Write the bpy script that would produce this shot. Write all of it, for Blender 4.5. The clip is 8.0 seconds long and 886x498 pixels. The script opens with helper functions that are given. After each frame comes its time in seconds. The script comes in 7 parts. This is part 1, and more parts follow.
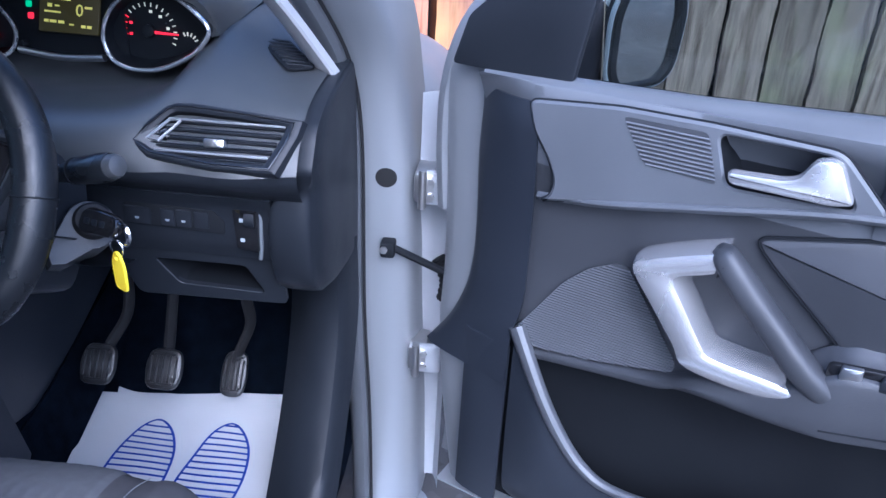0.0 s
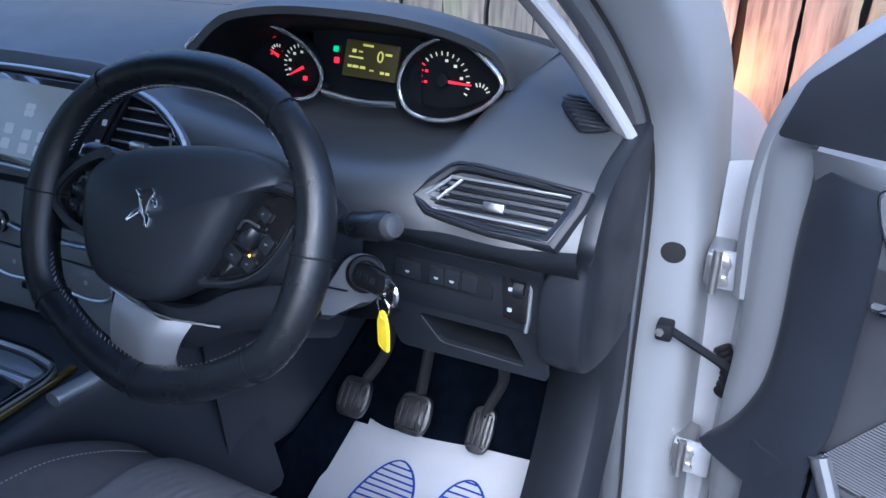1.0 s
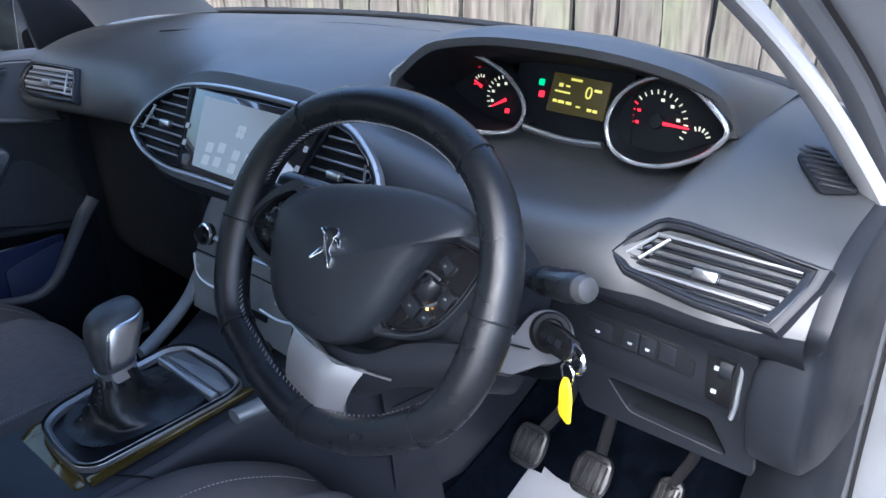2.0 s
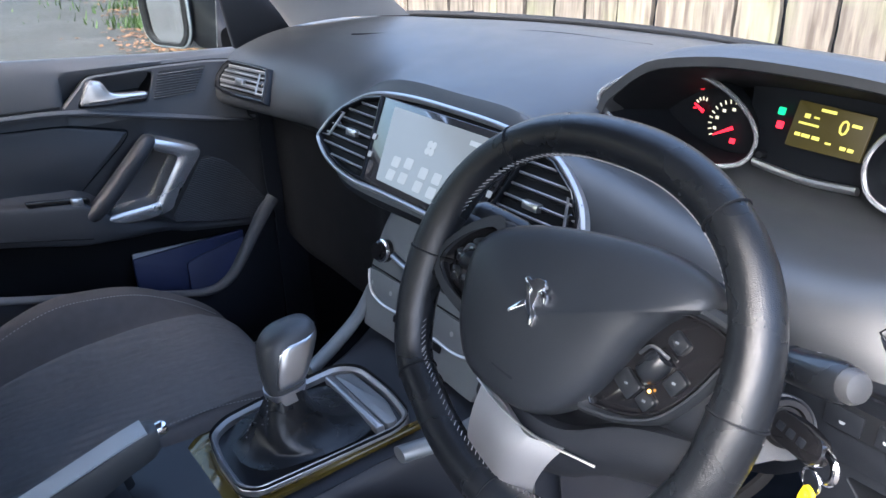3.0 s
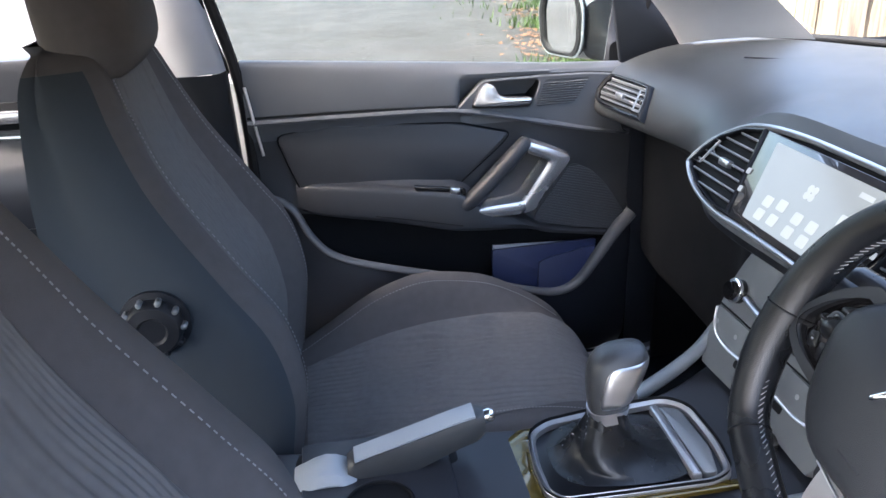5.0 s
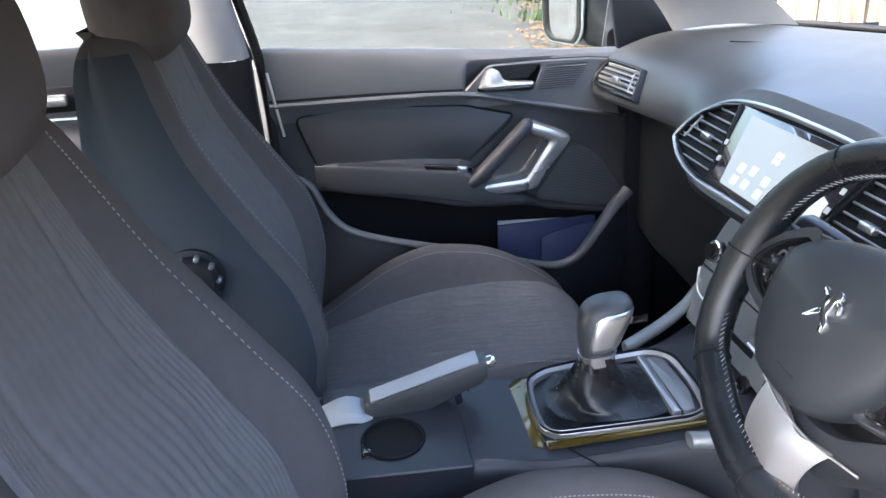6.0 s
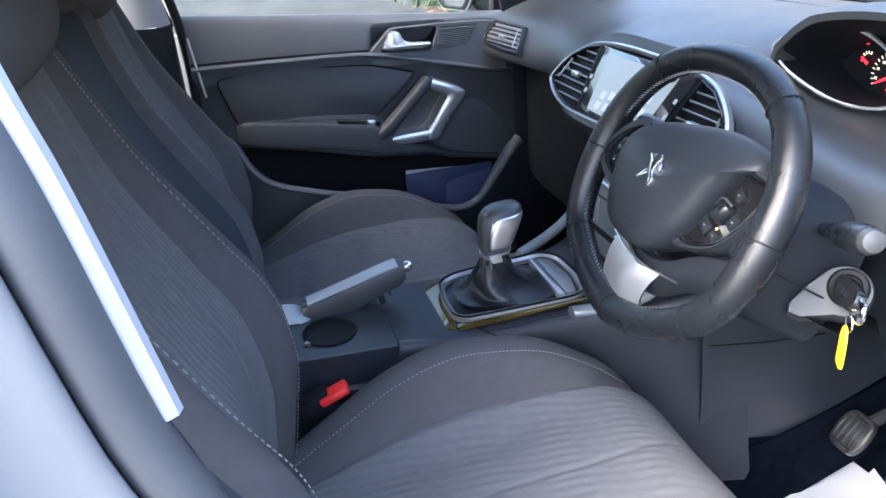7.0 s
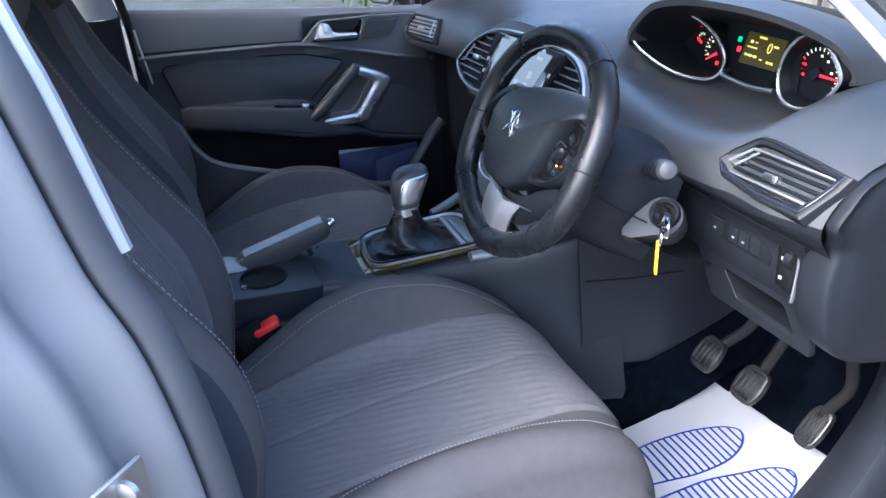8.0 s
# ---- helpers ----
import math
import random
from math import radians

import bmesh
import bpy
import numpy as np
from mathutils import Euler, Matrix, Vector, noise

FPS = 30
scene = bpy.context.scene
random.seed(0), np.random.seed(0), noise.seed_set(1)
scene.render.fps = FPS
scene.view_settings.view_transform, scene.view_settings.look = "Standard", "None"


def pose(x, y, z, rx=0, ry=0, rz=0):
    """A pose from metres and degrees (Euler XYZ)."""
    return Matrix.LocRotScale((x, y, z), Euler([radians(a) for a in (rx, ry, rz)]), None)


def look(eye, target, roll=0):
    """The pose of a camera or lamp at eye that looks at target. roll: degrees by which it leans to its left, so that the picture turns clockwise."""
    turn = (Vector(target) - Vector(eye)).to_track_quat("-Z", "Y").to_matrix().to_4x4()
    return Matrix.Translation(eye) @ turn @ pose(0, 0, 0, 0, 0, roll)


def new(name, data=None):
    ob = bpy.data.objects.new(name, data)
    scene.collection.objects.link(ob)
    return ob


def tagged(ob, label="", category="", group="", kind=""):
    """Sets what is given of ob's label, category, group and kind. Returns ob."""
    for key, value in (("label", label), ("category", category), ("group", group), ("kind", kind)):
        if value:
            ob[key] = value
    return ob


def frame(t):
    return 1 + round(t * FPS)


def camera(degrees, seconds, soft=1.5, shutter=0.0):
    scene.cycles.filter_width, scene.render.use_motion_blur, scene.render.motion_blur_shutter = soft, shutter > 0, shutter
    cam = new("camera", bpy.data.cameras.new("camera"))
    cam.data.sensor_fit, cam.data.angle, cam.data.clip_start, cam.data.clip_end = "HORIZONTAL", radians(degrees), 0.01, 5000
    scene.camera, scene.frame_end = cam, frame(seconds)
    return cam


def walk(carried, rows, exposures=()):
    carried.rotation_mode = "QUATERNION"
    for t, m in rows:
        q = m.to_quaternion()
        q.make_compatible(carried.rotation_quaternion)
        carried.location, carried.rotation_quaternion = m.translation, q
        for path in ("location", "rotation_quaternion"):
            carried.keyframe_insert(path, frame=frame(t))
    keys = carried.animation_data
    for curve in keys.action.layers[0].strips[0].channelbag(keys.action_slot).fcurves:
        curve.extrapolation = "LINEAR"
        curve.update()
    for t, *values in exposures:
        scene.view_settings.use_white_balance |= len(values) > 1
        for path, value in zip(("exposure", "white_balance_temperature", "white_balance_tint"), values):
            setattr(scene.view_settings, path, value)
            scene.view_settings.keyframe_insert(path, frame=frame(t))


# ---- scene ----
cam = camera(59.7, 8.0)
PATH = [
    (0, (0.942, -0.564, 1.173), (0.801, 1.205, 0.251), 3.2),
    (0.5, (0.901, -0.519, 1.176), (0.414, 1.2, 0.277), 1.9),
    (1, (0.891, -0.465, 1.181), (0.112, 1.154, 0.302), 0.7),
    (1.5, (0.892, -0.431, 1.184), (-0.092, 1.08, 0.319), -0.1),
    (1.7, (0.882, -0.418, 1.186), (-0.201, 1.03, 0.333), -0.6),
    (2.8, (0.756, -0.358, 1.187), (-0.656, 0.783, 0.347), -1.3),
    (3, (0.742, -0.357, 1.185), (-0.726, 0.713, 0.35), -1.5),
    (3.5, (0.718, -0.351, 1.187), (-0.872, 0.537, 0.361), -1.6),
    (4, (0.71, -0.35, 1.189), (-0.985, 0.333, 0.376), -1.7),
    (4.5, (0.715, -0.364, 1.197), (-1.06, 0.089, 0.395), -1.9),
    (5, (0.742, -0.356, 1.208), (-1.073, -0.095, 0.409), -2.6),
    (5.2, (0.761, -0.351, 1.215), (-1.06, -0.154, 0.411), -3.0),
    (6.3, (0.913, -0.387, 1.206), (-0.891, -0.105, 0.389), -3.2),
    (6.5, (0.957, -0.404, 1.199), (-0.835, -0.067, 0.376), -3.2),
    (7, (1.076, -0.428, 1.19), (-0.679, 0.034, 0.349), -3.2),
    (7.5, (1.165, -0.426, 1.191), (-0.565, 0.106, 0.341), -2.9),
    (8, (1.312, -0.421, 1.197), (-0.411, 0.146, 0.355), -2.9),
]
walk(cam, [(t, look(eye, target, roll)) for t, eye, target, roll in PATH], [(0.0, 2.0, 4550, 16), (1.5, 2.5, 4950, 10), (3.0, 3.45, 5750, 11), (3.5, 3.65, 5950, 12), (5.0, 4.05, 6300, 12), (6.5, 4.2, 6100, 10), (7.0, 3.8, 5750, 10), (7.5, 3.6, 5550, 10), (8.0, 3.2, 5350, 11)])

# ---- light ----
world = bpy.data.worlds.new("sky")
scene.world = world
world.use_nodes = True
wn = world.node_tree.nodes
sky = wn.new("ShaderNodeTexSky")
sky.sky_type = "NISHITA"
sky.sun_disc = False
sky.sun_elevation, sky.sun_rotation = radians(44), radians(168)
sky.air_density, sky.dust_density = 1.0, 6.0
world.node_tree.links.new(sky.outputs[0], wn["Background"].inputs[0])
wn["Background"].inputs[1].default_value = 0.15
sun = new("sun", bpy.data.lights.new("sun", "SUN"))
sun.data.energy, sun.data.angle, sun.data.color = 0.34, radians(80), (1.0, 0.97, 0.93)
sun.matrix_world = look((1.2, -5.6, 6.05), (0, 0, 0.5))


# ---- materials ----
def material(name, color, rough=0.6, metal=0.0, grain=0.0, scale=400.0, vary=0.12, vscale=12.0, coat=0.0, kind="noise", stretch=(1, 1, 1), spec=0.5):
    """A surface with a fine grain in its relief and a broad unevenness in its colour and gloss."""
    mat = bpy.data.materials.new(name)
    mat.use_nodes = True
    n, l = mat.node_tree.nodes, mat.node_tree.links
    b = n["Principled BSDF"]
    b.inputs["Metallic"].default_value = metal
    b.inputs["Coat Weight"].default_value = coat
    b.inputs["Specular IOR Level"].default_value = spec
    co = n.new("ShaderNodeTexCoord")
    mp = n.new("ShaderNodeMapping")
    mp.inputs["Scale"].default_value = stretch
    l.new(co.outputs["Object"], mp.inputs[0])
    big = n.new("ShaderNodeTexNoise")
    big.inputs["Scale"].default_value, big.inputs["Detail"].default_value = vscale, 6.0
    l.new(mp.outputs[0], big.inputs["Vector"])
    ramp = n.new("ShaderNodeMapRange")
    ramp.inputs["To Min"].default_value, ramp.inputs["To Max"].default_value = 1 - vary, 1 + vary
    ramp.inputs["From Min"].default_value, ramp.inputs["From Max"].default_value = 0.3, 0.7
    l.new(big.outputs[0], ramp.inputs[0])
    mul = n.new("ShaderNodeVectorMath")
    mul.operation = "SCALE"
    mul.inputs[0].default_value = color
    l.new(ramp.outputs[0], mul.inputs["Scale"])
    l.new(mul.outputs[0], b.inputs["Base Color"])
    rr = n.new("ShaderNodeMapRange")
    rr.inputs["From Min"].default_value, rr.inputs["From Max"].default_value = 0.3, 0.7
    rr.inputs["To Min"].default_value, rr.inputs["To Max"].default_value = max(rough - 0.07 * (1 - 0.8 * metal), 0.02), min(rough + 0.07 * (1 - 0.8 * metal), 1)
    l.new(big.outputs[0], rr.inputs[0])
    l.new(rr.outputs[0], b.inputs["Roughness"])
    if grain:
        if kind == "cell":
            fine = n.new("ShaderNodeTexVoronoi")
            fine.feature = "DISTANCE_TO_EDGE"
        else:
            fine = n.new("ShaderNodeTexNoise")
            fine.inputs["Detail"].default_value = 3.0
        fine.inputs["Scale"].default_value = scale
        l.new(mp.outputs[0], fine.inputs["Vector"])
        bump = n.new("ShaderNodeBump")
        bump.inputs["Strength"].default_value, bump.inputs["Distance"].default_value = grain, 0.001
        l.new(fine.outputs[0], bump.inputs["Height"])
        l.new(bump.outputs[0], b.inputs["Normal"])
    return mat


def glowing(name, color, strength, rough=0.4):
    mat = bpy.data.materials.new(name)
    mat.use_nodes = True
    b = mat.node_tree.nodes["Principled BSDF"]
    b.inputs["Base Color"].default_value = (*color, 1)
    b.inputs["Emission Color"].default_value = (*color, 1)
    b.inputs["Emission Strength"].default_value = strength
    b.inputs["Roughness"].default_value = rough
    return mat


def clear(name, color=(1, 1, 1), rough=0.0):
    """Thin glass: mostly clear, with the sheen of a polished face."""
    mat = bpy.data.materials.new(name)
    mat.use_nodes = True
    n, l = mat.node_tree.nodes, mat.node_tree.links
    b = n["Principled BSDF"]
    tr, gl, mix, fr = n.new("ShaderNodeBsdfTransparent"), n.new("ShaderNodeBsdfGlossy"), n.new("ShaderNodeMixShader"), n.new("ShaderNodeFresnel")
    tr.inputs[0].default_value = (*color, 1)
    gl.inputs["Roughness"].default_value = rough
    fr.inputs[0].default_value = 1.45
    l.new(fr.outputs[0], mix.inputs[0])
    l.new(tr.outputs[0], mix.inputs[1])
    l.new(gl.outputs[0], mix.inputs[2])
    l.new(mix.outputs[0], n["Material Output"].inputs[0])
    n.remove(b)
    return mat


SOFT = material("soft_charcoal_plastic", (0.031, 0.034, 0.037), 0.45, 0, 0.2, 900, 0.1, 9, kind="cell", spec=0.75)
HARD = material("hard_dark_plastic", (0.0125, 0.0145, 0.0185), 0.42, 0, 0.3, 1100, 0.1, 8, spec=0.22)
# black plastic parts, and near-black colour for places lying in shade
UNDER = material("matt_black_and_shade", (0.0045, 0.0055, 0.0075), 0.7, 0, 0.2, 800, spec=0.2)
GLOSS = material("gloss_black", (0.008, 0.008, 0.009), 0.12, 0, 0, coat=0.5)
CHROME = material("chrome", (0.82, 0.83, 0.85), 0.12, 1.0, 0, vary=0.04)
SATIN = material("satin_silver", (0.66, 0.67, 0.69), 0.3, 1.0, 0.08, 1500, 0.05)
STEEL = material("zinc_steel", (0.5, 0.5, 0.5), 0.4, 1.0, 0.15, 300)
LEATHER = material("black_leather", (0.0075, 0.0088, 0.011), 0.28, 0, 0.3, 800, 0.15, 14, kind="cell", spec=0.42)
FABRIC = material("dark_grey_cloth", (0.088, 0.084, 0.086), 0.95, 0, 0.8, 1800, 0.07, 60, spec=0.15)
FABRIC2 = material("blue_black_cloth", (0.034, 0.043, 0.053), 0.85, 0, 0.6, 1800, 0.06, 40, spec=0.2)
RIB = material("ribbed_grey_cloth", (0.128, 0.126, 0.129), 0.92, 0, 0.8, 1500, 0.08, 80, spec=0.15)
THREAD = material("pale_thread", (0.24, 0.24, 0.25), 0.8)
PAINT = material("silver_paint", (0.25, 0.262, 0.28), 0.40, 0.45, 0.03, 2500, 0.03, 4, coat=0.25)
RUBBER = material("black_rubber", (0.010, 0.010, 0.011), 0.65, 0, 0.2, 500, spec=0.25)
SEAL = material("grey_door_seal", (0.062, 0.066, 0.073), 0.5, 0, 0.15, 600, 0.08, 10)
PALE = material("pale_grey_trim", (0.33, 0.345, 0.37), 0.6, 0, 0.25, 900, 0.05)
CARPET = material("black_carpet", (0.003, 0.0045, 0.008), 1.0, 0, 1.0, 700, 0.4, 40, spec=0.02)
PAPER = material("white_paper", (0.45, 0.46, 0.48), 0.8, 0, 0.15, 60, 0.03, 8, spec=0.2)
BLUE = material("blue_ink", (0.01, 0.035, 0.26), 0.75)
RED = material("red_plastic", (0.75, 0.03, 0.03), 0.4)
YELLOW = material("yellow_plastic", (0.8, 0.62, 0.01), 0.35)
NAVY = material("navy_leatherette", (0.012, 0.02, 0.07), 0.55, 0, 0.4, 500)
WOOD = material("weathered_wood", (0.125, 0.105, 0.082), 0.85, 0, 0.9, 60, 0.3, 9, stretch=(6, 6, 0.5))
GRAVEL = material("pale_gravel", (0.066, 0.062, 0.058), 0.95, 0, 1.0, 30, 0.35, 1.8)
GRASS = material("grass_blades", (0.055, 0.10, 0.022), 0.7, 0, 0, vary=0.4, vscale=3)
LEAF = material("dead_leaves", (0.2, 0.1, 0.05), 0.8, 0, 0, vary=0.5, vscale=9)
AMBER = glowing("lit_amber", (1.0, 0.4, 0.05), 1.5)
SCREEN = material("screen_glass", (0.02, 0.02, 0.022), 0.08, 0, 0, vary=0.02, coat=1.0)
PANEL = glowing("lcd_panel", (0.13, 0.138, 0.138), 0.15, 0.14)
ICON = glowing("lcd_icon", (0.20, 0.21, 0.21), 0.17)
DIAL = material("dial_black", (0.006, 0.0075, 0.010), 0.45, spec=0.2)
REDLIT = glowing("lit_red", (0.9, 0.015, 0.03), 0.3)
REDDIM = glowing("dim_red", (0.6, 0.01, 0.02), 0.12)
WHITELIT = glowing("lit_white", (0.62, 0.57, 0.38), 0.16)
GREENLIT = glowing("lit_green", (0.03, 0.6, 0.2), 0.15)
LCD = glowing("amber_lcd", (0.028, 0.022, 0.004), 0.12)
LCDON = glowing("amber_digits", (0.6, 0.52, 0.09), 0.13)
PADMAT = material("airbag_leather", (0.018, 0.0208, 0.025), 0.38, 0, 0.25, 900, 0.1, 10, kind="cell", spec=0.34)
STACK = material("mid_grey_plastic", (0.172, 0.188, 0.204), 0.42, 0.3, 0.15, 1000, 0.06)
# gloss trim with its golden reflections painted into the base colour
GOLDSHEEN = material("gloss_black_gold_sheen", (0.09, 0.065, 0.012), 0.12, 0.4, 0, vary=0.3, vscale=20, coat=0.5)
GREYGRIP = material("pale_grey_plastic", (0.30, 0.33, 0.36), 0.5, 0, 0.2, 800, 0.06)
DOORTRIM = material("door_plastic", (0.074, 0.079, 0.089), 0.43, 0, 0.3, 900, 0.08, 9)
LEATHERETTE = material("black_leatherette", (0.031, 0.033, 0.038), 0.45, 0, 0.4, 800, 0.1, 10, kind="cell")
HANDLE = material("satin_metal", (0.54, 0.54, 0.55), 0.26, 0.75, 0, vary=0.04)
GLASS = clear("window_glass", (0.80, 0.83, 0.82))
TINT = clear("tinted_side_glass", (0.64, 0.68, 0.67))
KEYPAD = material("black_key_plastic", (0.010, 0.0115, 0.014), 0.28, spec=0.4)
SPOKE = material("satin_silver_paint", (0.36, 0.37, 0.385), 0.36, 0.7, 0.05, 1500, 0.05)
LOCKGREY = material("warm_grey_plastic", (0.036, 0.0375, 0.040), 0.5, 0, 0.3, 900, 0.06)
FAINT = glowing("faint_key", (0.12, 0.125, 0.13), 0.2)
CONSOLE = material("console_plastic", (0.015, 0.018, 0.025), 0.44, 0, 0.25, 900, 0.08, 9)
RINGS = material("bright_ring", (0.62, 0.63, 0.65), 0.22, 0.8, 0, vary=0.04)
TRIMGREY = material("grey_pillar_plastic", (0.28, 0.284, 0.296), 0.6, 0, 0.25, 900, 0.05)
KNOBSKIN = material("grey_knob_leather", (0.040, 0.042, 0.045), 0.36, 0, 0.3, 900, 0.12, 20, kind="cell")
MIRROR = material("mirror_glass", (0.9, 0.9, 0.9), 0.02, 1.0)


def blend(mat, other, scale, low, high, stretch=(1, 1, 1), per_object=0.0, cells=False):
    """Lays patches of another colour over a surface; per_object varies the tone from piece to piece."""
    n, l = mat.node_tree.nodes, mat.node_tree.links
    base = n["Principled BSDF"].inputs["Base Color"]
    was = base.links[0].from_socket
    co, mp = n.new("ShaderNodeTexCoord"), n.new("ShaderNodeMapping")
    mp.inputs["Scale"].default_value = stretch
    info = n.new("ShaderNodeObjectInfo")
    shift = n.new("ShaderNodeVectorMath")
    shift.operation = "MULTIPLY_ADD"
    shift.inputs[1].default_value = (37.0, 11.0, 53.0)
    l.new(info.outputs["Random"], shift.inputs[0])
    l.new(co.outputs["Object"], shift.inputs[2])
    l.new(shift.outputs[0], mp.inputs[0])
    tex = n.new("ShaderNodeTexVoronoi" if cells else "ShaderNodeTexNoise")
    tex.inputs["Scale"].default_value = scale
    l.new(mp.outputs[0], tex.inputs["Vector"])
    rng = n.new("ShaderNodeMapRange")
    rng.inputs["From Min"].default_value, rng.inputs["From Max"].default_value = low, high
    if not cells:
        tex.inputs["Detail"].default_value = 8.0
    l.new(tex.outputs["Color" if cells else 0], rng.inputs[0])
    mix = n.new("ShaderNodeMix")
    mix.data_type = "RGBA"
    l.new(rng.outputs[0], mix.inputs[0])
    l.new(was, mix.inputs[6])
    mix.inputs[7].default_value = (*other, 1)
    tone = n.new("ShaderNodeMapRange")
    tone.inputs["To Min"].default_value, tone.inputs["To Max"].default_value = 1 - per_object, 1 + per_object
    l.new(info.outputs["Random"], tone.inputs[0])
    sc = n.new("ShaderNodeVectorMath")
    sc.operation = "SCALE"
    l.new(mix.outputs[2], sc.inputs[0])
    l.new(tone.outputs[0], sc.inputs["Scale"])
    l.new(sc.outputs[0], base)
    return mat


blend(WOOD, (0.055, 0.042, 0.03), 5.0, 0.46, 0.64, (9, 9, 0.8), 0.28)
blend(WOOD, (0.16, 0.17, 0.09), 2.2, 0.52, 0.72, (1.5, 1.5, 0.8))
blend(GRAVEL, (0.05, 0.044, 0.039), 0.9, 0.48, 0.66)
blend(GRAVEL, (0.04, 0.035, 0.03), 26.0, 0.62, 0.9, cells=True)
blend(GRAVEL, (0.11, 0.105, 0.10), 45.0, 0.72, 0.95, cells=True)


# ---- mesh tools ----
def catmull(p, n, closed=False):
    """Smooth points through the control points p: n steps to each span."""
    p = np.asarray(p, float)
    m = len(p)
    out = []
    for i in range(m if closed else m - 1):
        if closed:
            a, b, c, d = p[i - 1], p[i], p[(i + 1) % m], p[(i + 2) % m]
        else:
            b, c = p[i], p[i + 1]
            a = p[i - 1] if i else 2 * b - c
            d = p[i + 2] if i + 2 < m else 2 * c - b
        for k in range(n):
            t = k / n
            out.append(0.5 * (2 * b + (c - a) * t + (2 * a - 5 * b + 4 * c - d) * t * t + (3 * b - a - 3 * c + d) * t**3))
    if not closed:
        out.append(p[-1])
    return np.array(out)


def grid_mesh(bm, g, close_v=False, cap=False, flip=False):
    """Faces over a grid of points g[u][v]."""
    vs = [[bm.verts.new(p) for p in row] for row in g]
    nv = len(vs[0])
    for a, b in zip(vs, vs[1:]):
        for j in range(nv if close_v else nv - 1):
            k = (j + 1) % nv
            f = (a[j], a[k], b[k], b[j])
            bm.faces.new(f[::-1] if flip else f)
    if cap:
        bm.faces.new(vs[0][::-1])
        bm.faces.new(vs[-1])
    return vs


def patch(ctrl, nu, nv, close_v=False):
    """A dense smooth grid through a grid of control points."""
    c = np.array([catmull(row, nv, close_v) for row in ctrl])
    return catmull(c, nu)


def loft(ctrl, nu=4, nv=3, close_v=True, cap=True):
    bm = bmesh.new()
    grid_mesh(bm, patch(ctrl, nu, nv, close_v), close_v, cap)
    bmesh.ops.recalc_face_normals(bm, faces=bm.faces)
    return bm


def thick(ctrl, nu, nv, depth):
    """An open sheet with a thickness: the sheet, its back and its rim."""
    bm = bmesh.new()
    grid_mesh(bm, patch(ctrl, nu, nv))
    bmesh.ops.recalc_face_normals(bm, faces=bm.faces)
    bmesh.ops.solidify(bm, geom=bm.faces[:], thickness=depth)
    return bm


def tube(path, radius, seg=10, bm=None, close=False, squash=None):
    """A round bar along a path; radius may change along it. squash: (width, height) factors."""
    bm = bm or bmesh.new()
    path = [Vector(p) for p in path]
    n = len(path)
    rad = radius if isinstance(radius, (list, tuple, np.ndarray)) else [radius] * n
    rows, up = [], None
    for i, p in enumerate(path):
        a, b = path[(i - 1) % n if close else max(i - 1, 0)], path[(i + 1) % n if close else min(i + 1, n - 1)]
        t = (b - a).normalized()
        if up is None:
            up = t.orthogonal().normalized()
        up = (up - t * up.dot(t)).normalized()
        side = t.cross(up)
        w, h = squash or (1, 1)
        rows.append([p + rad[i] * (w * math.cos(s) * up + h * math.sin(s) * side) for s in np.linspace(0, 2 * math.pi, seg, endpoint=False)])
    if close:
        rows.append(rows[0])
    grid_mesh(bm, rows, True, not close)
    if close:
        bmesh.ops.remove_doubles(bm, verts=bm.verts[:], dist=1e-6)
    bmesh.ops.recalc_face_normals(bm, faces=bm.faces)
    return bm


def box(size, bevel=0.004, at=(0, 0, 0), bm=None, m=None, seg=2):
    """A block with rounded edges."""
    bm = bm or bmesh.new()
    geo = bmesh.ops.create_cube(bm, size=1.0)["verts"]
    bmesh.ops.scale(bm, vec=size, verts=geo)
    if bevel:
        es = list({e for v in geo for e in v.link_edges})
        geo = bmesh.ops.bevel(bm, geom=es, offset=bevel, segments=seg, profile=0.5, affect="EDGES")["verts"]
        geo = list({v for g in geo for f in g.link_faces for v in f.verts})
    mm = Matrix.Translation(at) @ (m or Matrix())
    bmesh.ops.transform(bm, matrix=mm, verts=geo)
    return bm


def slab(outline, depth, bevel=0.002, m=None, bm=None):
    """A plate: an outline in x, y, made depth thick along z, with broken edges. m puts it in place."""
    own = bmesh.new()
    vs = [own.verts.new((x, y, 0)) for x, y in outline]
    f = own.faces.new(vs)
    ext = bmesh.ops.extrude_face_region(own, geom=[f])["geom"]
    bmesh.ops.translate(own, vec=(0, 0, depth), verts=[g for g in ext if isinstance(g, bmesh.types.BMVert)])
    bmesh.ops.recalc_face_normals(own, faces=own.faces)
    if bevel:
        rim = [e for e in own.edges if all(abs(v.co.z - depth) < 1e-7 for v in e.verts)]
        bmesh.ops.bevel(own, geom=rim, offset=bevel, segments=2, profile=0.5, affect="EDGES")
    if m is not None:
        bmesh.ops.transform(own, matrix=m, verts=own.verts)
    if bm is None:
        return own
    me = bpy.data.meshes.new("tmp")
    own.to_mesh(me)
    bm.from_mesh(me)
    bpy.data.meshes.remove(me)
    own.free()
    return bm


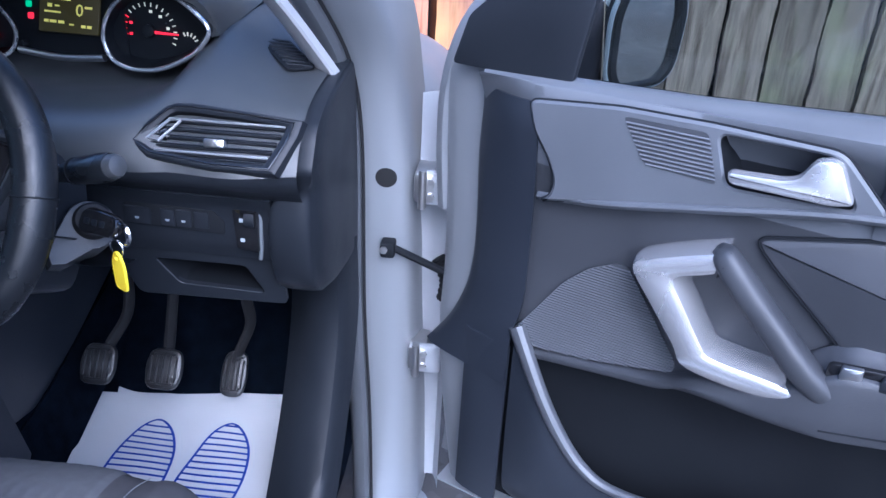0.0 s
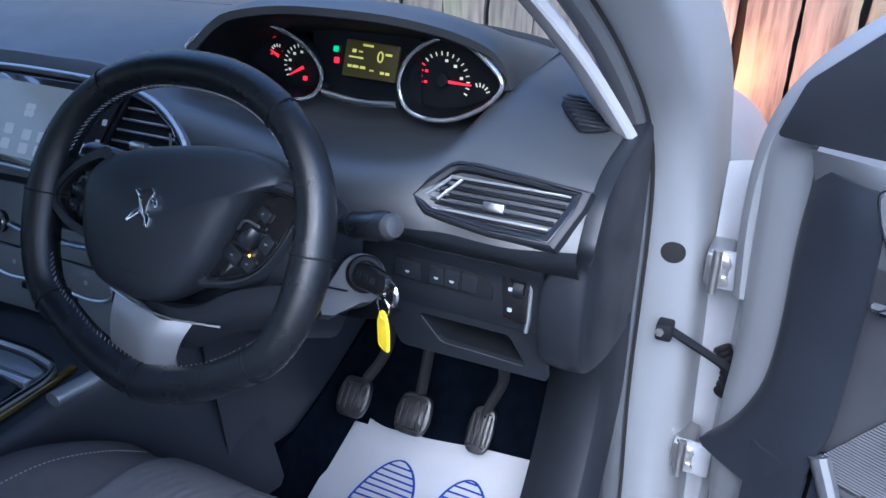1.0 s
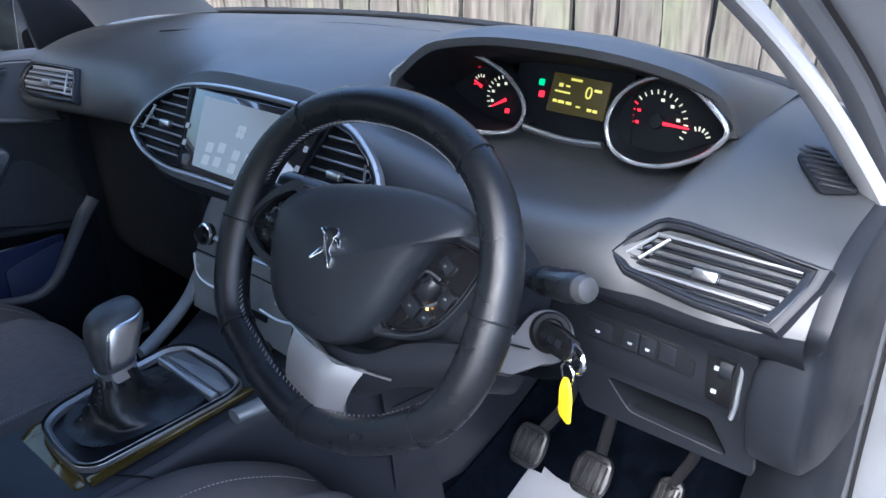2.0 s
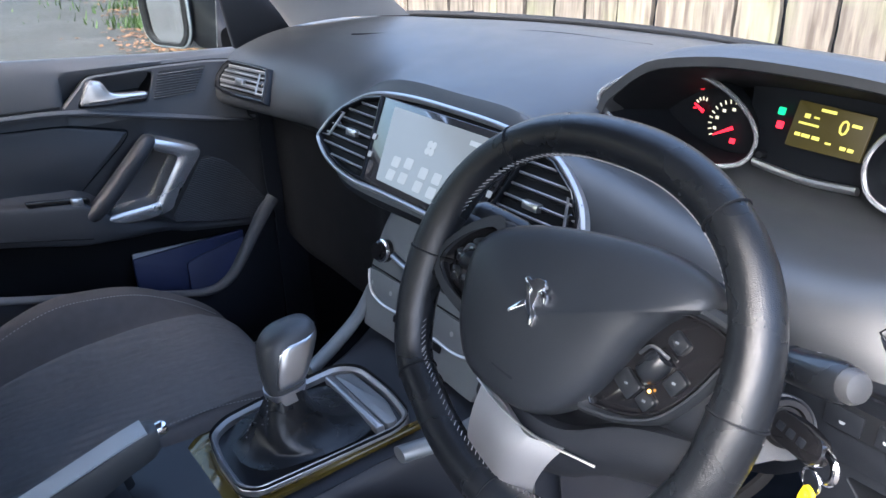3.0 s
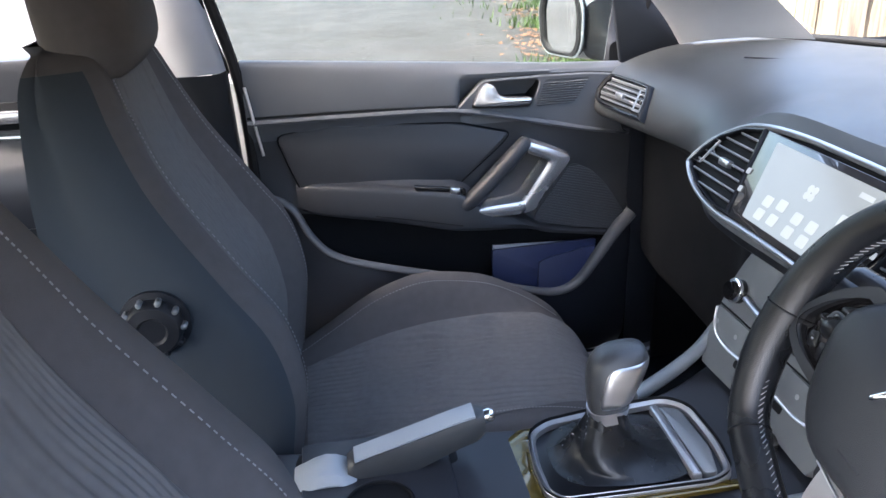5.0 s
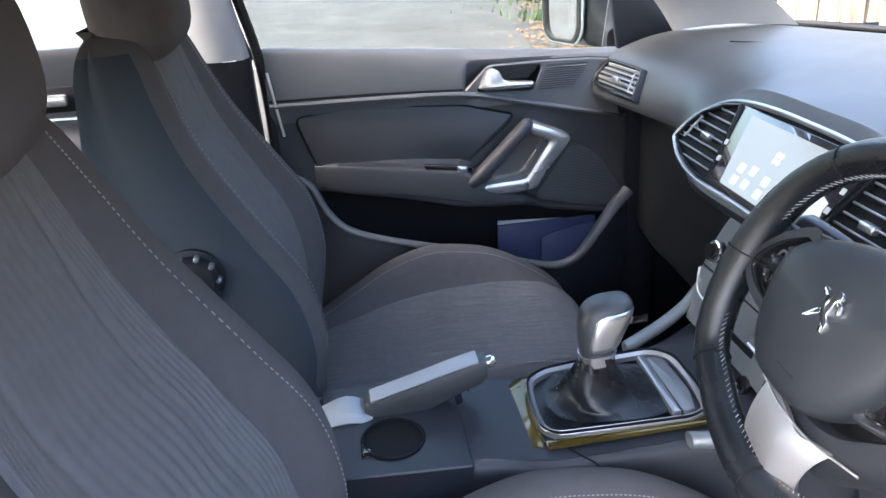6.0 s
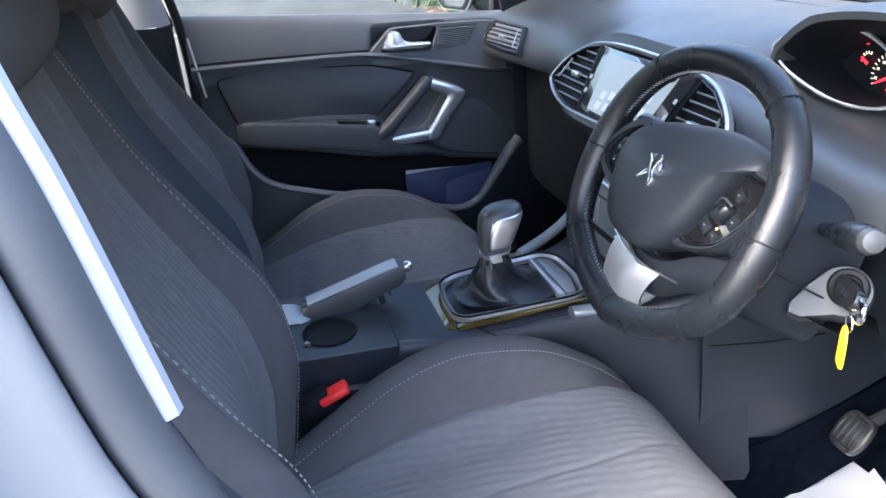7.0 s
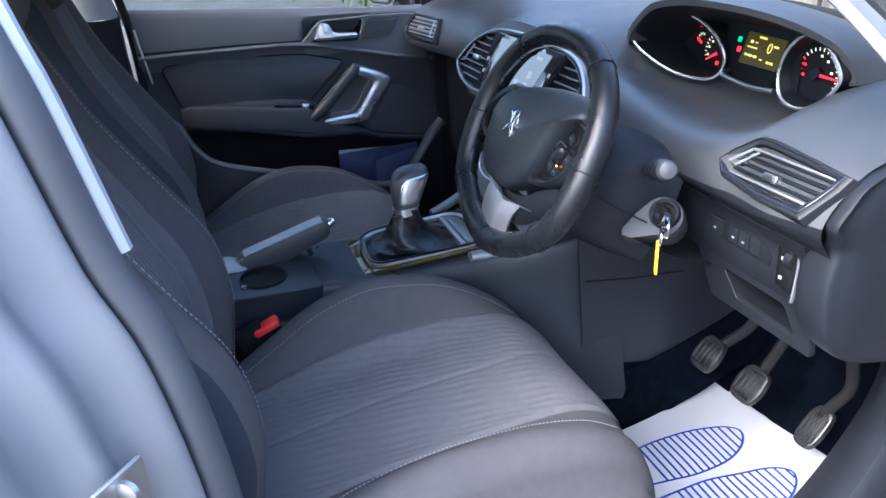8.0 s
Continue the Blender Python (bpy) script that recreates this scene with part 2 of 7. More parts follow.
def band(outer, inner, depth, bevel=0.0015, m=None):
    """A closed frame between two outlines of equal count, in x, y, depth thick along z, with rounded shoulders."""
    bm = bmesh.new()
    o, i = np.array(outer, float), np.array(inner, float)
    k = bevel / max(np.linalg.norm(o - i, axis=1).mean(), 1e-6)
    rows = [(o, 0), (o, depth - bevel), (o + (i - o) * k, depth), (i + (o - i) * k, depth), (i, depth - bevel), (i, 0), (o, 0)]
    g = [[(x, y, z) for x, y in ring] for ring, z in rows]
    grid_mesh(bm, g, True)
    bmesh.ops.remove_doubles(bm, verts=bm.verts[:], dist=1e-7)
    bmesh.ops.recalc_face_normals(bm, faces=bm.faces)
    if m is not None:
        bmesh.ops.transform(bm, matrix=m, verts=bm.verts)
    return bm


def lathe(profile, seg=24, m=None, bm=None):
    """A turned form: (radius, height) pairs round the z axis."""
    own = bmesh.new()
    g = [[(r * math.cos(a), r * math.sin(a), z) for a in np.linspace(0, 2 * math.pi, seg, endpoint=False)] for r, z in profile]
    grid_mesh(own, g, True, True)
    bmesh.ops.remove_doubles(own, verts=own.verts[:], dist=1e-7)
    bmesh.ops.recalc_face_normals(own, faces=own.faces)
    if m is not None:
        bmesh.ops.transform(own, matrix=m, verts=own.verts)
    return own


def rounded(outline, r=0.01, n=4):
    """An outline with its corners rounded."""
    p = [Vector(q) for q in outline]
    out = []
    for i, q in enumerate(p):
        a, b = p[i - 1] - q, p[(i + 1) % len(p)] - q
        d = min(r, a.length * 0.45, b.length * 0.45)
        s, e = q + a.normalized() * d, q + b.normalized() * d
        for t in np.linspace(0, 1, n + 1):
            v = s * (1 - t) ** 2 + 2 * q * t * (1 - t) + e * t * t
            out.append((v.x, v.y))
    return out


def inset(outline, d):
    """The outline moved inwards by d (counterclockwise outlines)."""
    p = np.array(outline, float)
    q = []
    for i in range(len(p)):
        a, b = p[i] - p[i - 1], p[(i + 1) % len(p)] - p[i]
        t = a / max(np.linalg.norm(a), 1e-9) + b / max(np.linalg.norm(b), 1e-9)
        t /= max(np.linalg.norm(t), 1e-9)
        q.append(p[i] + d * np.array([-t[1], t[0]]))
    return q


def axes(o, x, y):
    """A pose at o with the given x and y directions."""
    x = Vector(x).normalized()
    z = x.cross(Vector(y)).normalized()
    y = z.cross(x)
    m = Matrix((x, y, z)).transposed().to_4x4()
    m.translation = o
    return m


def moved(bm, m):
    bmesh.ops.transform(bm, matrix=m, verts=bm.verts)
    return bm


def part(name, bm, mat, parent=None, label="", flat=False, angle=38):
    me = bpy.data.meshes.new(name)
    bm.to_mesh(me)
    bm.free()
    me.materials.append(mat)
    if not flat:
        me.shade_smooth()
        me.set_sharp_from_angle(angle=radians(angle))
    ob = new(name, me)
    if parent is not None:
        ob.parent = parent
    if label:
        ob["label"] = label
    return ob


def thing(name, label, category, group="", kind="", at=None):
    ob = new(name)
    ob.empty_display_size = 0.05
    if at is not None:
        ob.matrix_basis = at
    return tagged(ob, label, category, group, kind)


def text_on(words, size, m, mat, parent, name="lettering", extrude=0.0003):
    """Words as a mesh, lying in the xy plane of m, centred."""
    cu = bpy.data.curves.new(name, "FONT")
    cu.body, cu.size, cu.align_x, cu.align_y, cu.extrude, cu.resolution_u = words, size, "CENTER", "CENTER", extrude, 2
    tmp = bpy.data.objects.new(name, cu)
    me = bpy.data.meshes.new_from_object(tmp)
    bpy.data.objects.remove(tmp)
    me.transform(m)
    me.materials.append(mat)
    ob = new(name, me)
    ob.parent = parent
    return ob


def holed(outline, holes, depth, m=None, chamfer=0.001):
    """A plate in x, y with holes through it, depth thick along z."""
    bm = bmesh.new()
    rim = []
    for k, loop in enumerate([outline, *holes]):
        p = np.array(loop, float)
        area = np.sum(p[:, 0] * np.roll(p[:, 1], -1) - p[:, 1] * np.roll(p[:, 0], -1))
        if (area < 0) == (k == 0):
            p = p[::-1]
        q = inset(p, chamfer) if chamfer else p
        rows = [[(x, y, z) for x, y in r] for r, z in ((p, 0), (p, depth - chamfer), (q, depth))]
        vs = grid_mesh(bm, rows, True)
        top = vs[-1]
        rim += [bm.edges.get((a, b)) for a, b in zip(top, top[1:] + top[:1])]
    bmesh.ops.triangle_fill(bm, use_beauty=True, use_dissolve=True, edges=rim)
    bmesh.ops.recalc_face_normals(bm, faces=bm.faces)
    if m is not None:
        moved(bm, m)
    return bm


def inside(x, y, poly):
    hit = False
    for (x0, y0), (x1, y1) in zip(poly, poly[1:] + poly[:1]):
        if (y0 > y) != (y1 > y) and x < (x1 - x0) * (y - y0) / (y1 - y0) + x0:
            hit = not hit
    return hit


def louvres(poly, pitch, depth, m):
    """Fine raised ribs across an outline."""
    bm = bmesh.new()
    ys = [p[1] for p in poly]
    y = min(ys) + pitch
    while y < max(ys) - pitch / 2:
        xs = sorted((x1 - x0) * (y - y0) / (y1 - y0) + x0 for (x0, y0), (x1, y1) in zip(poly, poly[1:] + poly[:1]) if (y0 > y) != (y1 > y))
        for a, b in zip(xs[::2], xs[1::2]):
            if b - a > 0.004:
                h = pitch * 0.3
                v = [bm.verts.new(c) for c in ((a, y - h, 0), (b, y - h, 0), (b, y, depth), (a, y, depth), (a, y + h, 0), (b, y + h, 0))]
                bm.faces.new((v[0], v[1], v[2], v[3]))
                bm.faces.new((v[3], v[2], v[5], v[4]))
        y += pitch
    return moved(bm, m)


# ---- the setting outdoors ----
bm = bmesh.new()
bmesh.ops.create_grid(bm, x_segments=90, y_segments=90, size=1)
for v in bm.verts:
    v.co.x, v.co.y = 60 * v.co.x * abs(v.co.x) ** 0.8, 60 * v.co.y * abs(v.co.y) ** 0.8
    v.co.z = -0.06 + 0.03 * noise.noise(v.co * 0.7) + 0.015 * noise.noise(v.co * 2.3)
ground = tagged(part("ground", bm, GRAVEL), "pale worn gravel drive with muddy patches", "ground", kind="structure")


def fence_run(name, start, end, height, seed):
    rnd = random.Random(seed)
    a, b = Vector(start), Vector(end)
    length, along = (b - a).length, (b - a).normalized()
    out = along.cross(Vector((0, 0, 1)))
    root = tagged(new(name), "weathered grey wooden board fence with dark gaps", "fence", kind="structure")
    shapes = []
    for k in range(6):
        me = bpy.data.meshes.new("board")
        w = rnd.uniform(0.138, 0.152)
        g = [[(x * w / 2 + 0.007 * noise.noise(Vector((x * 2, k, z * 9))) + 0.004 * noise.noise(Vector((x, k + 4, z * 40))), y + 0.006 * abs(x) + 0.003 * noise.noise(Vector((x, k + 9, z * 2))), z * height) for x, y in ((-1, 0.012), (-1, -0.010), (-0.4, -0.012), (0.3, -0.013), (1, -0.010), (1, 0.012))] for z in np.linspace(0, 1, 61)]
        bm = bmesh.new()
        grid_mesh(bm, g, True, True)
        bmesh.ops.recalc_face_normals(bm, faces=bm.faces)
        bm.to_mesh(me)
        bm.free()
        me.materials.append(WOOD)
        shapes.append(me)
    x = 0.08
    while x < length:
        ob = new("board", rnd.choice(shapes))
        ob.parent = root
        ob.matrix_basis = axes(a + along * x + out * rnd.uniform(-0.004, 0.004) + Vector((0, 0, rnd.uniform(-0.03, 0.0))), along, Vector((0, 0, 1)).cross(along)) @ pose(0, 0, 0, 0, rnd.uniform(-0.5, 0.5), 0)
        x += 0.157
    for z in (0.35, 1.5):
        part("rail", moved(box((length, 0.05, 0.08), 0.004, seg=1), axes((a + b) / 2 - out * 0.05 + Vector((0, 0, z)), along, Vector((0, 0, 1)).cross(along))), WOOD, root, flat=True)
    # added near-black sheet behind the boards, painting shade into the gaps
    part("gap_shade", moved(box((length, 0.01, height - 0.1), 0, seg=1), axes((a + b) / 2 - out * 0.09 + Vector((0, 0, height / 2)), along, Vector((0, 0, 1)).cross(along))), UNDER, root, flat=True)
    return root


fence_run("fence", (-4.2, 1.72, -0.07), (7.0, 2.35, -0.07), 2.0, 3)
fence_run("fence_far", (-12.5, 4.3, -0.07), (-4.3, 1.75, -0.07), 2.0, 8)

# grass and fallen leaves along the foot of the far fence
rnd = random.Random(4)
bm, bl = bmesh.new(), bmesh.new()
for k in range(5200):
    u = rnd.random()
    x = -12.3 + 7.6 * u
    foot = 4.3 - (x + 12.5) * 0.311
    y = foot - 0.12 - abs(rnd.gauss(0, 0.45)) * (1.6 - u)
    a, h, w = rnd.uniform(0, 6.28), rnd.uniform(0.04, 0.16), rnd.uniform(0.006, 0.014)
    c, s = math.cos(a), math.sin(a)
    if noise.noise(Vector((x * 0.9, y * 0.9, 0))) > -0.12:
        p = Vector((x, y, -0.07))
        lean = Vector((c, s, 0)) * h * 0.5
        v = [bm.verts.new(q) for q in (p + Vector((s, -c, 0)) * w, p - Vector((s, -c, 0)) * w, p + lean + Vector((0, 0, h)))]
        bm.faces.new(v)
    elif k % 2:
        p = Vector((x, y, -0.045 + rnd.uniform(0, 0.03)))
        r = rnd.uniform(0.02, 0.05)
        v = [bl.verts.new(p + Vector((r * math.cos(a + t), r * 0.7 * math.sin(a + t), rnd.uniform(-0.01, 0.015)))) for t in (0, 1.2, 2.4, 3.6, 4.9)]
        bl.faces.new(v)
tagged(part("grass", bm, GRASS, flat=True), "green grass tufts at the foot of the fence", "grass", kind="stuff")
tagged(part("fallen_leaves", bl, LEAF, flat=True), "brown fallen leaves on the verge", "leaves", kind="stuff")

# ---- the car's shell ----
floor = tagged(new("floor"), "black carpeted car floor with sill", "floor", kind="structure")
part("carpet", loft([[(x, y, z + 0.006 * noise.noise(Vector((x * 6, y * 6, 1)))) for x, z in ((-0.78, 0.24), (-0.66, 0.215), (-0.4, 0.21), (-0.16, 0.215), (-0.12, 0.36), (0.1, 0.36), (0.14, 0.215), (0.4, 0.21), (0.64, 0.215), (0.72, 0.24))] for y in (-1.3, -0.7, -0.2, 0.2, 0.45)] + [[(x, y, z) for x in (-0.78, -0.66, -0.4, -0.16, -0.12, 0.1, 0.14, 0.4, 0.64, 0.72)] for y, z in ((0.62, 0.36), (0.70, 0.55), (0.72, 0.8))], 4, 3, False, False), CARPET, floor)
part("sill_trim", loft([[(0.66, y, 0.22), (0.665, y, 0.33), (0.69, y, 0.345), (0.735, y, 0.34), (0.745, y, 0.2)] for y in (-0.6, -0.2, 0.20)], 2, 2, False, False), HARD, floor, "dark plastic sill cover")
part("sill", loft([[(0.742, y, 0.0), (0.745, y, 0.09), (0.76, y, 0.10), (0.82, y, 0.08), (0.86, y, 0.02), (0.84, y, -0.02)] for y in (-0.75, 0.0, 0.55)], 2, 2, False, False), PAINT, floor, "silver painted sill")

tagged(part("ceiling", thick([[(x, y, 1.36 - 0.16 * (abs(x) / 0.6) ** 4 - 0.06 * (y + 0.6) ** 2) for x in np.linspace(-0.57, 0.57, 7)] for y in (-1.55, -1.1, -0.6, -0.2, 0.08)], 2, 2, 0.025), PALE), "pale grey headliner under the car roof", "ceiling", kind="structure")

# windscreen and its rubber edge
COWL = [(-0.66, 0.47, 0.955), (-0.57, 0.525, 0.968), (-0.40, 0.60, 0.972), (-0.2, 0.655, 0.974), (0, 0.675, 0.974), (0.2, 0.66, 0.972), (0.40, 0.625, 0.968), (0.55, 0.585, 0.960), (0.66, 0.50, 0.945)]
screen = tagged(new("windscreen"), "clear curved windscreen with a black edge", "windscreen", kind="structure")
top_edge = [(x * 0.86, 0.10 - 0.12 * (x / 0.66) ** 2, 1.335 - 0.10 * (x / 0.66) ** 2) for x, _, _ in COWL]
bm = bmesh.new()
grid_mesh(bm, patch([COWL, [tuple(0.5 * (np.array(a) + b) + (0, 0.03, 0.03)) for a, b in zip(COWL, top_edge)], top_edge], 5, 3))
g = part("pane", bm, GLASS, screen)
g.visible_shadow = False
part("edge_seal", tube(catmull([(x, y + 0.004, z + 0.004) for x, y, z in COWL], 4), 0.006, 8), RUBBER, screen)
part("cowl", loft([[(x, y + 0.008, z + 0.0), (x, y + 0.03, z - 0.004), (x * 1.05, y + 0.16, z - 0.05), (x * 1.1, y + 0.2, z - 0.10)] for x, y, z in COWL], 2, 2, False, False), UNDER, screen)

# bonnet and wing ahead of the door
bonnet = thing("bonnet", "silver painted car bonnet and front wing", "car body", at=pose(0, 1.1, 0.6))
bi = bonnet.matrix_basis.inverted()
part("bonnet_panel", moved(thick([[(x, y, z) for x in (-0.70, -0.45, 0, 0.45, 0.70)] for y, z in ((0.86, 0.86), (1.1, 0.83), (1.35, 0.75), (1.52, 0.62))], 4, 3, 0.008), bi), PAINT, bonnet)
part("wing", moved(loft([[(0.706, y, z), (0.76, y, z - 0.02), (0.815, y, z - 0.07), (0.85, y, z - 0.17), (0.86, y, z - 0.3)] for y, z in ((0.60, 0.885), (0.75, 0.88), (0.9, 0.857), (1.1, 0.828), (1.35, 0.748), (1.5, 0.62))], 4, 3, False, False), bi), PAINT, bonnet)
part("shut_line_seal", moved(tube([(0.704, 0.62, 0.875), (0.704, 0.86, 0.858), (0.704, 1.1, 0.825), (0.704, 1.35, 0.745)], 0.004, 6), bi), RUBBER, bonnet)
part("indicator_lens", moved(loft([[(0.60, 1.50 + k, z) for z in (0.56, 0.60, 0.64)] for k in (0.02, 0.0)], 2, 2, False, False), bi), AMBER, bonnet, "lit amber front indicator")
part("wing_stay", moved(box((0.012, 0.05, 0.012), 0.003), bi @ pose(0.80, 0.74, 0.765, 30, 0, 10)), PAINT, bonnet)

blink = new("front_indicator", bpy.data.lights.new("front_indicator", "SPOT"))
blink.data.energy, blink.data.color, blink.data.spot_size, blink.data.spot_blend, blink.data.shadow_soft_size = 13, (1.0, 0.24, 0.03), radians(95), 0.6, 0.05
blink.matrix_world = look((0.64, 1.56, 0.60), (0.72, 2.0, 0.62))

# ---- dashboard ----
# profiles across the car: from the windscreen over the top, round the lip and down
DASH = {
    -0.715: [(0.50, 0.950), (0.45, 0.958), (0.36, 0.954), (0.275, 0.940), (0.200, 0.908), (0.165, 0.850), (0.19, 0.82), (0.27, 0.815), (0.28, 0.79), (0.285, 0.65), (0.30, 0.50), (0.45, 0.45)],
    -0.62: [(0.515, 0.960), (0.46, 0.968), (0.37, 0.963), (0.285, 0.945), (0.218, 0.910), (0.182, 0.852), (0.205, 0.822), (0.28, 0.81), (0.275, 0.79), (0.27, 0.65), (0.29, 0.50), (0.45, 0.45)],
    -0.53: [(0.545, 0.966), (0.48, 0.975), (0.38, 0.968), (0.30, 0.950), (0.235, 0.914), (0.202, 0.856), (0.215, 0.825), (0.285, 0.81), (0.275, 0.79), (0.268, 0.65), (0.29, 0.50), (0.45, 0.45)],
    -0.40: [(0.60, 0.970), (0.50, 0.98), (0.39, 0.973), (0.31, 0.955), (0.255, 0.92), (0.225, 0.875), (0.225, 0.83), (0.285, 0.81), (0.275, 0.79), (0.265, 0.65), (0.285, 0.50), (0.45, 0.45)],
    -0.28: [(0.64, 0.972), (0.53, 0.983), (0.41, 0.977), (0.31, 0.957), (0.24, 0.922), (0.195, 0.88), (0.175, 0.832), (0.24, 0.81), (0.25, 0.79), (0.26, 0.65), (0.28, 0.50), (0.45, 0.45)],
    -0.17: [(0.66, 0.973), (0.55, 0.985), (0.42, 0.98), (0.31, 0.965), (0.235, 0.95), (0.215, 0.94), (0.142, 0.818), (0.19, 0.80), (0.215, 0.785), (0.21, 0.65), (0.22, 0.55), (0.45, 0.5)],
    0.0: [(0.675, 0.974), (0.55, 0.986), (0.42, 0.982), (0.31, 0.968), (0.24, 0.955), (0.22, 0.946), (0.145, 0.818), (0.19, 0.80), (0.215, 0.785), (0.20, 0.65), (0.22, 0.55), (0.45, 0.5)],
    0.09: [(0.673, 0.973), (0.55, 0.985), (0.43, 0.978), (0.33, 0.960), (0.245, 0.952), (0.22, 0.944), (0.147, 0.818), (0.2, 0.80), (0.22, 0.785), (0.22, 0.65), (0.24, 0.55), (0.45, 0.5)],
    0.135: [(0.67, 0.973), (0.55, 0.985), (0.45, 0.950), (0.345, 0.930), (0.26, 0.932), (0.22, 0.926), (0.152, 0.820), (0.2, 0.80), (0.22, 0.785), (0.22, 0.65), (0.24, 0.55), (0.45, 0.5)],
    0.18: [(0.665, 0.972), (0.55, 0.984), (0.46, 0.925), (0.36, 0.898), (0.27, 0.914), (0.22, 0.910), (0.163, 0.824), (0.21, 0.80), (0.23, 0.785), (0.235, 0.67), (0.26, 0.57), (0.45, 0.53)],
    0.25: [(0.65, 0.97), (0.55, 0.98), (0.46, 0.92), (0.39, 0.885), (0.28, 0.905), (0.225, 0.90), (0.18, 0.83), (0.22, 0.80), (0.24, 0.785), (0.25, 0.68), (0.28, 0.60), (0.45, 0.55)],
    0.40: [(0.63, 0.97), (0.54, 0.973), (0.46, 0.90), (0.40, 0.878), (0.29, 0.888), (0.225, 0.878), (0.20, 0.83), (0.235, 0.80), (0.25, 0.785), (0.258, 0.71), (0.29, 0.64), (0.42, 0.63)],
    0.52: [(0.605, 0.966), (0.53, 0.962), (0.47, 0.918), (0.40, 0.895), (0.29, 0.899), (0.235, 0.882), (0.205, 0.832), (0.235, 0.80), (0.25, 0.785), (0.258, 0.71), (0.29, 0.64), (0.42, 0.63)],
    0.57: [(0.585, 0.958), (0.53, 0.960), (0.47, 0.956), (0.40, 0.952), (0.33, 0.937), (0.268, 0.898), (0.208, 0.835), (0.235, 0.80), (0.25, 0.785), (0.258, 0.71), (0.29, 0.64), (0.42, 0.63)],
    0.64: [(0.545, 0.948), (0.51, 0.946), (0.46, 0.937), (0.39, 0.929), (0.308, 0.918), (0.258, 0.892), (0.204, 0.835), (0.235, 0.80), (0.25, 0.785), (0.258, 0.71), (0.29, 0.64), (0.42, 0.63)],
    0.712: [(0.50, 0.93), (0.47, 0.93), (0.43, 0.922), (0.37, 0.917), (0.30, 0.908), (0.255, 0.890), (0.215, 0.84), (0.235, 0.80), (0.25, 0.785), (0.258, 0.71), (0.29, 0.64), (0.42, 0.63)],
}
dashboard = thing("dashboard", "charcoal soft-plastic car dashboard with chrome-edged vents", "dashboard", at=pose(0, 0.4, 0.6))
DI = dashboard.matrix_basis.inverted()
rows = [[(x, y, z) for y, z in pts] for x, pts in DASH.items()]
full = patch(rows, 6, 6)
bm = bmesh.new()
grid_mesh(bm, full[:, :37])
part("top_pad", moved(bm, DI), SOFT, dashboard)
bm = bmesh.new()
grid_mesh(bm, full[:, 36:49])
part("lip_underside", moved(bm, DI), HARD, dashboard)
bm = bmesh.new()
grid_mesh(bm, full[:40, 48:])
# near-black colour carries the shade under the dashboard lip
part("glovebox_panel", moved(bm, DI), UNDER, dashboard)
# the seam of the airbag cover on the passenger's side
part("cover_seam", moved(tube(catmull([(-0.47, 0.34, 0.9655), (-0.2, 0.50, 0.9835), (0.03, 0.535, 0.9855)], 8), 0.0012, 6), DI), UNDER, dashboard)

# lower panel under the lip, with its switch strip and coin tray
LP = axes((0.555, 0.252, 0.757), (1, 0, 0), (0, 0.02, 1))
part("knee_panel", moved(thick([[(x, y, z) for x in (0.405, 0.5, 0.6, 0.672)] for y, z in ((0.24, 0.80), (0.252, 0.775), (0.254, 0.735), (0.262, 0.71))], 3, 2, 0.006), DI), HARD, dashboard)
TRAY = axes((0.58, 0.268, 0.674), (1, 0, 0), (0, -0.12, 1))
tray_hole = rounded([(-0.071, 0.019), (0.048, 0.019), (0.070, -0.021), (-0.042, -0.018)], 0.007)
part("tray_panel", holed(rounded([(-0.135, 0.042), (0.092, 0.042), (0.098, -0.036), (-0.10, -0.040)], 0.008), [tray_hole[::-1]], 0.008, DI @ TRAY @ Matrix.Translation((0, 0, -0.004))), HARD, dashboard)
bm = bmesh.new()
grid_mesh(bm, [[(x * k, y * k + sh, z) for x, y in tray_hole] for k, sh, z in ((1.0, 0, 0.002), (0.97, -0.002, -0.03), (0.9, -0.006, -0.06), (0.02, -0.006, -0.062))], True)
bmesh.ops.recalc_face_normals(bm, faces=bm.faces)
bmesh.ops.reverse_faces(bm, faces=bm.faces)
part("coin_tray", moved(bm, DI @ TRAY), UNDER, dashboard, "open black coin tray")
part("switch_strip", slab(rounded([(-0.062, 0.012), (0.048, 0.012), (0.062, -0.001), (0.062, -0.018), (-0.062, -0.018)], 0.003), 0.003, 0.001, DI @ LP @ pose(-0.005, 0.006, 0.004, 0, 0, -2)), UNDER, dashboard)
for x in (-0.046, -0.008, 0.012, 0.034):
    part("switch_button", slab(rounded([(-0.017, 0.010), (0.017, 0.010), (0.017, -0.012), (-0.017, -0.012)] if x < -0.04 else [(-0.009, 0.010), (0.009, 0.010), (0.009, -0.012), (-0.009, -0.012)], 0.002), 0.0022, 0.0008, DI @ LP @ pose(x - 0.005, 0.004, 0.007, 0, 0, -2)), HARD, dashboard)
    if x < 0.03:
        part("switch_mark", slab(rounded([(-0.003, 0.0014), (0.003, 0.0014), (0.002, -0.0014), (-0.002, -0.0014)], 0.0007), 0.0004, 0, DI @ LP @ pose(x - 0.005, 0.0, 0.0094, 0, 0, -2)), GREYGRIP, dashboard)
part("headlamp_level_switch", slab(rounded([(-0.016, 0.03), (0.016, 0.028), (0.016, -0.03), (-0.012, -0.026)], 0.004), 0.004, 0.0015, DI @ LP @ pose(0.083, -0.004, 0.004)), GLOSS, dashboard)
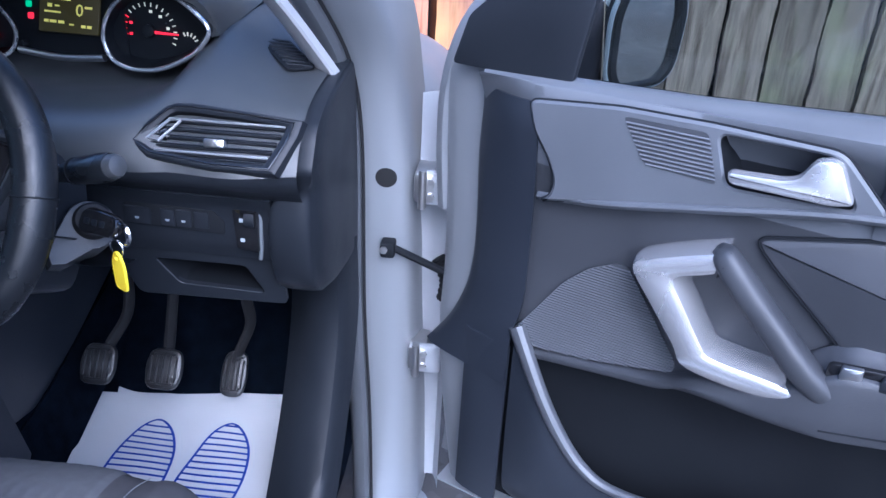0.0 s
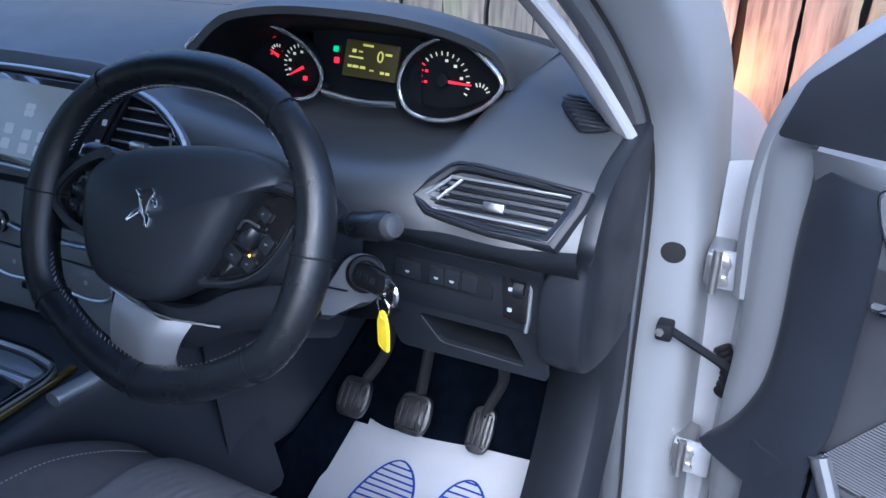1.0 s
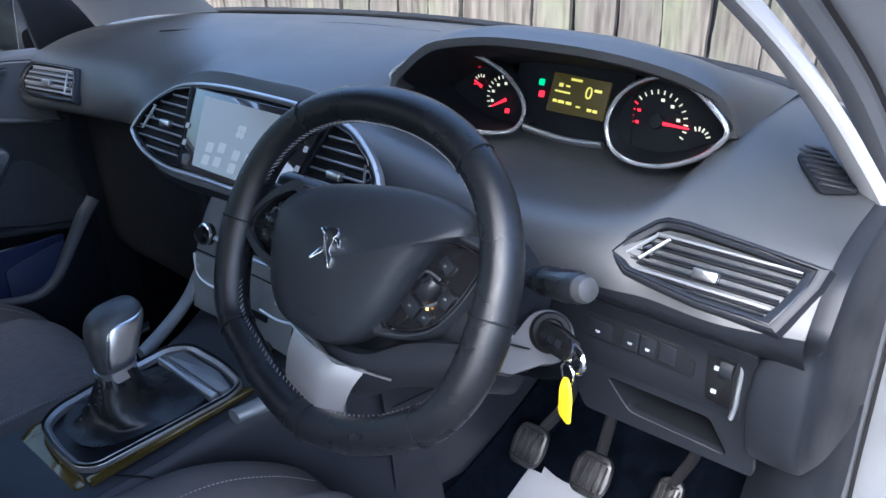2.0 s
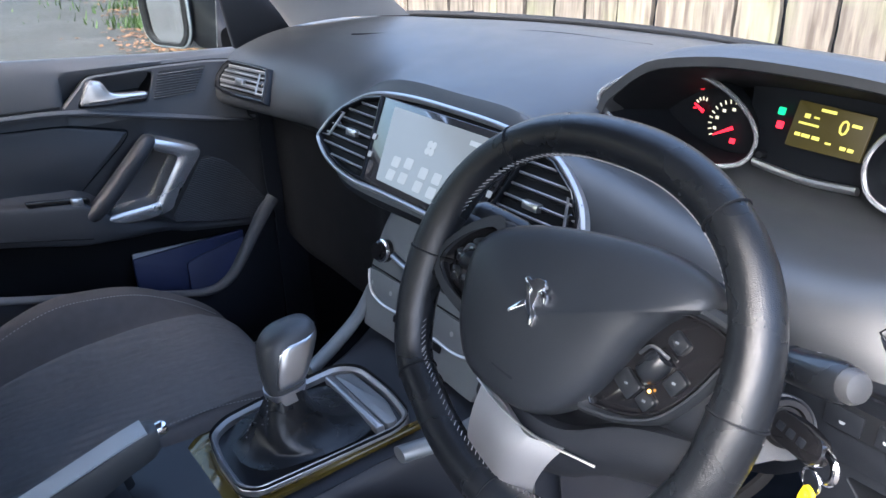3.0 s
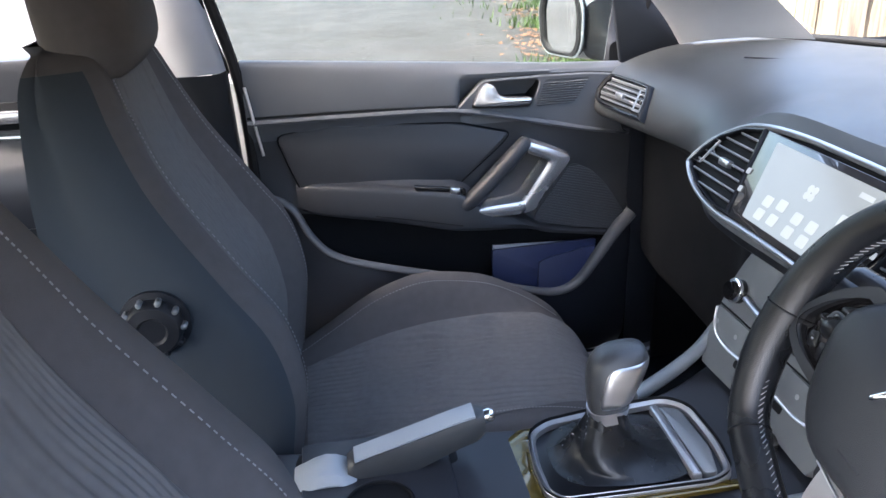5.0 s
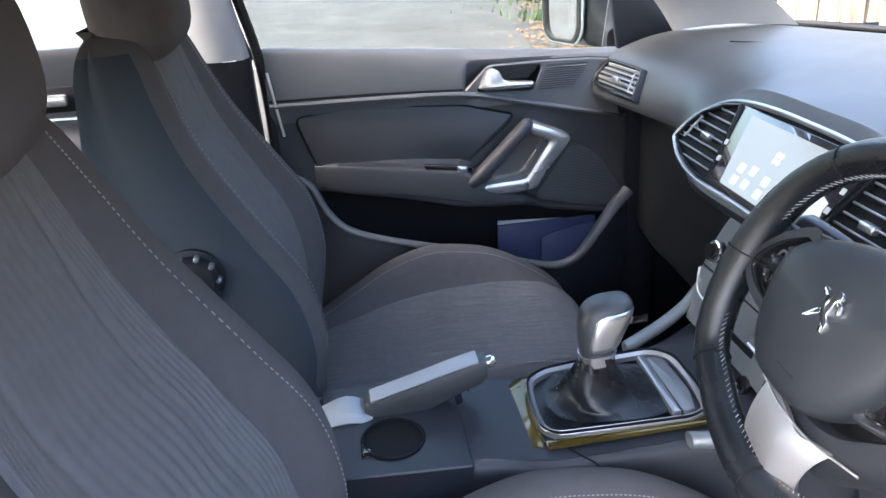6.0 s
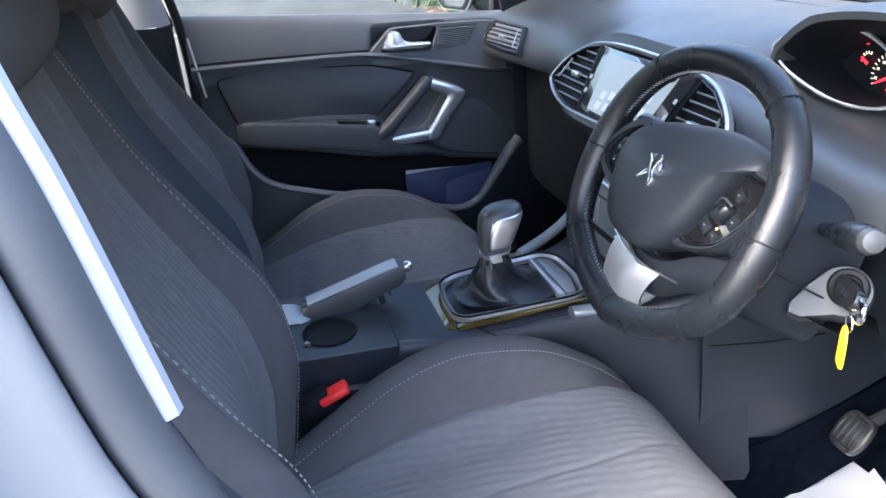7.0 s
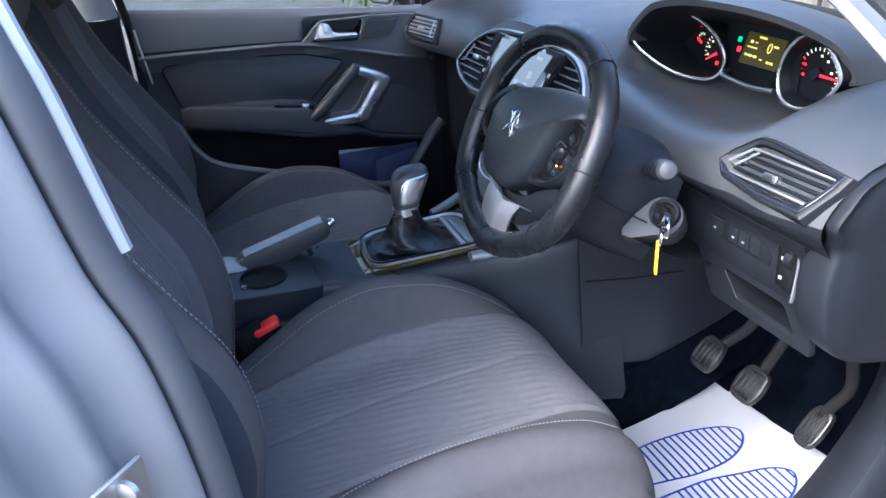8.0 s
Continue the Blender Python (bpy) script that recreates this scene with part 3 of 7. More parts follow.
part("thumbwheel", moved(lathe([(0.0, -0.006), (0.012, -0.006), (0.0125, 0), (0.012, 0.006), (0, 0.006)], 20), DI @ LP @ pose(0.088, 0.008, 0.0, 0, 90, 0)), HARD, dashboard)
for y in (0.008, -0.018):
    part("switch_mark", slab(rounded([(-0.0028, 0.0024), (0.0028, 0.0024), (0.0028, -0.0024), (-0.0028, -0.0024)], 0.001), 0.0004, 0, DI @ LP @ pose(0.079, y, 0.0085)), GREYGRIP, dashboard)
part("chrome_edge", moved(tube([(0.0985, 0.036, 0.004), (0.1015, 0.01, 0.004), (0.1005, -0.03, 0.004), (0.098, -0.045, 0.003)], 0.0026, 6), DI @ LP), STACK, dashboard)
# rounded end of the dashboard by the door
END = ((0.640, 0.34, 0.668), (0.652, 0.285, 0.668), (0.68, 0.250, 0.668), (0.72, 0.234, 0.668), (0.76, 0.230, 0.668), (0.79, 0.233, 0.672), (0.81, 0.236, 0.688), (0.83, 0.226, 0.699), (0.845, 0.220, 0.702), (0.865, 0.234, 0.702), (0.888, 0.254, 0.702), (0.905, 0.300, 0.702), (0.915, 0.37, 0.702), (0.922, 0.43, 0.702), (0.930, 0.49, 0.702))
part("end_panel", moved(loft([[(x, y + 0.012, z), (x + 0.006, y + 0.002, z), (max(x + 0.026, 0.713), y + 0.001, z), (0.722, y + 0.014, z), (0.729, y + 0.05, z), (0.731, y * 0.5 + 0.29, z), (0.731, 0.56, z)] for z, y, x in END], 3, 4, False, False), DI), HARD, dashboard)

# demister slots in the top corners
for s in (1, -1):
    bm = bmesh.new()
    for k in range(8):
        box((0.006, 0.034, 0.003), 0.001, bm=bm, m=pose((k - 3.5) * 0.0125, 0, 0, 0, 0, -20 * s), seg=1)
    DMP = axes((0.652, 0.400, 0.9285), (0.58, -0.81, -0.13), (0.81, 0.58, -0.08)) if s > 0 else axes((-0.655, 0.455, 0.947), (1, 0.9, 0), (0.9, 1, 0.03))
    ob = part("demister_vent", slab(rounded([(-0.056, -0.020), (0.056, -0.020), (0.05, 0.020), (-0.05, 0.020)], 0.010), 0.003, 0.001, DI @ DMP), UNDER, dashboard)
    part("slat", moved(bm, DI @ DMP @ Matrix.Translation((0, 0, 0.0035))), HARD, ob)


def air_vent(m, outline, inner, slats, thumb, parent):
    """A vent: soft surround, dark throat, chrome-lipped slats, a sliding tab and a thumbwheel."""
    oo, ii = np.array(outline), np.array(inner)
    bm = bmesh.new()
    grid_mesh(bm, [[(x, y, z) for x, y in ring] for ring, z in ((oo * 1.03, -0.004), (oo * 1.015, 0.003), (oo, 0.0065), (oo * 0.75 + ii * 0.25, 0.0085), (oo * 0.3 + ii * 0.7, 0.0085), (ii, 0.006), (ii, -0.004))], True)
    bmesh.ops.recalc_face_normals(bm, faces=bm.faces)
    h = part("vent_surround", moved(bm, m), HARD, parent)
    part("vent_ring", tube([m @ Vector((x, y, 0.009)) for x, y in 0.5 * np.array(outline) + 0.5 * np.array(inner)], 0.0010, 6, close=True), GLOSS, h)
    bm = bmesh.new()
    grid_mesh(bm, [[(x * k, y * k, z) for x, y in inner] for k, z in ((1.0, 0.006), (0.99, -0.02), (0.02, -0.022))], True)
    bmesh.ops.recalc_face_normals(bm, faces=bm.faces)
    bmesh.ops.reverse_faces(bm, faces=bm.faces)
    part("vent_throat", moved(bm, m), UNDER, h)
    poly = [tuple(p) for p in inner]
    for k, y in enumerate(slats):
        xs = sorted((x1 - x0) * (y - y0) / (y1 - y0) + x0 for (x0, y0), (x1, y1) in zip(poly, poly[1:] + poly[:1]) if (y0 > y) != (y1 > y))
        if len(xs) < 2:
            continue
        a, b = xs[0] + 0.002, xs[-1] - 0.002
        bright = len(slats) in (5, 7) or k in (0, len(slats) - 2)
        s = part("slat", box((b - a, 0.003, 0.016), 0.001, m=m @ pose((a + b) / 2, y, -0.004, 25, 0, 0), seg=1), UNDER, h)
        part("slat_lip", box((b - a, 0.0026 if len(slats) == 7 else 0.0058 if len(slats) == 5 and k in (0, 3) else 0.0028 if bright else 0.0018, 0.003), 0.0008, m=m @ pose((a + b) / 2, y, 0.004, 25, 0, 0), seg=1), SPOKE if bright else HARD, h)
    part("slide_tab", box((0.024, 0.010, 0.010), 0.002, m=m @ pose(thumb[2], thumb[3], 0.006, 20, 0, 0)), SATIN, h)
    part("thumbwheel", moved(lathe([(0, -0.005), (0.009, -0.005), (0.010, -0.003), (0.010, 0.003), (0.009, 0.005), (0, 0.005)], 24), m @ pose(thumb[0], thumb[1], -0.004, 0, 90, thumb[4])), GLOSS, h)
    part("wheel_frame", tube([m @ Vector((thumb[0] + x, thumb[1] + y, 0.006)) for x, y in thumb[5]], 0.0019, 6, close=True), SPOKE, h)
    return h


VO = [(-0.100, -0.010), (-0.09, 0.008), (-0.065, 0.034), (-0.055, 0.039), (-0.035, 0.040), (0.03, 0.035), (0.095, 0.029), (0.092, 0.010), (0.083, -0.014), (0.074, -0.037), (0.0, -0.036), (-0.075, -0.027)]
VI = [(-0.086, -0.009), (-0.077, 0.005), (-0.058, 0.026), (-0.052, 0.029), (-0.035, 0.030), (0.03, 0.026), (0.078, 0.021), (0.075, 0.008), (0.068, -0.010), (0.060, -0.027), (0.0, -0.027), (-0.070, -0.019)]
SL = [0.021, 0.011, 0.001, -0.009, -0.018, -0.0245]
frame4 = [(-0.018, -0.009), (0.004, 0.016), (0.017, 0.015), (-0.004, -0.011)]
VM = axes((0.618, 0.2325, 0.868), (0.99, -0.02, 0.012), (0.0, 0.68, 0.73))
air_vent(DI @ VM, VO, VI, SL, (-0.062, 0.003, 0.0, -0.006, 35, frame4), dashboard)
VML = axes((-0.622, 0.196, 0.880), (0.985, 0.16, 0), (-0.08, 0.5, 0.86))
mir = [(-0.092, -0.006), (-0.082, 0.018), (-0.068, 0.032), (-0.04, 0.033), (0.04, 0.032), (0.068, 0.030), (0.078, 0.010), (0.084, -0.012), (0.088, -0.032), (0.03, -0.033), (-0.05, -0.032), (-0.08, -0.026)][::-1]
mii = [(x * 0.86, y * 0.80) for x, y in mir]
air_vent(DI @ VML, mir, mii, [0.021, 0.011, 0.001, -0.009, -0.018], (0.058, 0.0, -0.005, -0.004, -15, [(-0.012, 0.018), (0.010, 0.018), (0.016, -0.02), (-0.006, -0.02)]), dashboard)

# centre display between two vents, in one chrome frame
FM = axes((0, 0.1715, 0.878), (1, 0, 0), (0, 0.5326, 0.8464))
half = [(0.0, 0.078), (0.08, 0.077), (0.15, 0.071), (0.195, 0.059), (0.235, 0.034), (0.257, 0.010), (0.270, -0.020), (0.258, -0.033), (0.225, -0.048), (0.18, -0.058), (0.13, -0.062), (0.07, -0.060)]
ring_o = [(x, y) for x, y in half] + [(0.0, -0.059)] + [(-x, y) for x, y in half[:0:-1]]
ring_o = [tuple(p) for p in catmull(ring_o[::-1], 3, True)]
ring_i = [tuple(p) for p in inset(ring_o, 0.0075)]
fr = part("display_frame", band(ring_o, ring_i, 0.012, 0.003, DI @ FM @ Matrix.Translation((0, 0, -0.002))), SPOKE, dashboard, "polished chrome frame")
part("frame_bed", slab(inset(ring_o, 0.004), 0.004, 0, DI @ FM @ Matrix.Translation((0, 0, -0.004))), UNDER, dashboard)
glass_o = rounded([(-0.143, 0.064), (-0.113, -0.0525), (0.113, -0.0515), (0.141, 0.065)], 0.004)
part("touchscreen", slab(glass_o, 0.006, 0.001, DI @ FM @ Matrix.Translation((0, 0, 0.003))), SCREEN, dashboard, "glossy black touchscreen showing faint icons")
part("display_area", slab(rounded([(-0.112, 0.055), (-0.086, -0.043), (0.086, -0.043), (0.104, 0.055)], 0.003), 0.0006, 0, DI @ FM @ Matrix.Translation((0, 0, 0.0093))), PANEL, dashboard)
for x, y in ((-0.060, -0.012), (-0.034, -0.008), (-0.060, -0.03), (-0.034, -0.028), (0.0, -0.012), (0.028, -0.012), (0.0, -0.03), (0.062, -0.012), (0.062, 0.01), (0.028, -0.03)):
    part("icon", slab(rounded([(-0.008, -0.007), (0.008, -0.007), (0.008, 0.007), (-0.008, 0.007)], 0.003), 0.0004, 0, DI @ FM @ Matrix.Translation((x, y, 0.0101))), ICON, dashboard)
for k in range(4):
    a = k * math.pi / 2 + 0.78
    part("fan_icon", slab([(0.005 * math.cos(t), 0.005 * math.sin(t)) for t in np.linspace(0, 6.28, 10, endpoint=False)], 0.0004, 0, DI @ FM @ Matrix.Translation((-0.006 + 0.006 * math.cos(a), 0.020 + 0.006 * math.sin(a), 0.0101))), ICON, dashboard)
part("clock_bar", box((0.022, 0.006, 0.0004), 0, m=DI @ FM @ Matrix.Translation((0.068, 0.043, 0.0101))), ICON, dashboard)
for x, y in ((-0.128, 0.008), (-0.122, -0.016), (0.124, 0.022), (0.121, -0.004), (0.119, -0.028)):
    part("touch_key", slab(rounded([(-0.004, -0.004), (0.004, -0.004), (0.004, 0.004), (-0.004, 0.004)], 0.002), 0.0004, 0, DI @ FM @ Matrix.Translation((x, y, 0.0095))), FAINT, dashboard)
CVO = [(-0.262, -0.020), (-0.251, 0.006), (-0.23, 0.031), (-0.19, 0.054), (-0.150, 0.064), (-0.136, 0.02), (-0.117, -0.052), (-0.14, -0.054), (-0.18, -0.050), (-0.22, -0.041), (-0.25, -0.029)]
for s in (-1, 1):
    m = DI @ FM @ Matrix.Translation((s * 0.19, 0, 0.001))
    o = [(-s * (x + 0.19), y) for x, y in CVO]
    i = [(x * 0.94, y * 0.94) for x, y in o]
    if s > 0:
        o, i = o[::-1], i[::-1]
    air_vent(m, o, i, [0.046, 0.032, 0.018, 0.004, -0.010, -0.024, -0.038], (s * 0.048, 0.004, s * -0.005, 0.002, 60 * s, [(s * 0.022, -0.02), (s * 0.008, 0.018), (s * -0.012, 0.02), (s * 0.002, -0.018)]), dashboard)
part("lower_chrome_strip", moved(tube([(-0.19, 0.185, 0.806), (-0.15, 0.172, 0.795), (-0.10, 0.175, 0.79)], 0.003, 6), DI), SATIN, dashboard)

# ---- instrument cluster ----
cluster = thing("instrument_cluster", "lit instrument cluster with two chrome-ringed dials", "gauge", at=pose(0.346, 0.40, 0.94))
CI = cluster.matrix_basis.inverted()
LR = [(0.122, 0.966), (0.128, 0.949), (0.152, 0.927), (0.198, 0.904), (0.243, 0.896), (0.275, 0.903), (0.287, 0.925), (0.283, 0.948), (0.265, 0.973), (0.238, 0.992), (0.203, 1.003), (0.168, 0.997), (0.143, 0.984)]


def depth_at(x):
    return 0.33 + (x - 0.122) * 0.44 if x < 0.346 else 0.352 + (0.570 - x) * 0.33


def dial(mirror, name):
    pts = [(0.692 - x, z) for x, z in LR][::-1] if mirror else LR
    loop = catmull(pts, 4, True)
    ring = [(x, depth_at(x), z) for x, z in loop]
    d = part(name, tube([CI @ Vector(p) for p in ring], 0.0028, 8, close=True), RINGS, cluster, "chrome-ringed round dial")
    c = np.mean(loop, 0)
    bm = bmesh.new()
    back = 0.425
    g = [[tuple(CI @ Vector((x, depth_at(x), z))) for x, z in loop]]
    for k, f in ((0.93, 0.6), (0.88, 1.0), (0.02, 1.0)):
        g.append([tuple(CI @ Vector((c[0] + (x - c[0]) * k, depth_at(x) * (1 - f) + back * f, c[1] + (z - c[1]) * k))) for x, z in loop])
    grid_mesh(bm, g, True)
    bmesh.ops.recalc_face_normals(bm, faces=bm.faces)
    part("dial_bowl", bm, DIAL, d)
    return d


def mark(d, cx, cz, a, r0, r1, w, mat, name="tick"):
    m = CI @ axes((cx, 0.4235, cz), (1, 0, 0), (0, 0, 1))
    bm = box((w, r1 - r0, 0.0006), 0, seg=1)
    part(name, moved(bm, m @ pose(0, 0, 0, 0, 0, a) @ Matrix.Translation((0, (r0 + r1) / 2, 0))), mat, d, flat=True)


def needle(d, cx, cz, a, length):
    m = CI @ axes((cx, 0.4195, cz), (1, 0, 0), (0, 0, 1)) @ pose(0, 0, 0, 0, 0, a)
    part("needle", slab([(-0.0022, -0.004), (0.0022, -0.004), (0.0008, length), (-0.0008, length)], 0.0015, 0, m), REDLIT, d, "lit red needle")


ld, rd = dial(False, "speed_dial"), dial(True, "rev_dial")
SC = (0.243, 0.932)
for k in range(13):
    a = 115 - k * 13
    mark(ld, *SC, a, 0.028, 0.0325, 0.0013, WHITELIT)
for k, w in enumerate(("20", "40", "60", "80")):
    a = radians(190 - k * 34)
    part("numeral_bar", box((0.0042, 0.0034, 0.0005), 0, m=CI @ axes((SC[0] + 0.022 * math.cos(a), 0.4215, SC[1] + 0.022 * math.sin(a)), (1, 0, 0), (0, 0, 1))), WHITELIT, ld)
needle(ld, *SC, 118, 0.024)
part("warning_light", slab(rounded([(-0.0035, -0.003), (0.0035, -0.003), (0.0035, 0.003), (-0.0035, 0.003)], 0.001), 0.0006, 0, CI @ axes((0.247, 0.421, 0.918), (1, 0, 0), (0, 0.3, 0.954))), REDLIT, ld)
FC = (0.202, 0.947)
for k in range(6):
    mark(ld, *FC, 95 - k * 22, 0.010, 0.014, 0.0016, REDLIT if k < 2 else WHITELIT)
needle(ld, *FC, 60, 0.010)
part("warning_glow", slab(rounded([(-0.003, -0.010), (0.004, -0.010), (0.006, 0.010), (0.0, 0.012)], 0.002), 0.0006, 0, CI @ axes((0.20, 0.421, 0.980), (1, 0, 0), (0, 0.3, 0.954))), REDDIM, ld)
RC = (0.462, 0.940)
for k in range(17):
    a = 100 - k * 13.5
    mark(rd, *RC, a, 0.0315, 0.0365, 0.0014, REDLIT if k < 4 else WHITELIT)
for k, w in enumerate(("6", "5", "3", "2", "1")):
    a = radians((190, 158, 80, 50, 12)[k])
    part("numeral_bar", box((0.0042, 0.0034, 0.0005), 0, m=CI @ axes((RC[0] + 0.026 * math.cos(a), 0.4215, RC[1] + 0.026 * math.sin(a)), (1, 0, 0), (0, 0, 1))), REDLIT if k < 2 else WHITELIT, rd)
needle(rd, *RC, -92, 0.040)
part("dial_boss", moved(lathe([(0, 0), (0.009, 0), (0.008, 0.005), (0, 0.006)], 20), CI @ axes((*[RC[0]], 0.421, RC[1]), (1, 0, 0), (0, 0.3, 0.954))), DIAL, rd)
for k in range(5):
    mark(rd, 0.512, 0.927, 20 - k * 22, 0.010, 0.015, 0.0018, WHITELIT)
# middle display
part("middle_panel", moved(thick([[(x, 0.425, z) for x in (0.265, 0.346, 0.43)] for z in (1.005, 0.95, 0.90)], 2, 2, 0.004), CI), DIAL, cluster)
DP = CI @ axes((0.361, 0.4135, 0.955), (1, 0, -0.04), (0, 0.3, 0.954))
disp = part("trip_display", slab(rounded([(-0.040, -0.024), (0.040, -0.022), (0.040, 0.024), (-0.040, 0.024)], 0.002), 0.004, 0.0005, DP), LCD, cluster, "lit amber trip display")
text_on("0", 0.022, DP @ Matrix.Translation((0.014, 0.006, 0.0043)), LCDON, disp, "numeral")
for x, y, w, h in ((0.026, 0.011, 0.010, 0.003), (-0.006, 0.019, 0.016, 0.003), (-0.026, 0.010, 0.006, 0.0045), (-0.016, 0.010, 0.006, 0.002), (-0.022, 0.002, 0.022, 0.0022), (-0.030, -0.010, 0.006, 0.0035), (-0.021, -0.010, 0.009, 0.0035), (-0.010, -0.010, 0.008, 0.0035), (0.004, -0.012, 0.006, 0.002), (0.020, -0.013, 0.006, 0.0035), (0.028, -0.013, 0.006, 0.0035)):
    part("bar", slab([(x - w / 2, y - h / 2), (x + w / 2, y - h / 2), (x + w / 2, y + h / 2), (x - w / 2, y + h / 2)], 0.0004, 0, DP @ Matrix.Translation((0, 0, 0.0042))), LCDON, disp)
for z, mt in ((0.966, GREENLIT), (0.951, REDLIT)):
    part("warning_light", slab(rounded([(-0.004, -0.004), (0.004, -0.004), (0.004, 0.004), (-0.004, 0.004)], 0.002), 0.001, 0, CI @ axes((0.306, 0.414, z), (1, 0, 0), (0, 0.3, 0.954))), mt, cluster)
part("lower_trim", moved(tube(catmull([(0.288, 0.402, 0.908), (0.346, 0.405, 0.901), (0.405, 0.402, 0.905)], 6), 0.004, 8, squash=(1, 1.6)), CI), SATIN, cluster)
part("reset_button", moved(lathe([(0, 0), (0.004, 0), (0.004, 0.012), (0, 0.013)], 12), CI @ pose(0.294, 0.412, 0.915, 80, 0, 0)), UNDER, cluster)
# hood over the dials
lip = [(0.124, 0.324, 0.950), (0.134, 0.322, 0.968), (0.152, 0.320, 0.984), (0.178, 0.319, 1.004), (0.211, 0.319, 1.020), (0.283, 0.322, 1.032), (0.36, 0.325, 1.034), (0.435, 0.330, 1.031), (0.499, 0.340, 1.021), (0.540, 0.353, 1.006), (0.562, 0.366, 0.987), (0.574, 0.376, 0.952)]
mid = [(0.349 + (x - 0.349) * 0.99, y * 0.5 + 0.22, z + (0.005 if 0.14 < x < 0.55 else 0.0)) for x, y, z in lip]
far = [(x, 0.56, 0.970 - 0.03 * max(0, x - 0.4) + 0.008 * math.sin((x - 0.124) / 0.45 * math.pi)) for x, y, z in lip]
part("hood", moved(thick([lip, mid, far], 5, 3, 0.010), CI), SOFT, cluster, "soft dark hood over the dials")
under = [[(x, y + d, z - 0.008 - d * 0.35) for x, y, z in lip] for d in (0.004, 0.05, 0.11)]
part("hood_lining", moved(thick(under, 3, 3, 0.002), CI), UNDER, cluster)

# ---- steering wheel and column ----
WC = Vector((0.371, 0.020, 0.876))
TILTW = radians(26)
WM = axes(WC, (1, 0, 0), (0, math.sin(TILTW), math.cos(TILTW)))
wheel = thing("steering_wheel", "black leather flat-bottomed steering wheel with pale stitching", "steering wheel", at=WM)


def rim_at(a):
    """The centre line of the rim: round above, flattened below with a blunt point."""
    c, s = math.cos(a), math.sin(a)
    r = (abs(c) ** 2.25 + abs(s) ** 2.25) ** (-1 / 2.25)
    x, y = 0.164 * r * c - 0.004, 0.150 * r * s
    if y < -0.09:
        k = (-0.09 - y) / 0.060
        y = -0.09 - 0.058 * (0.72 * min(k, 1) + 0.28 * max(0, 1 - (abs(x - 0.005) / 0.11) ** 1.3))
    return Vector((x, y, 0))


rim = [rim_at(a) for a in np.linspace(0, 2 * math.pi, 96, endpoint=False)]
rimr = [0.0168 + 0.0025 * (abs(math.cos(a)) ** 6 + 0.5 * abs(math.sin(a)) ** 8) for a in np.linspace(0, 2 * math.pi, 96, endpoint=False)]
part("rim", tube(rim, rimr, 16, close=True, squash=(1.0, 1.0)), LEATHER, wheel)
for a in (52, 128, 178, 222, 272, 318, 2):
    t = (rim_at(radians(a + 1)) - rim_at(radians(a - 1))).normalized()
    i = int(a / 3.75) % 96
    ring = [rim_at(radians(a)) + (rimr[i] + 0.0004) * (math.cos(k) * Vector((0, 0, 1)) + math.sin(k) * t.cross(Vector((0, 0, 1)))) for k in np.linspace(0, 6.2832, 20, endpoint=False)]
    part("rim_seam", tube(ring, 0.0009, 5, close=True), UNDER, wheel)
bm = bmesh.new()
for a in np.arange(0, 360, 2.1):
    if 340 < a or a < 20:
        continue
    p = rim_at(radians(a))
    t = (rim_at(radians(a + 1)) - rim_at(radians(a - 1))).normalized()
    n = t.cross(Vector((0, 0, 1))) * -1
    r = 0.0178
    pts = [p + n * r * math.cos(w) + Vector((0, 0, 1)) * r * math.sin(w) + t * (0.0022 * k) for k, w in ((-1, 0.06), (0, 0.18), (1, 0.30))]
    tube(pts, 0.00045, 4, bm)
tagged(part("stitching", bm, THREAD, wheel, "pale zigzag stitching"), kind="stuff")
# airbag pad
PADO = [(-0.100, 0.0), (-0.102, 0.028), (-0.090, 0.050), (-0.054, 0.068), (0.0, 0.080), (0.050, 0.086), (0.090, 0.083), (0.112, 0.074), (0.117, 0.061), (0.096, 0.047), (0.080, 0.024), (0.067, -0.008), (0.054, -0.034), (0.034, -0.057), (0.008, -0.070), (-0.026, -0.071), (-0.064, -0.063), (-0.088, -0.037)]
c = np.array([-0.006, 0.006])
rows = []
for k, z in ((0.90, -0.034), (0.985, -0.012), (1.0, 0.002), (0.985, 0.011), (0.94, 0.0175), (0.82, 0.0235), (0.55, 0.028), (0.25, 0.030), (0.02, 0.0305)):
    rows.append([(*(c + (np.array(p) - c) * k), z - 0.016 * (max(p[1] - 0.02, 0) / 0.066) ** 2 * k) for p in PADO])
bm = bmesh.new()
grid_mesh(bm, patch(rows, 3, 3, True), True, True)
bmesh.ops.recalc_face_normals(bm, faces=bm.faces)
part("airbag_pad", bm, PADMAT, wheel, "smooth black airbag cover")
EMB = pose(-0.010, 0.016, 0.0285, -3, 0, 0) @ Matrix.Diagonal((1.22, 1.12, 1, 1))
bm = slab(rounded([(-0.0125, -0.0135), (-0.0105, -0.0155), (0.0005, -0.0055), (-0.0015, -0.001), (-0.004, -0.003)], 0.0012, 2), 0.003, 0.001, EMB)
slab(rounded([(-0.002, 0.002), (0.001, -0.006), (0.0065, -0.010), (0.007, -0.016), (0.0115, -0.0165), (0.0115, -0.008), (0.0065, -0.003), (0.0075, 0.006), (0.011, 0.012), (0.0085, 0.0165), (0.002, 0.016), (-0.002, 0.0125), (-0.006, 0.0145), (-0.0085, 0.0115), (-0.004, 0.0075)], 0.0014, 2), 0.0036, 0.0012, EMB, bm)
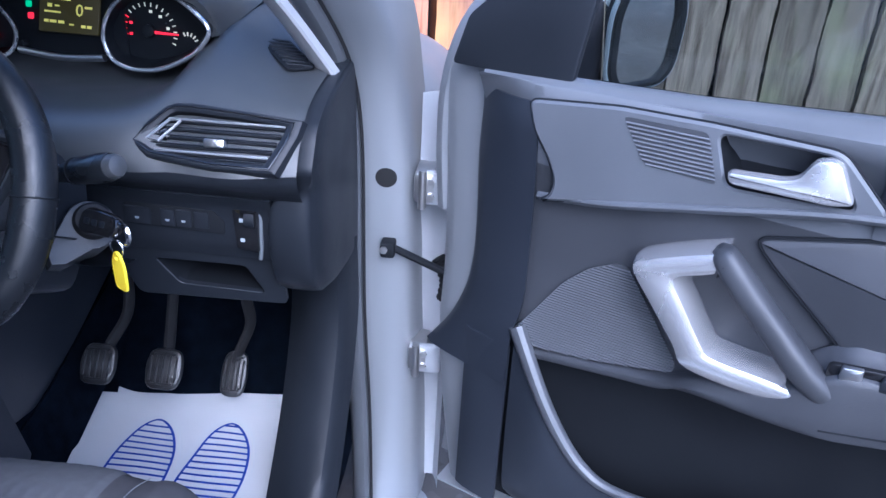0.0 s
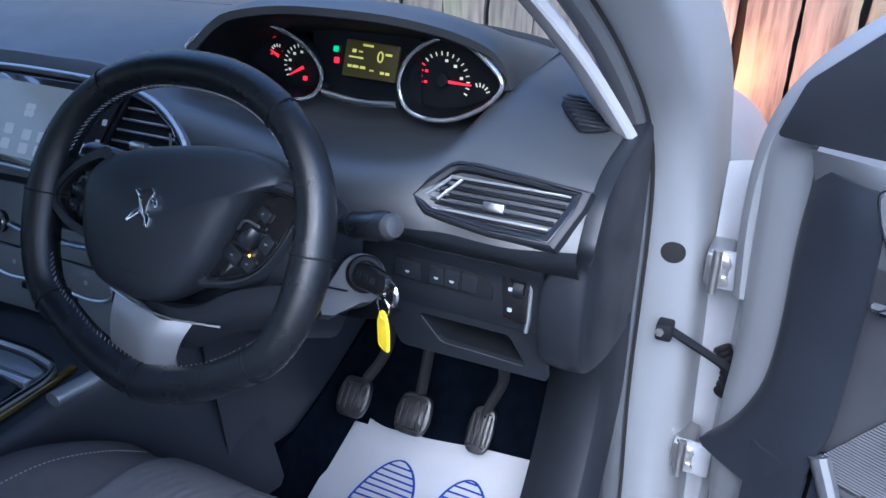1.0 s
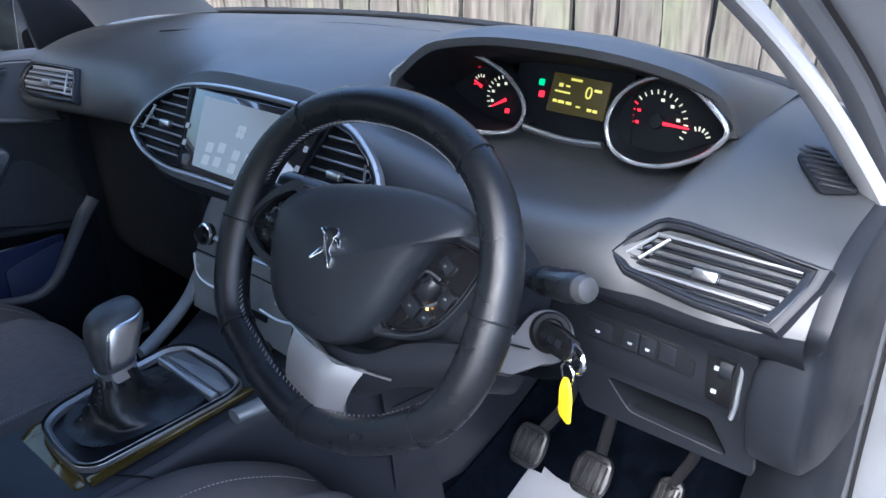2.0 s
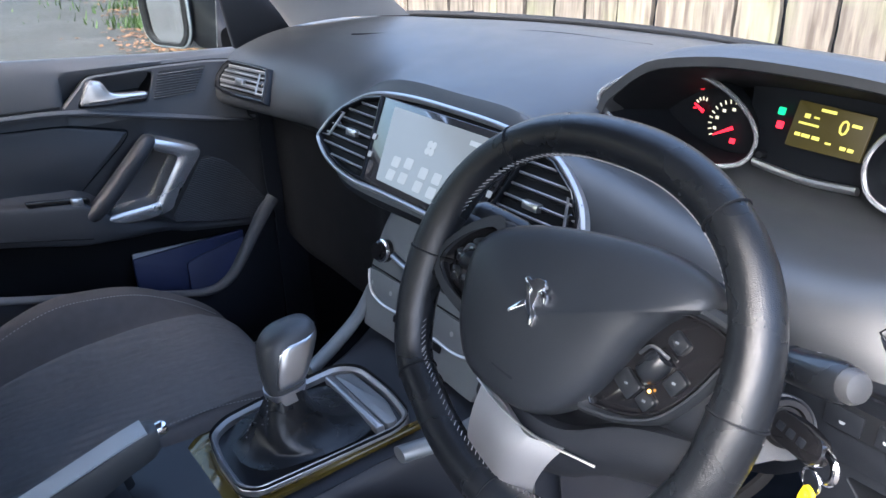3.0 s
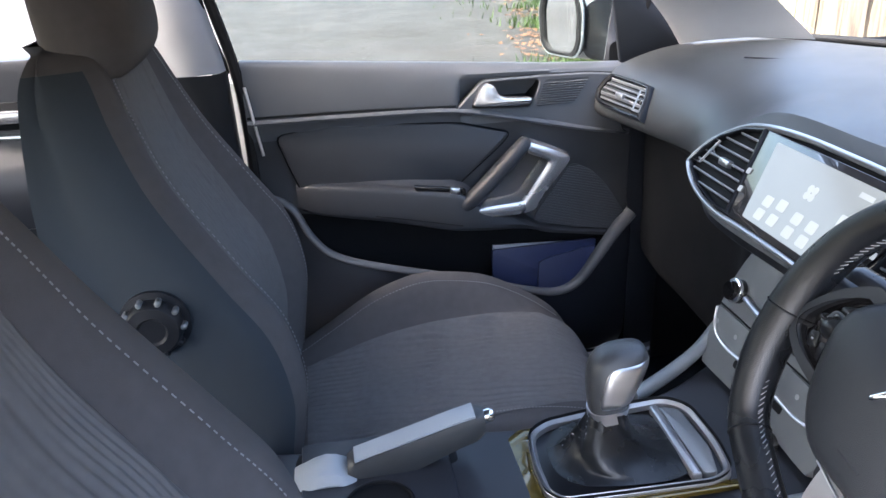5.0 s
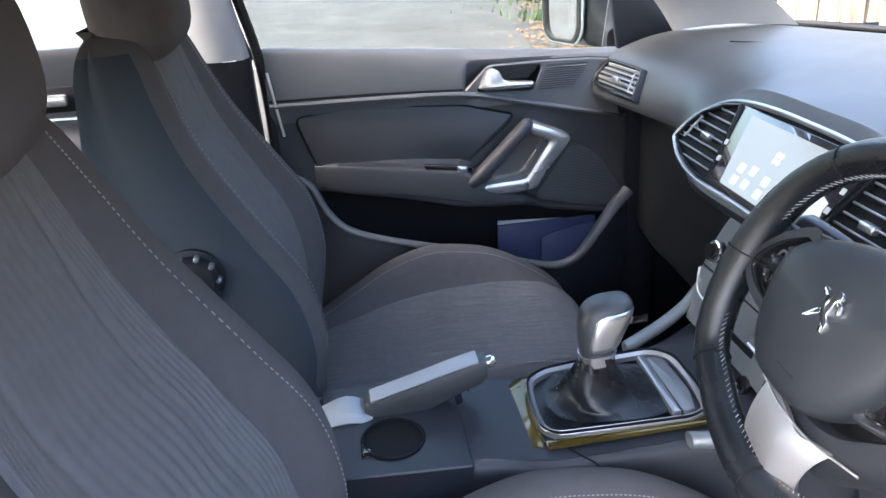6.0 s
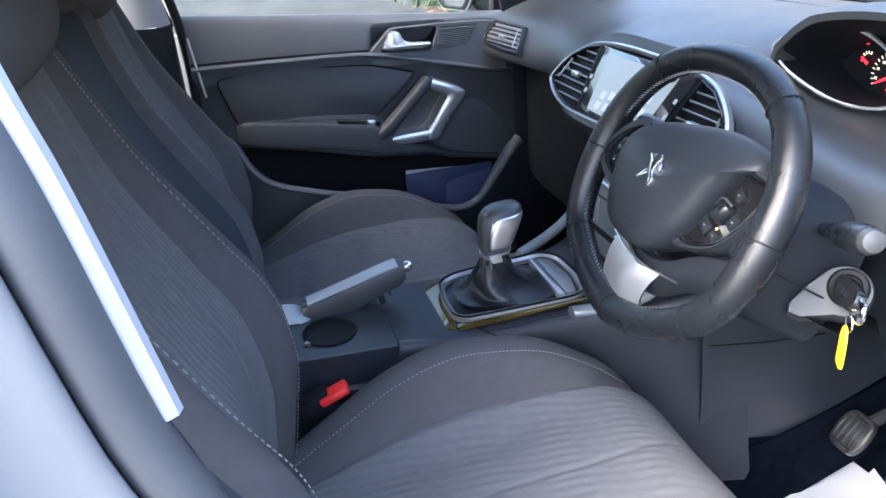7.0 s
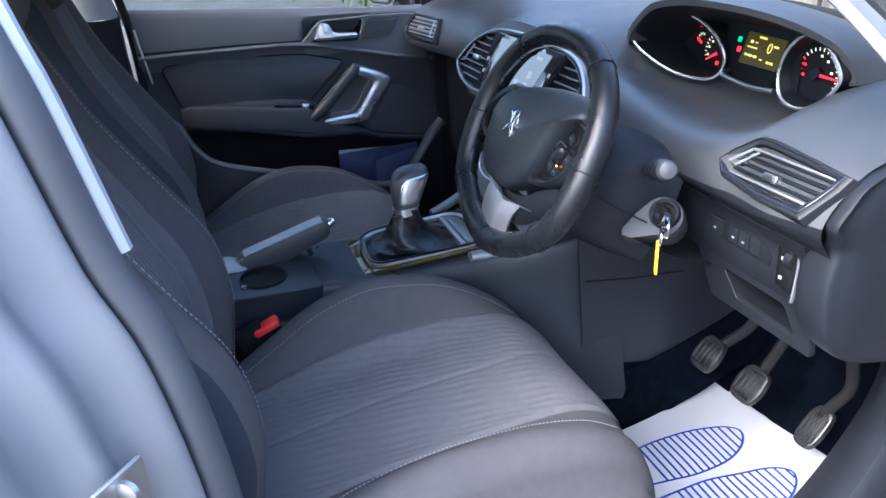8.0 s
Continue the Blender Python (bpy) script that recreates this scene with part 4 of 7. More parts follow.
slab(rounded([(0.008, 0.010), (0.0135, 0.0085), (0.0150, 0.001), (0.0120, 0.0005), (0.0105, 0.0055), (0.0080, 0.006)], 0.0012, 2), 0.0028, 0.0008, EMB, bm)
part("emblem", bm, CHROME, wheel, "small chrome badge")
part("airbag_mark", box((0.025, 0.006, 0.0005), 0, (-0.013, -0.0435, 0.0262), m=pose(0, 0, 0, -6, 0, -5)), HARD, wheel)
# side spokes with their glossy switch pods
PODS = {
    1: [(0.054, -0.033), (0.070, 0.008), (0.084, 0.036), (0.100, 0.052), (0.122, 0.053), (0.140, 0.046), (0.134, 0.024), (0.124, 0.002), (0.110, -0.017), (0.092, -0.028), (0.072, -0.034)],
    -1: [(-0.150, 0.004), (-0.136, 0.028), (-0.112, 0.047), (-0.088, 0.054), (-0.080, 0.020), (-0.084, -0.022), (-0.104, -0.022), (-0.132, -0.013)],
}
for s, out in PODS.items():
    q = np.array([tuple(p) for p in catmull(out if s < 0 else out[::-1], 3, True)])
    if np.sum(q[:, 0] * np.roll(q[:, 1], -1) - q[:, 1] * np.roll(q[:, 0], -1)) < 0:
        q = q[::-1]
    mid = q.mean(0)
    big = mid + (q - mid) * np.array([1.25, 1.22] if s > 0 else [1.07, 1.10])
    pod = part("switch_pod", band(big, q, 0.020, 0.006, pose(0, 0, -0.014)), PADMAT, wheel, "black spoke with a recessed switch pod")
    part("pod_face", slab(mid + (q - mid) * 1.02, 0.004, 0.001, pose(0, 0, -0.006)), GLOSS, pod, "gloss black switch panel")
    part("pod_trim", tube([(x, y, 0.0045) for x, y in mid + (q - mid) * 0.985], 0.0011, 6, close=True), GLOSS, pod)
    part("pod_arm", loft([[(s * u, y0, z) for y0, z in ((0.045, -0.024), (0.040, -0.008), (0.0, -0.004), (-0.022, -0.010), (-0.026, -0.026))] for u in (0.07, 0.12, 0.160)], 3, 3), HARD, pod)
    keys = ((0.078, -0.010, 0.020, 0.015, -28), (0.096, -0.015, 0.013, 0.012, -28), (0.112, 0.006, 0.013, 0.016, -28), (0.103, 0.032, 0.015, 0.012, -28)) if s > 0 else ((-0.107, -0.004, 0.019, 0.015, 14), (-0.126, -0.001, 0.012, 0.014, 14), (-0.108, 0.032, 0.018, 0.012, 24), (-0.128, 0.016, 0.010, 0.012, 24))
    for bx, by, w, h, turn in keys:
        part("wheel_button", slab(rounded([(-w / 2, -h / 2), (w / 2, -h / 2), (w / 2, h / 2), (-w / 2, h / 2)], 0.003), 0.004, 0.0014, pose(bx, by, -0.002, 0, 0, turn)), KEYPAD, pod)
        part("button_mark", box((0.0028, 0.0016, 0.0004), 0, (bx, by, 0.0023)), STACK, pod)
    rx, ry = (0.093, 0.010) if s > 0 else (-0.110, 0.016)
    part("thumb_roller", moved(lathe([(0, -0.010), (0.0085, -0.010), (0.0100, -0.006), (0.0100, 0.006), (0.0085, 0.010), (0, 0.010)], 20), pose(rx, ry, 0.0005, 0, 90, 62 if s > 0 else 10)), KEYPAD, pod)
    part("roller_clip", tube(catmull([(rx - 0.013, ry + 0.004, 0.003), (rx - 0.004, ry + 0.013, 0.006), (rx + 0.010, ry + 0.010, 0.004)], 5), 0.0014, 6), SATIN, pod)
    # glowing dot that stands in for an amber reflection on the gloss
    part("amber_glint", moved(lathe([(0, 0), (0.0013, 0), (0.001, 0.0008), (0, 0.001)], 8), pose(rx + 0.004, ry - 0.017, 0.0018)), AMBER, pod)
# lower spoke: two satin facets that meet in a ridge
bm = thick([[(-0.049, -0.070, 0.002), (-0.016, -0.074, 0.007), (0.017, -0.083, 0.011), (0.030, -0.083, 0.004), (0.046, -0.080, -0.004)], [(-0.047, -0.094, 0.005), (-0.018, -0.097, 0.010), (0.009, -0.102, 0.013), (0.024, -0.101, 0.006), (0.038, -0.099, -0.002)], [(-0.045, -0.117, 0.002), (-0.018, -0.122, 0.005), (0.004, -0.126, 0.007), (0.018, -0.126, 0.001), (0.031, -0.120, -0.006)], [(-0.046, -0.132, -0.008), (-0.018, -0.138, -0.006), (0.004, -0.141, -0.005), (0.018, -0.141, -0.007), (0.031, -0.134, -0.012)]], 3, 3, 0.006)
part("lower_spoke", bm, SPOKE, wheel, "satin silver lower spoke")
part("lower_spoke_back", loft([[(x, y, -0.026), (x, y, -0.008 + 0.003 * math.sin(k)), (x, y - 0.022, -0.006), (x, y - 0.040, -0.022)] for k, (x, y) in enumerate(((-0.06, -0.062), (0.0, -0.074), (0.04, -0.068), (0.075, -0.046), (0.105, -0.034), (0.14, -0.024)))], 3, 2), HARD, wheel)
part("spoke_line", tube(catmull([(-0.052, -0.070, 0.006), (-0.01, -0.077, 0.012), (0.03, -0.081, 0.008), (0.076, -0.078, -0.004)], 5), 0.0012, 5), SATIN, wheel)
part("hub_back", loft([[(0.055 * math.cos(a), 0.055 * math.sin(a) - 0.005, z) for a in np.linspace(0, 6.2832, 16, endpoint=False)] for z in (-0.075, -0.03, -0.012)], 2, 2), UNDER, wheel)

column = thing("steering_column", "dark plastic steering column shroud with stalks and ignition", "steering column", at=pose(0.4, 0.15, 0.8))
KI = column.matrix_basis.inverted()
wy, wz = Vector((0, math.sin(TILTW), math.cos(TILTW))), Vector((0, 0.899, -0.438))


def along(x, up, back):
    p = WC + wy * up + wz * back
    return (x, p.y, p.z)


rows = []
for b, x0, x1, u0, u1 in ((0.055, 0.315, 0.405, -0.07, 0.045), (0.075, 0.29, 0.432, -0.09, 0.052), (0.11, 0.285, 0.44, -0.10, 0.052), (0.15, 0.285, 0.452, -0.104, 0.06), (0.20, 0.285, 0.465, -0.104, 0.07)):
    rows.append([along(x0, u0 + 0.03, b), along(x0, u1 - 0.03, b), along(x0 + 0.03, u1, b), along(x1 - 0.04, u1, b), along(x1, u1 - 0.04, b), along(x1, u0 + 0.03, b), along(x1 - 0.03, u0, b), along(x0 + 0.03, u0, b)])
part("shroud", moved(loft(rows, 4, 4), KI), HARD, column)
part("shroud_joint", moved(tube([along(0.452, -0.03, 0.085), along(0.468, -0.034, 0.12), along(0.486, -0.038, 0.17)], 0.0012, 5), KI), UNDER, column)
# ignition housing: grey teardrop with the lock in it
IM = axes((0.484, 0.154, 0.777), (0.47, 0.82, 0.34), (-0.669, 0.075, 0.744))
tear = [(0.016 + 0.031 * math.cos(a), 0.031 * math.sin(a)) for a in np.linspace(-2.2, 2.0, 18)] + [(-0.020, 0.018), (-0.048, 0.000), (-0.052, -0.010), (-0.040, -0.019)]
bm = bmesh.new()
grid_mesh(bm, [[(x * k * 0.9 + s, y * k * 0.9, z) for x, y in tear] for k, s, z in ((0.98, 0.0, -0.06), (1.02, 0, -0.02), (1.0, 0, -0.002), (0.96, 0, 0.001), (0.8, 0.003, 0.0012), (0.02, 0.015, 0.0012))], True)
bmesh.ops.recalc_face_normals(bm, faces=bm.faces)
part("lock_housing", moved(bm, KI @ IM), LOCKGREY, column, "mid-grey ignition lock housing")
part("lock_barrel", moved(lathe([(0.0, 0.0), (0.021, 0.0), (0.021, 0.004), (0.0185, 0.008), (0.014, 0.008), (0.013, 0.004), (0, 0.004)], 28), KI @ IM @ pose(0.018, 0.002, 0.001)), RUBBER, column)
part("lower_skirt", moved(loft([[(x, y, z) for x in (0.30, 0.36, 0.42, 0.485)] for y, z in ((0.125, 0.755), (0.19, 0.715), (0.27, 0.685), (0.34, 0.68))], 3, 3, False, False), KI), HARD, column)
# right-hand stalk
sb, st = Vector((0.452, 0.163, 0.839)), Vector((0.556, 0.121, 0.875))
d = (st - sb).normalized()
path = [sb + d * k for k in (0, 0.02, 0.045, 0.06, 0.085, 0.104, 0.112)]
stalk = part("light_stalk", moved(tube(path, [0.008, 0.009, 0.012, 0.0145, 0.0155, 0.0155, 0.0135], 16), KI), KEYPAD, column, "black control stalk")
part("stalk_tip", moved(tube([sb + d * k for k in (0.110, 0.116, 0.121, 0.123)], [0.0128, 0.013, 0.0105, 0.004], 16), KI), KNOBSKIN, stalk)
for k in (0.052, 0.088):
    part("stalk_ring", moved(tube([sb + d * k, sb + d * (k + 0.0015)], [0.0148, 0.0148], 16), KI), UNDER, stalk)
for k, w in ((0.064, 0.004), (0.070, 0.003), (0.076, 0.005), (0.096, 0.004)):
    part("stalk_mark", box((0.003, w, 0.0005), 0, m=KI @ axes(sb + d * k + Vector((0.0, -0.0130, 0.0095)), d, (0, 0.6, 0.8))), PALE, stalk)

# the other stalk shows its end beyond the rim
sb, st = Vector((0.300, 0.105, 0.885)), Vector((0.224, 0.078, 0.904))
d = (st - sb).normalized()
stalk = part("wiper_stalk", moved(tube([sb + d * k for k in (0, 0.02, 0.04, 0.05, 0.080, 0.094, 0.10)], [0.007, 0.008, 0.010, 0.0135, 0.0145, 0.0140, 0.010], 16), KI), KEYPAD, column, "black wiper stalk")
for k in (0.062, 0.070, 0.078):
    part("stalk_mark", box((0.002, 0.006, 0.0005), 0, m=KI @ axes(sb + d * k + Vector((0.0, -0.0118, 0.0088)), d, (0, 0.6, 0.8))), PALE, stalk)

key = thing("car_key", "black car key with ring and yellow tag, hanging in the ignition", "key", at=pose(0.505, 0.13, 0.785))
YI = key.matrix_basis.inverted()
KM = axes((0.517, 0.148, 0.794), (0.92, -0.39, 0.07), (0.30, 0.35, 0.88)) @ Matrix.Scale(0.86, 4)
part("fob", slab(rounded([(-0.036, -0.010), (-0.030, 0.014), (0.0, 0.017), (0.030, 0.013), (0.036, -0.002), (0.026, -0.014), (-0.02, -0.016)], 0.009), 0.012, 0.004, YI @ KM), GLOSS, key, "glossy black key fob")
for x in (-0.018, -0.004, 0.010):
    part("fob_button", slab(rounded([(-0.005, -0.004), (0.005, -0.004), (0.005, 0.004), (-0.005, 0.004)], 0.002), 0.001, 0.0003, YI @ KM @ Matrix.Translation((x, 0, 0.0118))), HARD, key)
part("fob_loop", moved(tube(catmull([(0.538, 0.137, 0.803), (0.550, 0.131, 0.800), (0.553, 0.129, 0.790), (0.547, 0.131, 0.780), (0.537, 0.135, 0.781)], 5), 0.0035, 8, squash=(1, 0.6)), YI), CHROME, key)
part("split_ring", moved(tube([(0.536 + 0.009 * math.cos(a), 0.132 - 0.004 * math.cos(a), 0.775 + 0.010 * math.sin(a)) for a in np.linspace(0, 6.2832, 24, endpoint=False)], 0.0011, 6, close=True), YI), CHROME, key)
TGM = axes((0.539, 0.128, 0.748), (0.85, -0.52, 0.0), (-0.08, 0.05, 1))
part("tag", holed(rounded([(-0.011, -0.022), (0.011, -0.022), (0.0115, 0.010), (0.005, 0.025), (-0.005, 0.025), (-0.0115, 0.010)], 0.007), [[(0.0022 * math.cos(a), 0.018 + 0.0022 * math.sin(a)) for a in np.linspace(0, 6.28, 10, endpoint=False)]], 0.003, YI @ TGM), YELLOW, key, "bright yellow plastic tag")

# ---- pedals and floor mat ----
PM = material("worn_rubber_pad", (0.022, 0.022, 0.023), 0.34, 0, 0.6, 200, 0.5, 60)
for name, x, y, z, w, h, arm, lab in (("clutch_pedal", 0.296, 0.432, 0.378, 0.060, 0.068, [(0.305, 0.46, 0.40), (0.322, 0.50, 0.44), (0.322, 0.515, 0.50), (0.315, 0.50, 0.58)], "worn clear-coated rubber clutch pedal on a steel arm"), ("brake_pedal", 0.408, 0.436, 0.378, 0.062, 0.068, [(0.408, 0.46, 0.40), (0.400, 0.50, 0.44), (0.40, 0.525, 0.50), (0.41, 0.52, 0.60)], "worn ribbed rubber brake pedal on a steel arm"), ("throttle_pedal", 0.503, 0.497, 0.335, 0.046, 0.080, [(0.508, 0.515, 0.37), (0.525, 0.535, 0.42), (0.522, 0.53, 0.48), (0.53, 0.51, 0.58)], "dark throttle pedal on a plastic arm")):
    p = thing(name, lab, "pedal", "pedals", at=pose(x, y, z))
    m = axes((0, 0, 0), (1, 0.05, -0.04), (0, 0.62, 0.78))
    o = rounded([(-w * 0.42, -h / 2), (w * 0.36, -h / 2), (w / 2, -h * 0.1), (w * 0.42, h / 2), (-w * 0.36, h / 2), (-w / 2, h * 0.1)], 0.016)
    part("pad", slab(o, 0.012, 0.004, m @ Matrix.Translation((0, 0, -0.004))), PM, p)
    bm = bmesh.new()
    for k in range(-2, 3):
        box((0.0035, h * 0.78 - abs(k) * 0.006, 0.005), 0.0012, (k * w * 0.17, 0, 0.009), bm, seg=1)
    for k in (-1, 1):
        box((w * 0.6, 0.0035, 0.005), 0.0012, (0, k * h * 0.36, 0.009), bm, seg=1)
    part("tread", moved(bm, m), PM, p)
    part("arm", moved(tube(catmull([(x, y + 0.008, z), *arm, (arm[-1][0], arm[-1][1] + 0.02, 0.70)], 5), 0.0075, 8, squash=(1.4, 0.8)), p.matrix_basis.inverted()), RUBBER, p)


def sheet(name, corners, lift, label, seed):
    """A sheet of paper on the carpet, a little creased."""
    bm = bmesh.new()
    a, b, c, d = [np.array(q, float) for q in corners]
    n = 20
    g = []
    for i in range(n + 1):
        u = i / n
        row = []
        for j in range(n + 1):
            v = j / n
            p = (a * (1 - u) + b * u) * (1 - v) + (d * (1 - u) + c * u) * v
            z = lift + 0.004 * noise.noise(Vector((p[0] * 9, p[1] * 9, seed))) + max(0, (p[1] - 0.40)) ** 2 * 1.6 + 0.05 * max(0, 0.30 - p[0])
            row.append((p[0], p[1], z))
        g.append(row)
    grid_mesh(bm, g)
    bmesh.ops.recalc_face_normals(bm, faces=bm.faces)
    bmesh.ops.solidify(bm, geom=bm.faces[:], thickness=0.0006)
    ob = part(name, bm, PAPER)
    return tagged(ob, label, "paper mat", "paper floor mats")


MATC = [(0.237, 0.505), (0.60, 0.54), (0.655, 0.10), (0.318, 0.04)]
sheet("paper_mat", [(0.262, 0.545), (0.54, 0.535), (0.62, 0.2), (0.33, 0.2)], 0.226, "plain white paper mat lying under another sheet", 7)
top_mat = sheet("paper_mat", MATC, 0.238, "white paper floor mat printed with blue striped shoe soles", 2)


def on_mat(x, y):
    """A point just above the printed mat."""
    lift = 0.238 + 0.004 * noise.noise(Vector((x * 9, y * 9, 2))) + max(0, (y - 0.40)) ** 2 * 1.6 + 0.05 * max(0, 0.30 - x)
    return Vector((x, y, lift + 0.0022))


def ribbon(pts, w, bm):
    """A printed line: a thin flat ribbon on the mat."""
    ps = [on_mat(*p) for p in pts]
    prev = None
    for i, p in enumerate(ps):
        t = (ps[min(i + 1, len(ps) - 1)] - ps[max(i - 1, 0)]).normalized()
        s = t.cross(Vector((0, 0, 1))).normalized() * w / 2
        cur = (bm.verts.new(p + s), bm.verts.new(p - s))
        if prev:
            bm.faces.new((prev[0], prev[1], cur[1], cur[0]))
        prev = cur


SOLE = [(0.369, 0.461), (0.348, 0.441), (0.336, 0.40), (0.331, 0.34), (0.337, 0.275), (0.352, 0.215), (0.362, 0.165), (0.370, 0.12), (0.385, 0.095), (0.41, 0.092), (0.425, 0.115), (0.427, 0.165), (0.428, 0.21), (0.433, 0.265), (0.437, 0.32), (0.430, 0.38), (0.413, 0.425), (0.392, 0.452)]
for mirror in (False, True):
    bm = bmesh.new()
    loop = catmull([(0.893 - x - 0.2 * max(0, y - 0.38), y + 0.005) if mirror else (x, y) for x, y in SOLE], 4, True)
    ribbon([tuple(p) for p in loop] + [tuple(loop[0])], 0.0042, bm)
    poly = [tuple(p) for p in loop]
    for v in list(np.arange(0.262, 0.462, 0.0142)) + list(np.arange(0.104, 0.205, 0.0142)):
        xs = sorted((x1 - x0) * (v - y0) / (y1 - y0) + x0 for (x0, y0), (x1, y1) in zip(poly, poly[1:] + poly[:1]) if (y0 > v) != (y1 > v))
        if len(xs) >= 2:
            ribbon([(xs[0] + (xs[-1] - xs[0]) * k / 4, v) for k in range(5)], 0.0044, bm)
    tagged(part("printed_sole", bm, BLUE, top_mat, "blue striped shoe-sole print", flat=True), kind="stuff")

# ---- centre console ----
console = thing("center_console", "dark plastic centre console with chrome gear surround", "console", at=pose(0, -0.1, 0.22))
NI = console.matrix_basis.inverted()
rows = []
for y, z, xl, xr, fl in ((-0.62, 0.585, -0.085, 0.10, 0.0), (-0.43, 0.583, -0.088, 0.105, 0.0), (-0.415, 0.53, -0.088, 0.105, 0.0), (-0.265, 0.53, -0.088, 0.112, 0.0), (-0.25, 0.583, -0.088, 0.114, 0.0), (-0.15, 0.573, -0.09, 0.122, 0.008), (0.0, 0.582, -0.095, 0.128, 0.015), (0.07, 0.592, -0.105, 0.138, 0.02), (0.13, 0.60, -0.13, 0.165, 0.02), (0.20, 0.62, -0.15, 0.19, 0.02), (0.28, 0.64, -0.155, 0.20, 0.02)):
    rows.append([(xl - 0.02, y, 0.24), (xl - 0.005, y, 0.45), (xl, y, z - 0.02), (xl + 0.012, y, z), (xl + 0.03, y, z + 0.001), (xr - 0.03, y, z + 0.001), (xr - 0.012, y, z), (xr, y, z - 0.018), (xr + fl * 0.5, y, 0.50), (xr + fl + 0.012, y, 0.24)])
part("body", moved(loft(rows, 4, 3), NI), CONSOLE, console)
part("side_panel", moved(thick([[(0.228, 0.20, 0.345), (0.232, 0.32, 0.345), (0.236, 0.46, 0.39), (0.238, 0.62, 0.46)], [(0.220, 0.20, 0.47), (0.230, 0.32, 0.48), (0.236, 0.46, 0.52), (0.238, 0.62, 0.55)], [(0.200, 0.20, 0.63), (0.214, 0.32, 0.645), (0.226, 0.46, 0.655), (0.234, 0.62, 0.66)]], 4, 4, 0.004), NI), CONSOLE, console)
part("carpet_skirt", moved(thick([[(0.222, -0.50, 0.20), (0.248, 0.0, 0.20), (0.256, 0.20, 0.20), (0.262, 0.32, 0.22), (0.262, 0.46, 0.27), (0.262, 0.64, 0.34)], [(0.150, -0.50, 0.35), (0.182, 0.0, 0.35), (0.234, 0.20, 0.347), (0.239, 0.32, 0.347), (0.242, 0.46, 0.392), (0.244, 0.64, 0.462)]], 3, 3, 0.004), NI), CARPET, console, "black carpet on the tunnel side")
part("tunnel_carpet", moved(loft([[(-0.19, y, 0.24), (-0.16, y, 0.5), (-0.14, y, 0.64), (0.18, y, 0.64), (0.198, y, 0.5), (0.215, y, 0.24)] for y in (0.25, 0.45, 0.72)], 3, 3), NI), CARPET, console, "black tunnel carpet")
part("panel_joint", moved(tube([(0.106, -0.128, 0.586), (0.122, -0.10, 0.574), (0.135, -0.06, 0.53)], 0.0012, 5), NI), UNDER, console)
part("side_joint", moved(tube([(0.2215, 0.205, 0.546), (0.2315, 0.30, 0.538), (0.2375, 0.40, 0.535)], 0.0012, 5), NI), UNDER, console)
for s, xo in ((-1, -0.135), (1, 0.168)):
    part("side_rail", moved(loft([[(xo + s * k + s * 0.012 * math.cos(a), y, z + 0.010 * math.sin(a)) for a in np.linspace(0, 6.28, 10, endpoint=False)] for y, z, k in ((0.02, 0.592, -0.04), (0.08, 0.605, -0.015), (0.125, 0.625, 0.0), (0.155, 0.655, 0.008))], 4, 2), NI), STACK, console)
# gear surround
RO = [(-0.062, 0.046), (-0.066, -0.06), (-0.064, -0.112), (-0.05, -0.134), (0.0, -0.142), (0.052, -0.142), (0.068, -0.130), (0.078, -0.05), (0.088, 0.040), (0.080, 0.060), (0.03, 0.068), (-0.04, 0.066)]
RO = rounded(RO[::-1], 0.02, 5)[::-1]
RI = [tuple(p) for p in inset(RO[::-1], 0.0085)][::-1]
GM = pose(0, 0, 0.586, 5, 0, 0)
part("gear_surround", band(RO, RI, 0.012, 0.004, NI @ GM @ Matrix.Translation((0, 0, 0.002))), SPOKE, console, "satin chrome gear surround")
part("front_bridge", slab(rounded([(-0.056, 0.036), (0.080, 0.034), (0.082, 0.050), (0.04, 0.061), (-0.04, 0.059)], 0.006), 0.009, 0.003, NI @ GM @ Matrix.Translation((0, 0, 0.003))), STACK, console)
part("bridge_edge", slab(rounded([(-0.058, 0.024), (0.079, 0.020), (0.081, 0.032), (-0.058, 0.036)], 0.003), 0.011, 0.004, NI @ GM @ Matrix.Translation((0, 0, 0.003))), SPOKE, console)
bm = bmesh.new()
grid_mesh(bm, [[(0.025 + (x - 0.025) * k, -0.04 + (y + 0.04) * k, z) for x, y in RI] for k, z in ((1.0, 0.004), (0.97, -0.012), (0.93, -0.022), (0.02, -0.022))], True)
bmesh.ops.recalc_face_normals(bm, faces=bm.faces)
bmesh.ops.reverse_faces(bm, faces=bm.faces)
part("gear_well", moved(bm, NI @ GM @ Matrix.Translation((0, 0, 0.012))), UNDER, console)
part("gloss_side_strip", slab(rounded([(0.076, -0.15), (0.090, -0.15), (0.098, -0.02), (0.106, 0.08), (0.094, 0.08), (0.086, -0.03)], 0.003), 0.006, 0.002, NI @ GM @ Matrix.Translation((0, 0, 0.001))), GOLDSHEEN, console, "glossy trim strip with golden reflections")
part("gloss_rear_plate", slab(rounded([(-0.076, -0.15), (-0.072, -0.10), (-0.056, -0.140), (0.0, -0.150), (0.074, -0.150), (0.086, -0.155), (0.080, -0.20), (0.03, -0.225), (-0.03, -0.21)], 0.006), 0.006, 0.002, NI @ GM @ Matrix.Translation((0, 0, -0.002))), GOLDSHEEN, console, "glossy trim plate behind the gear lever")
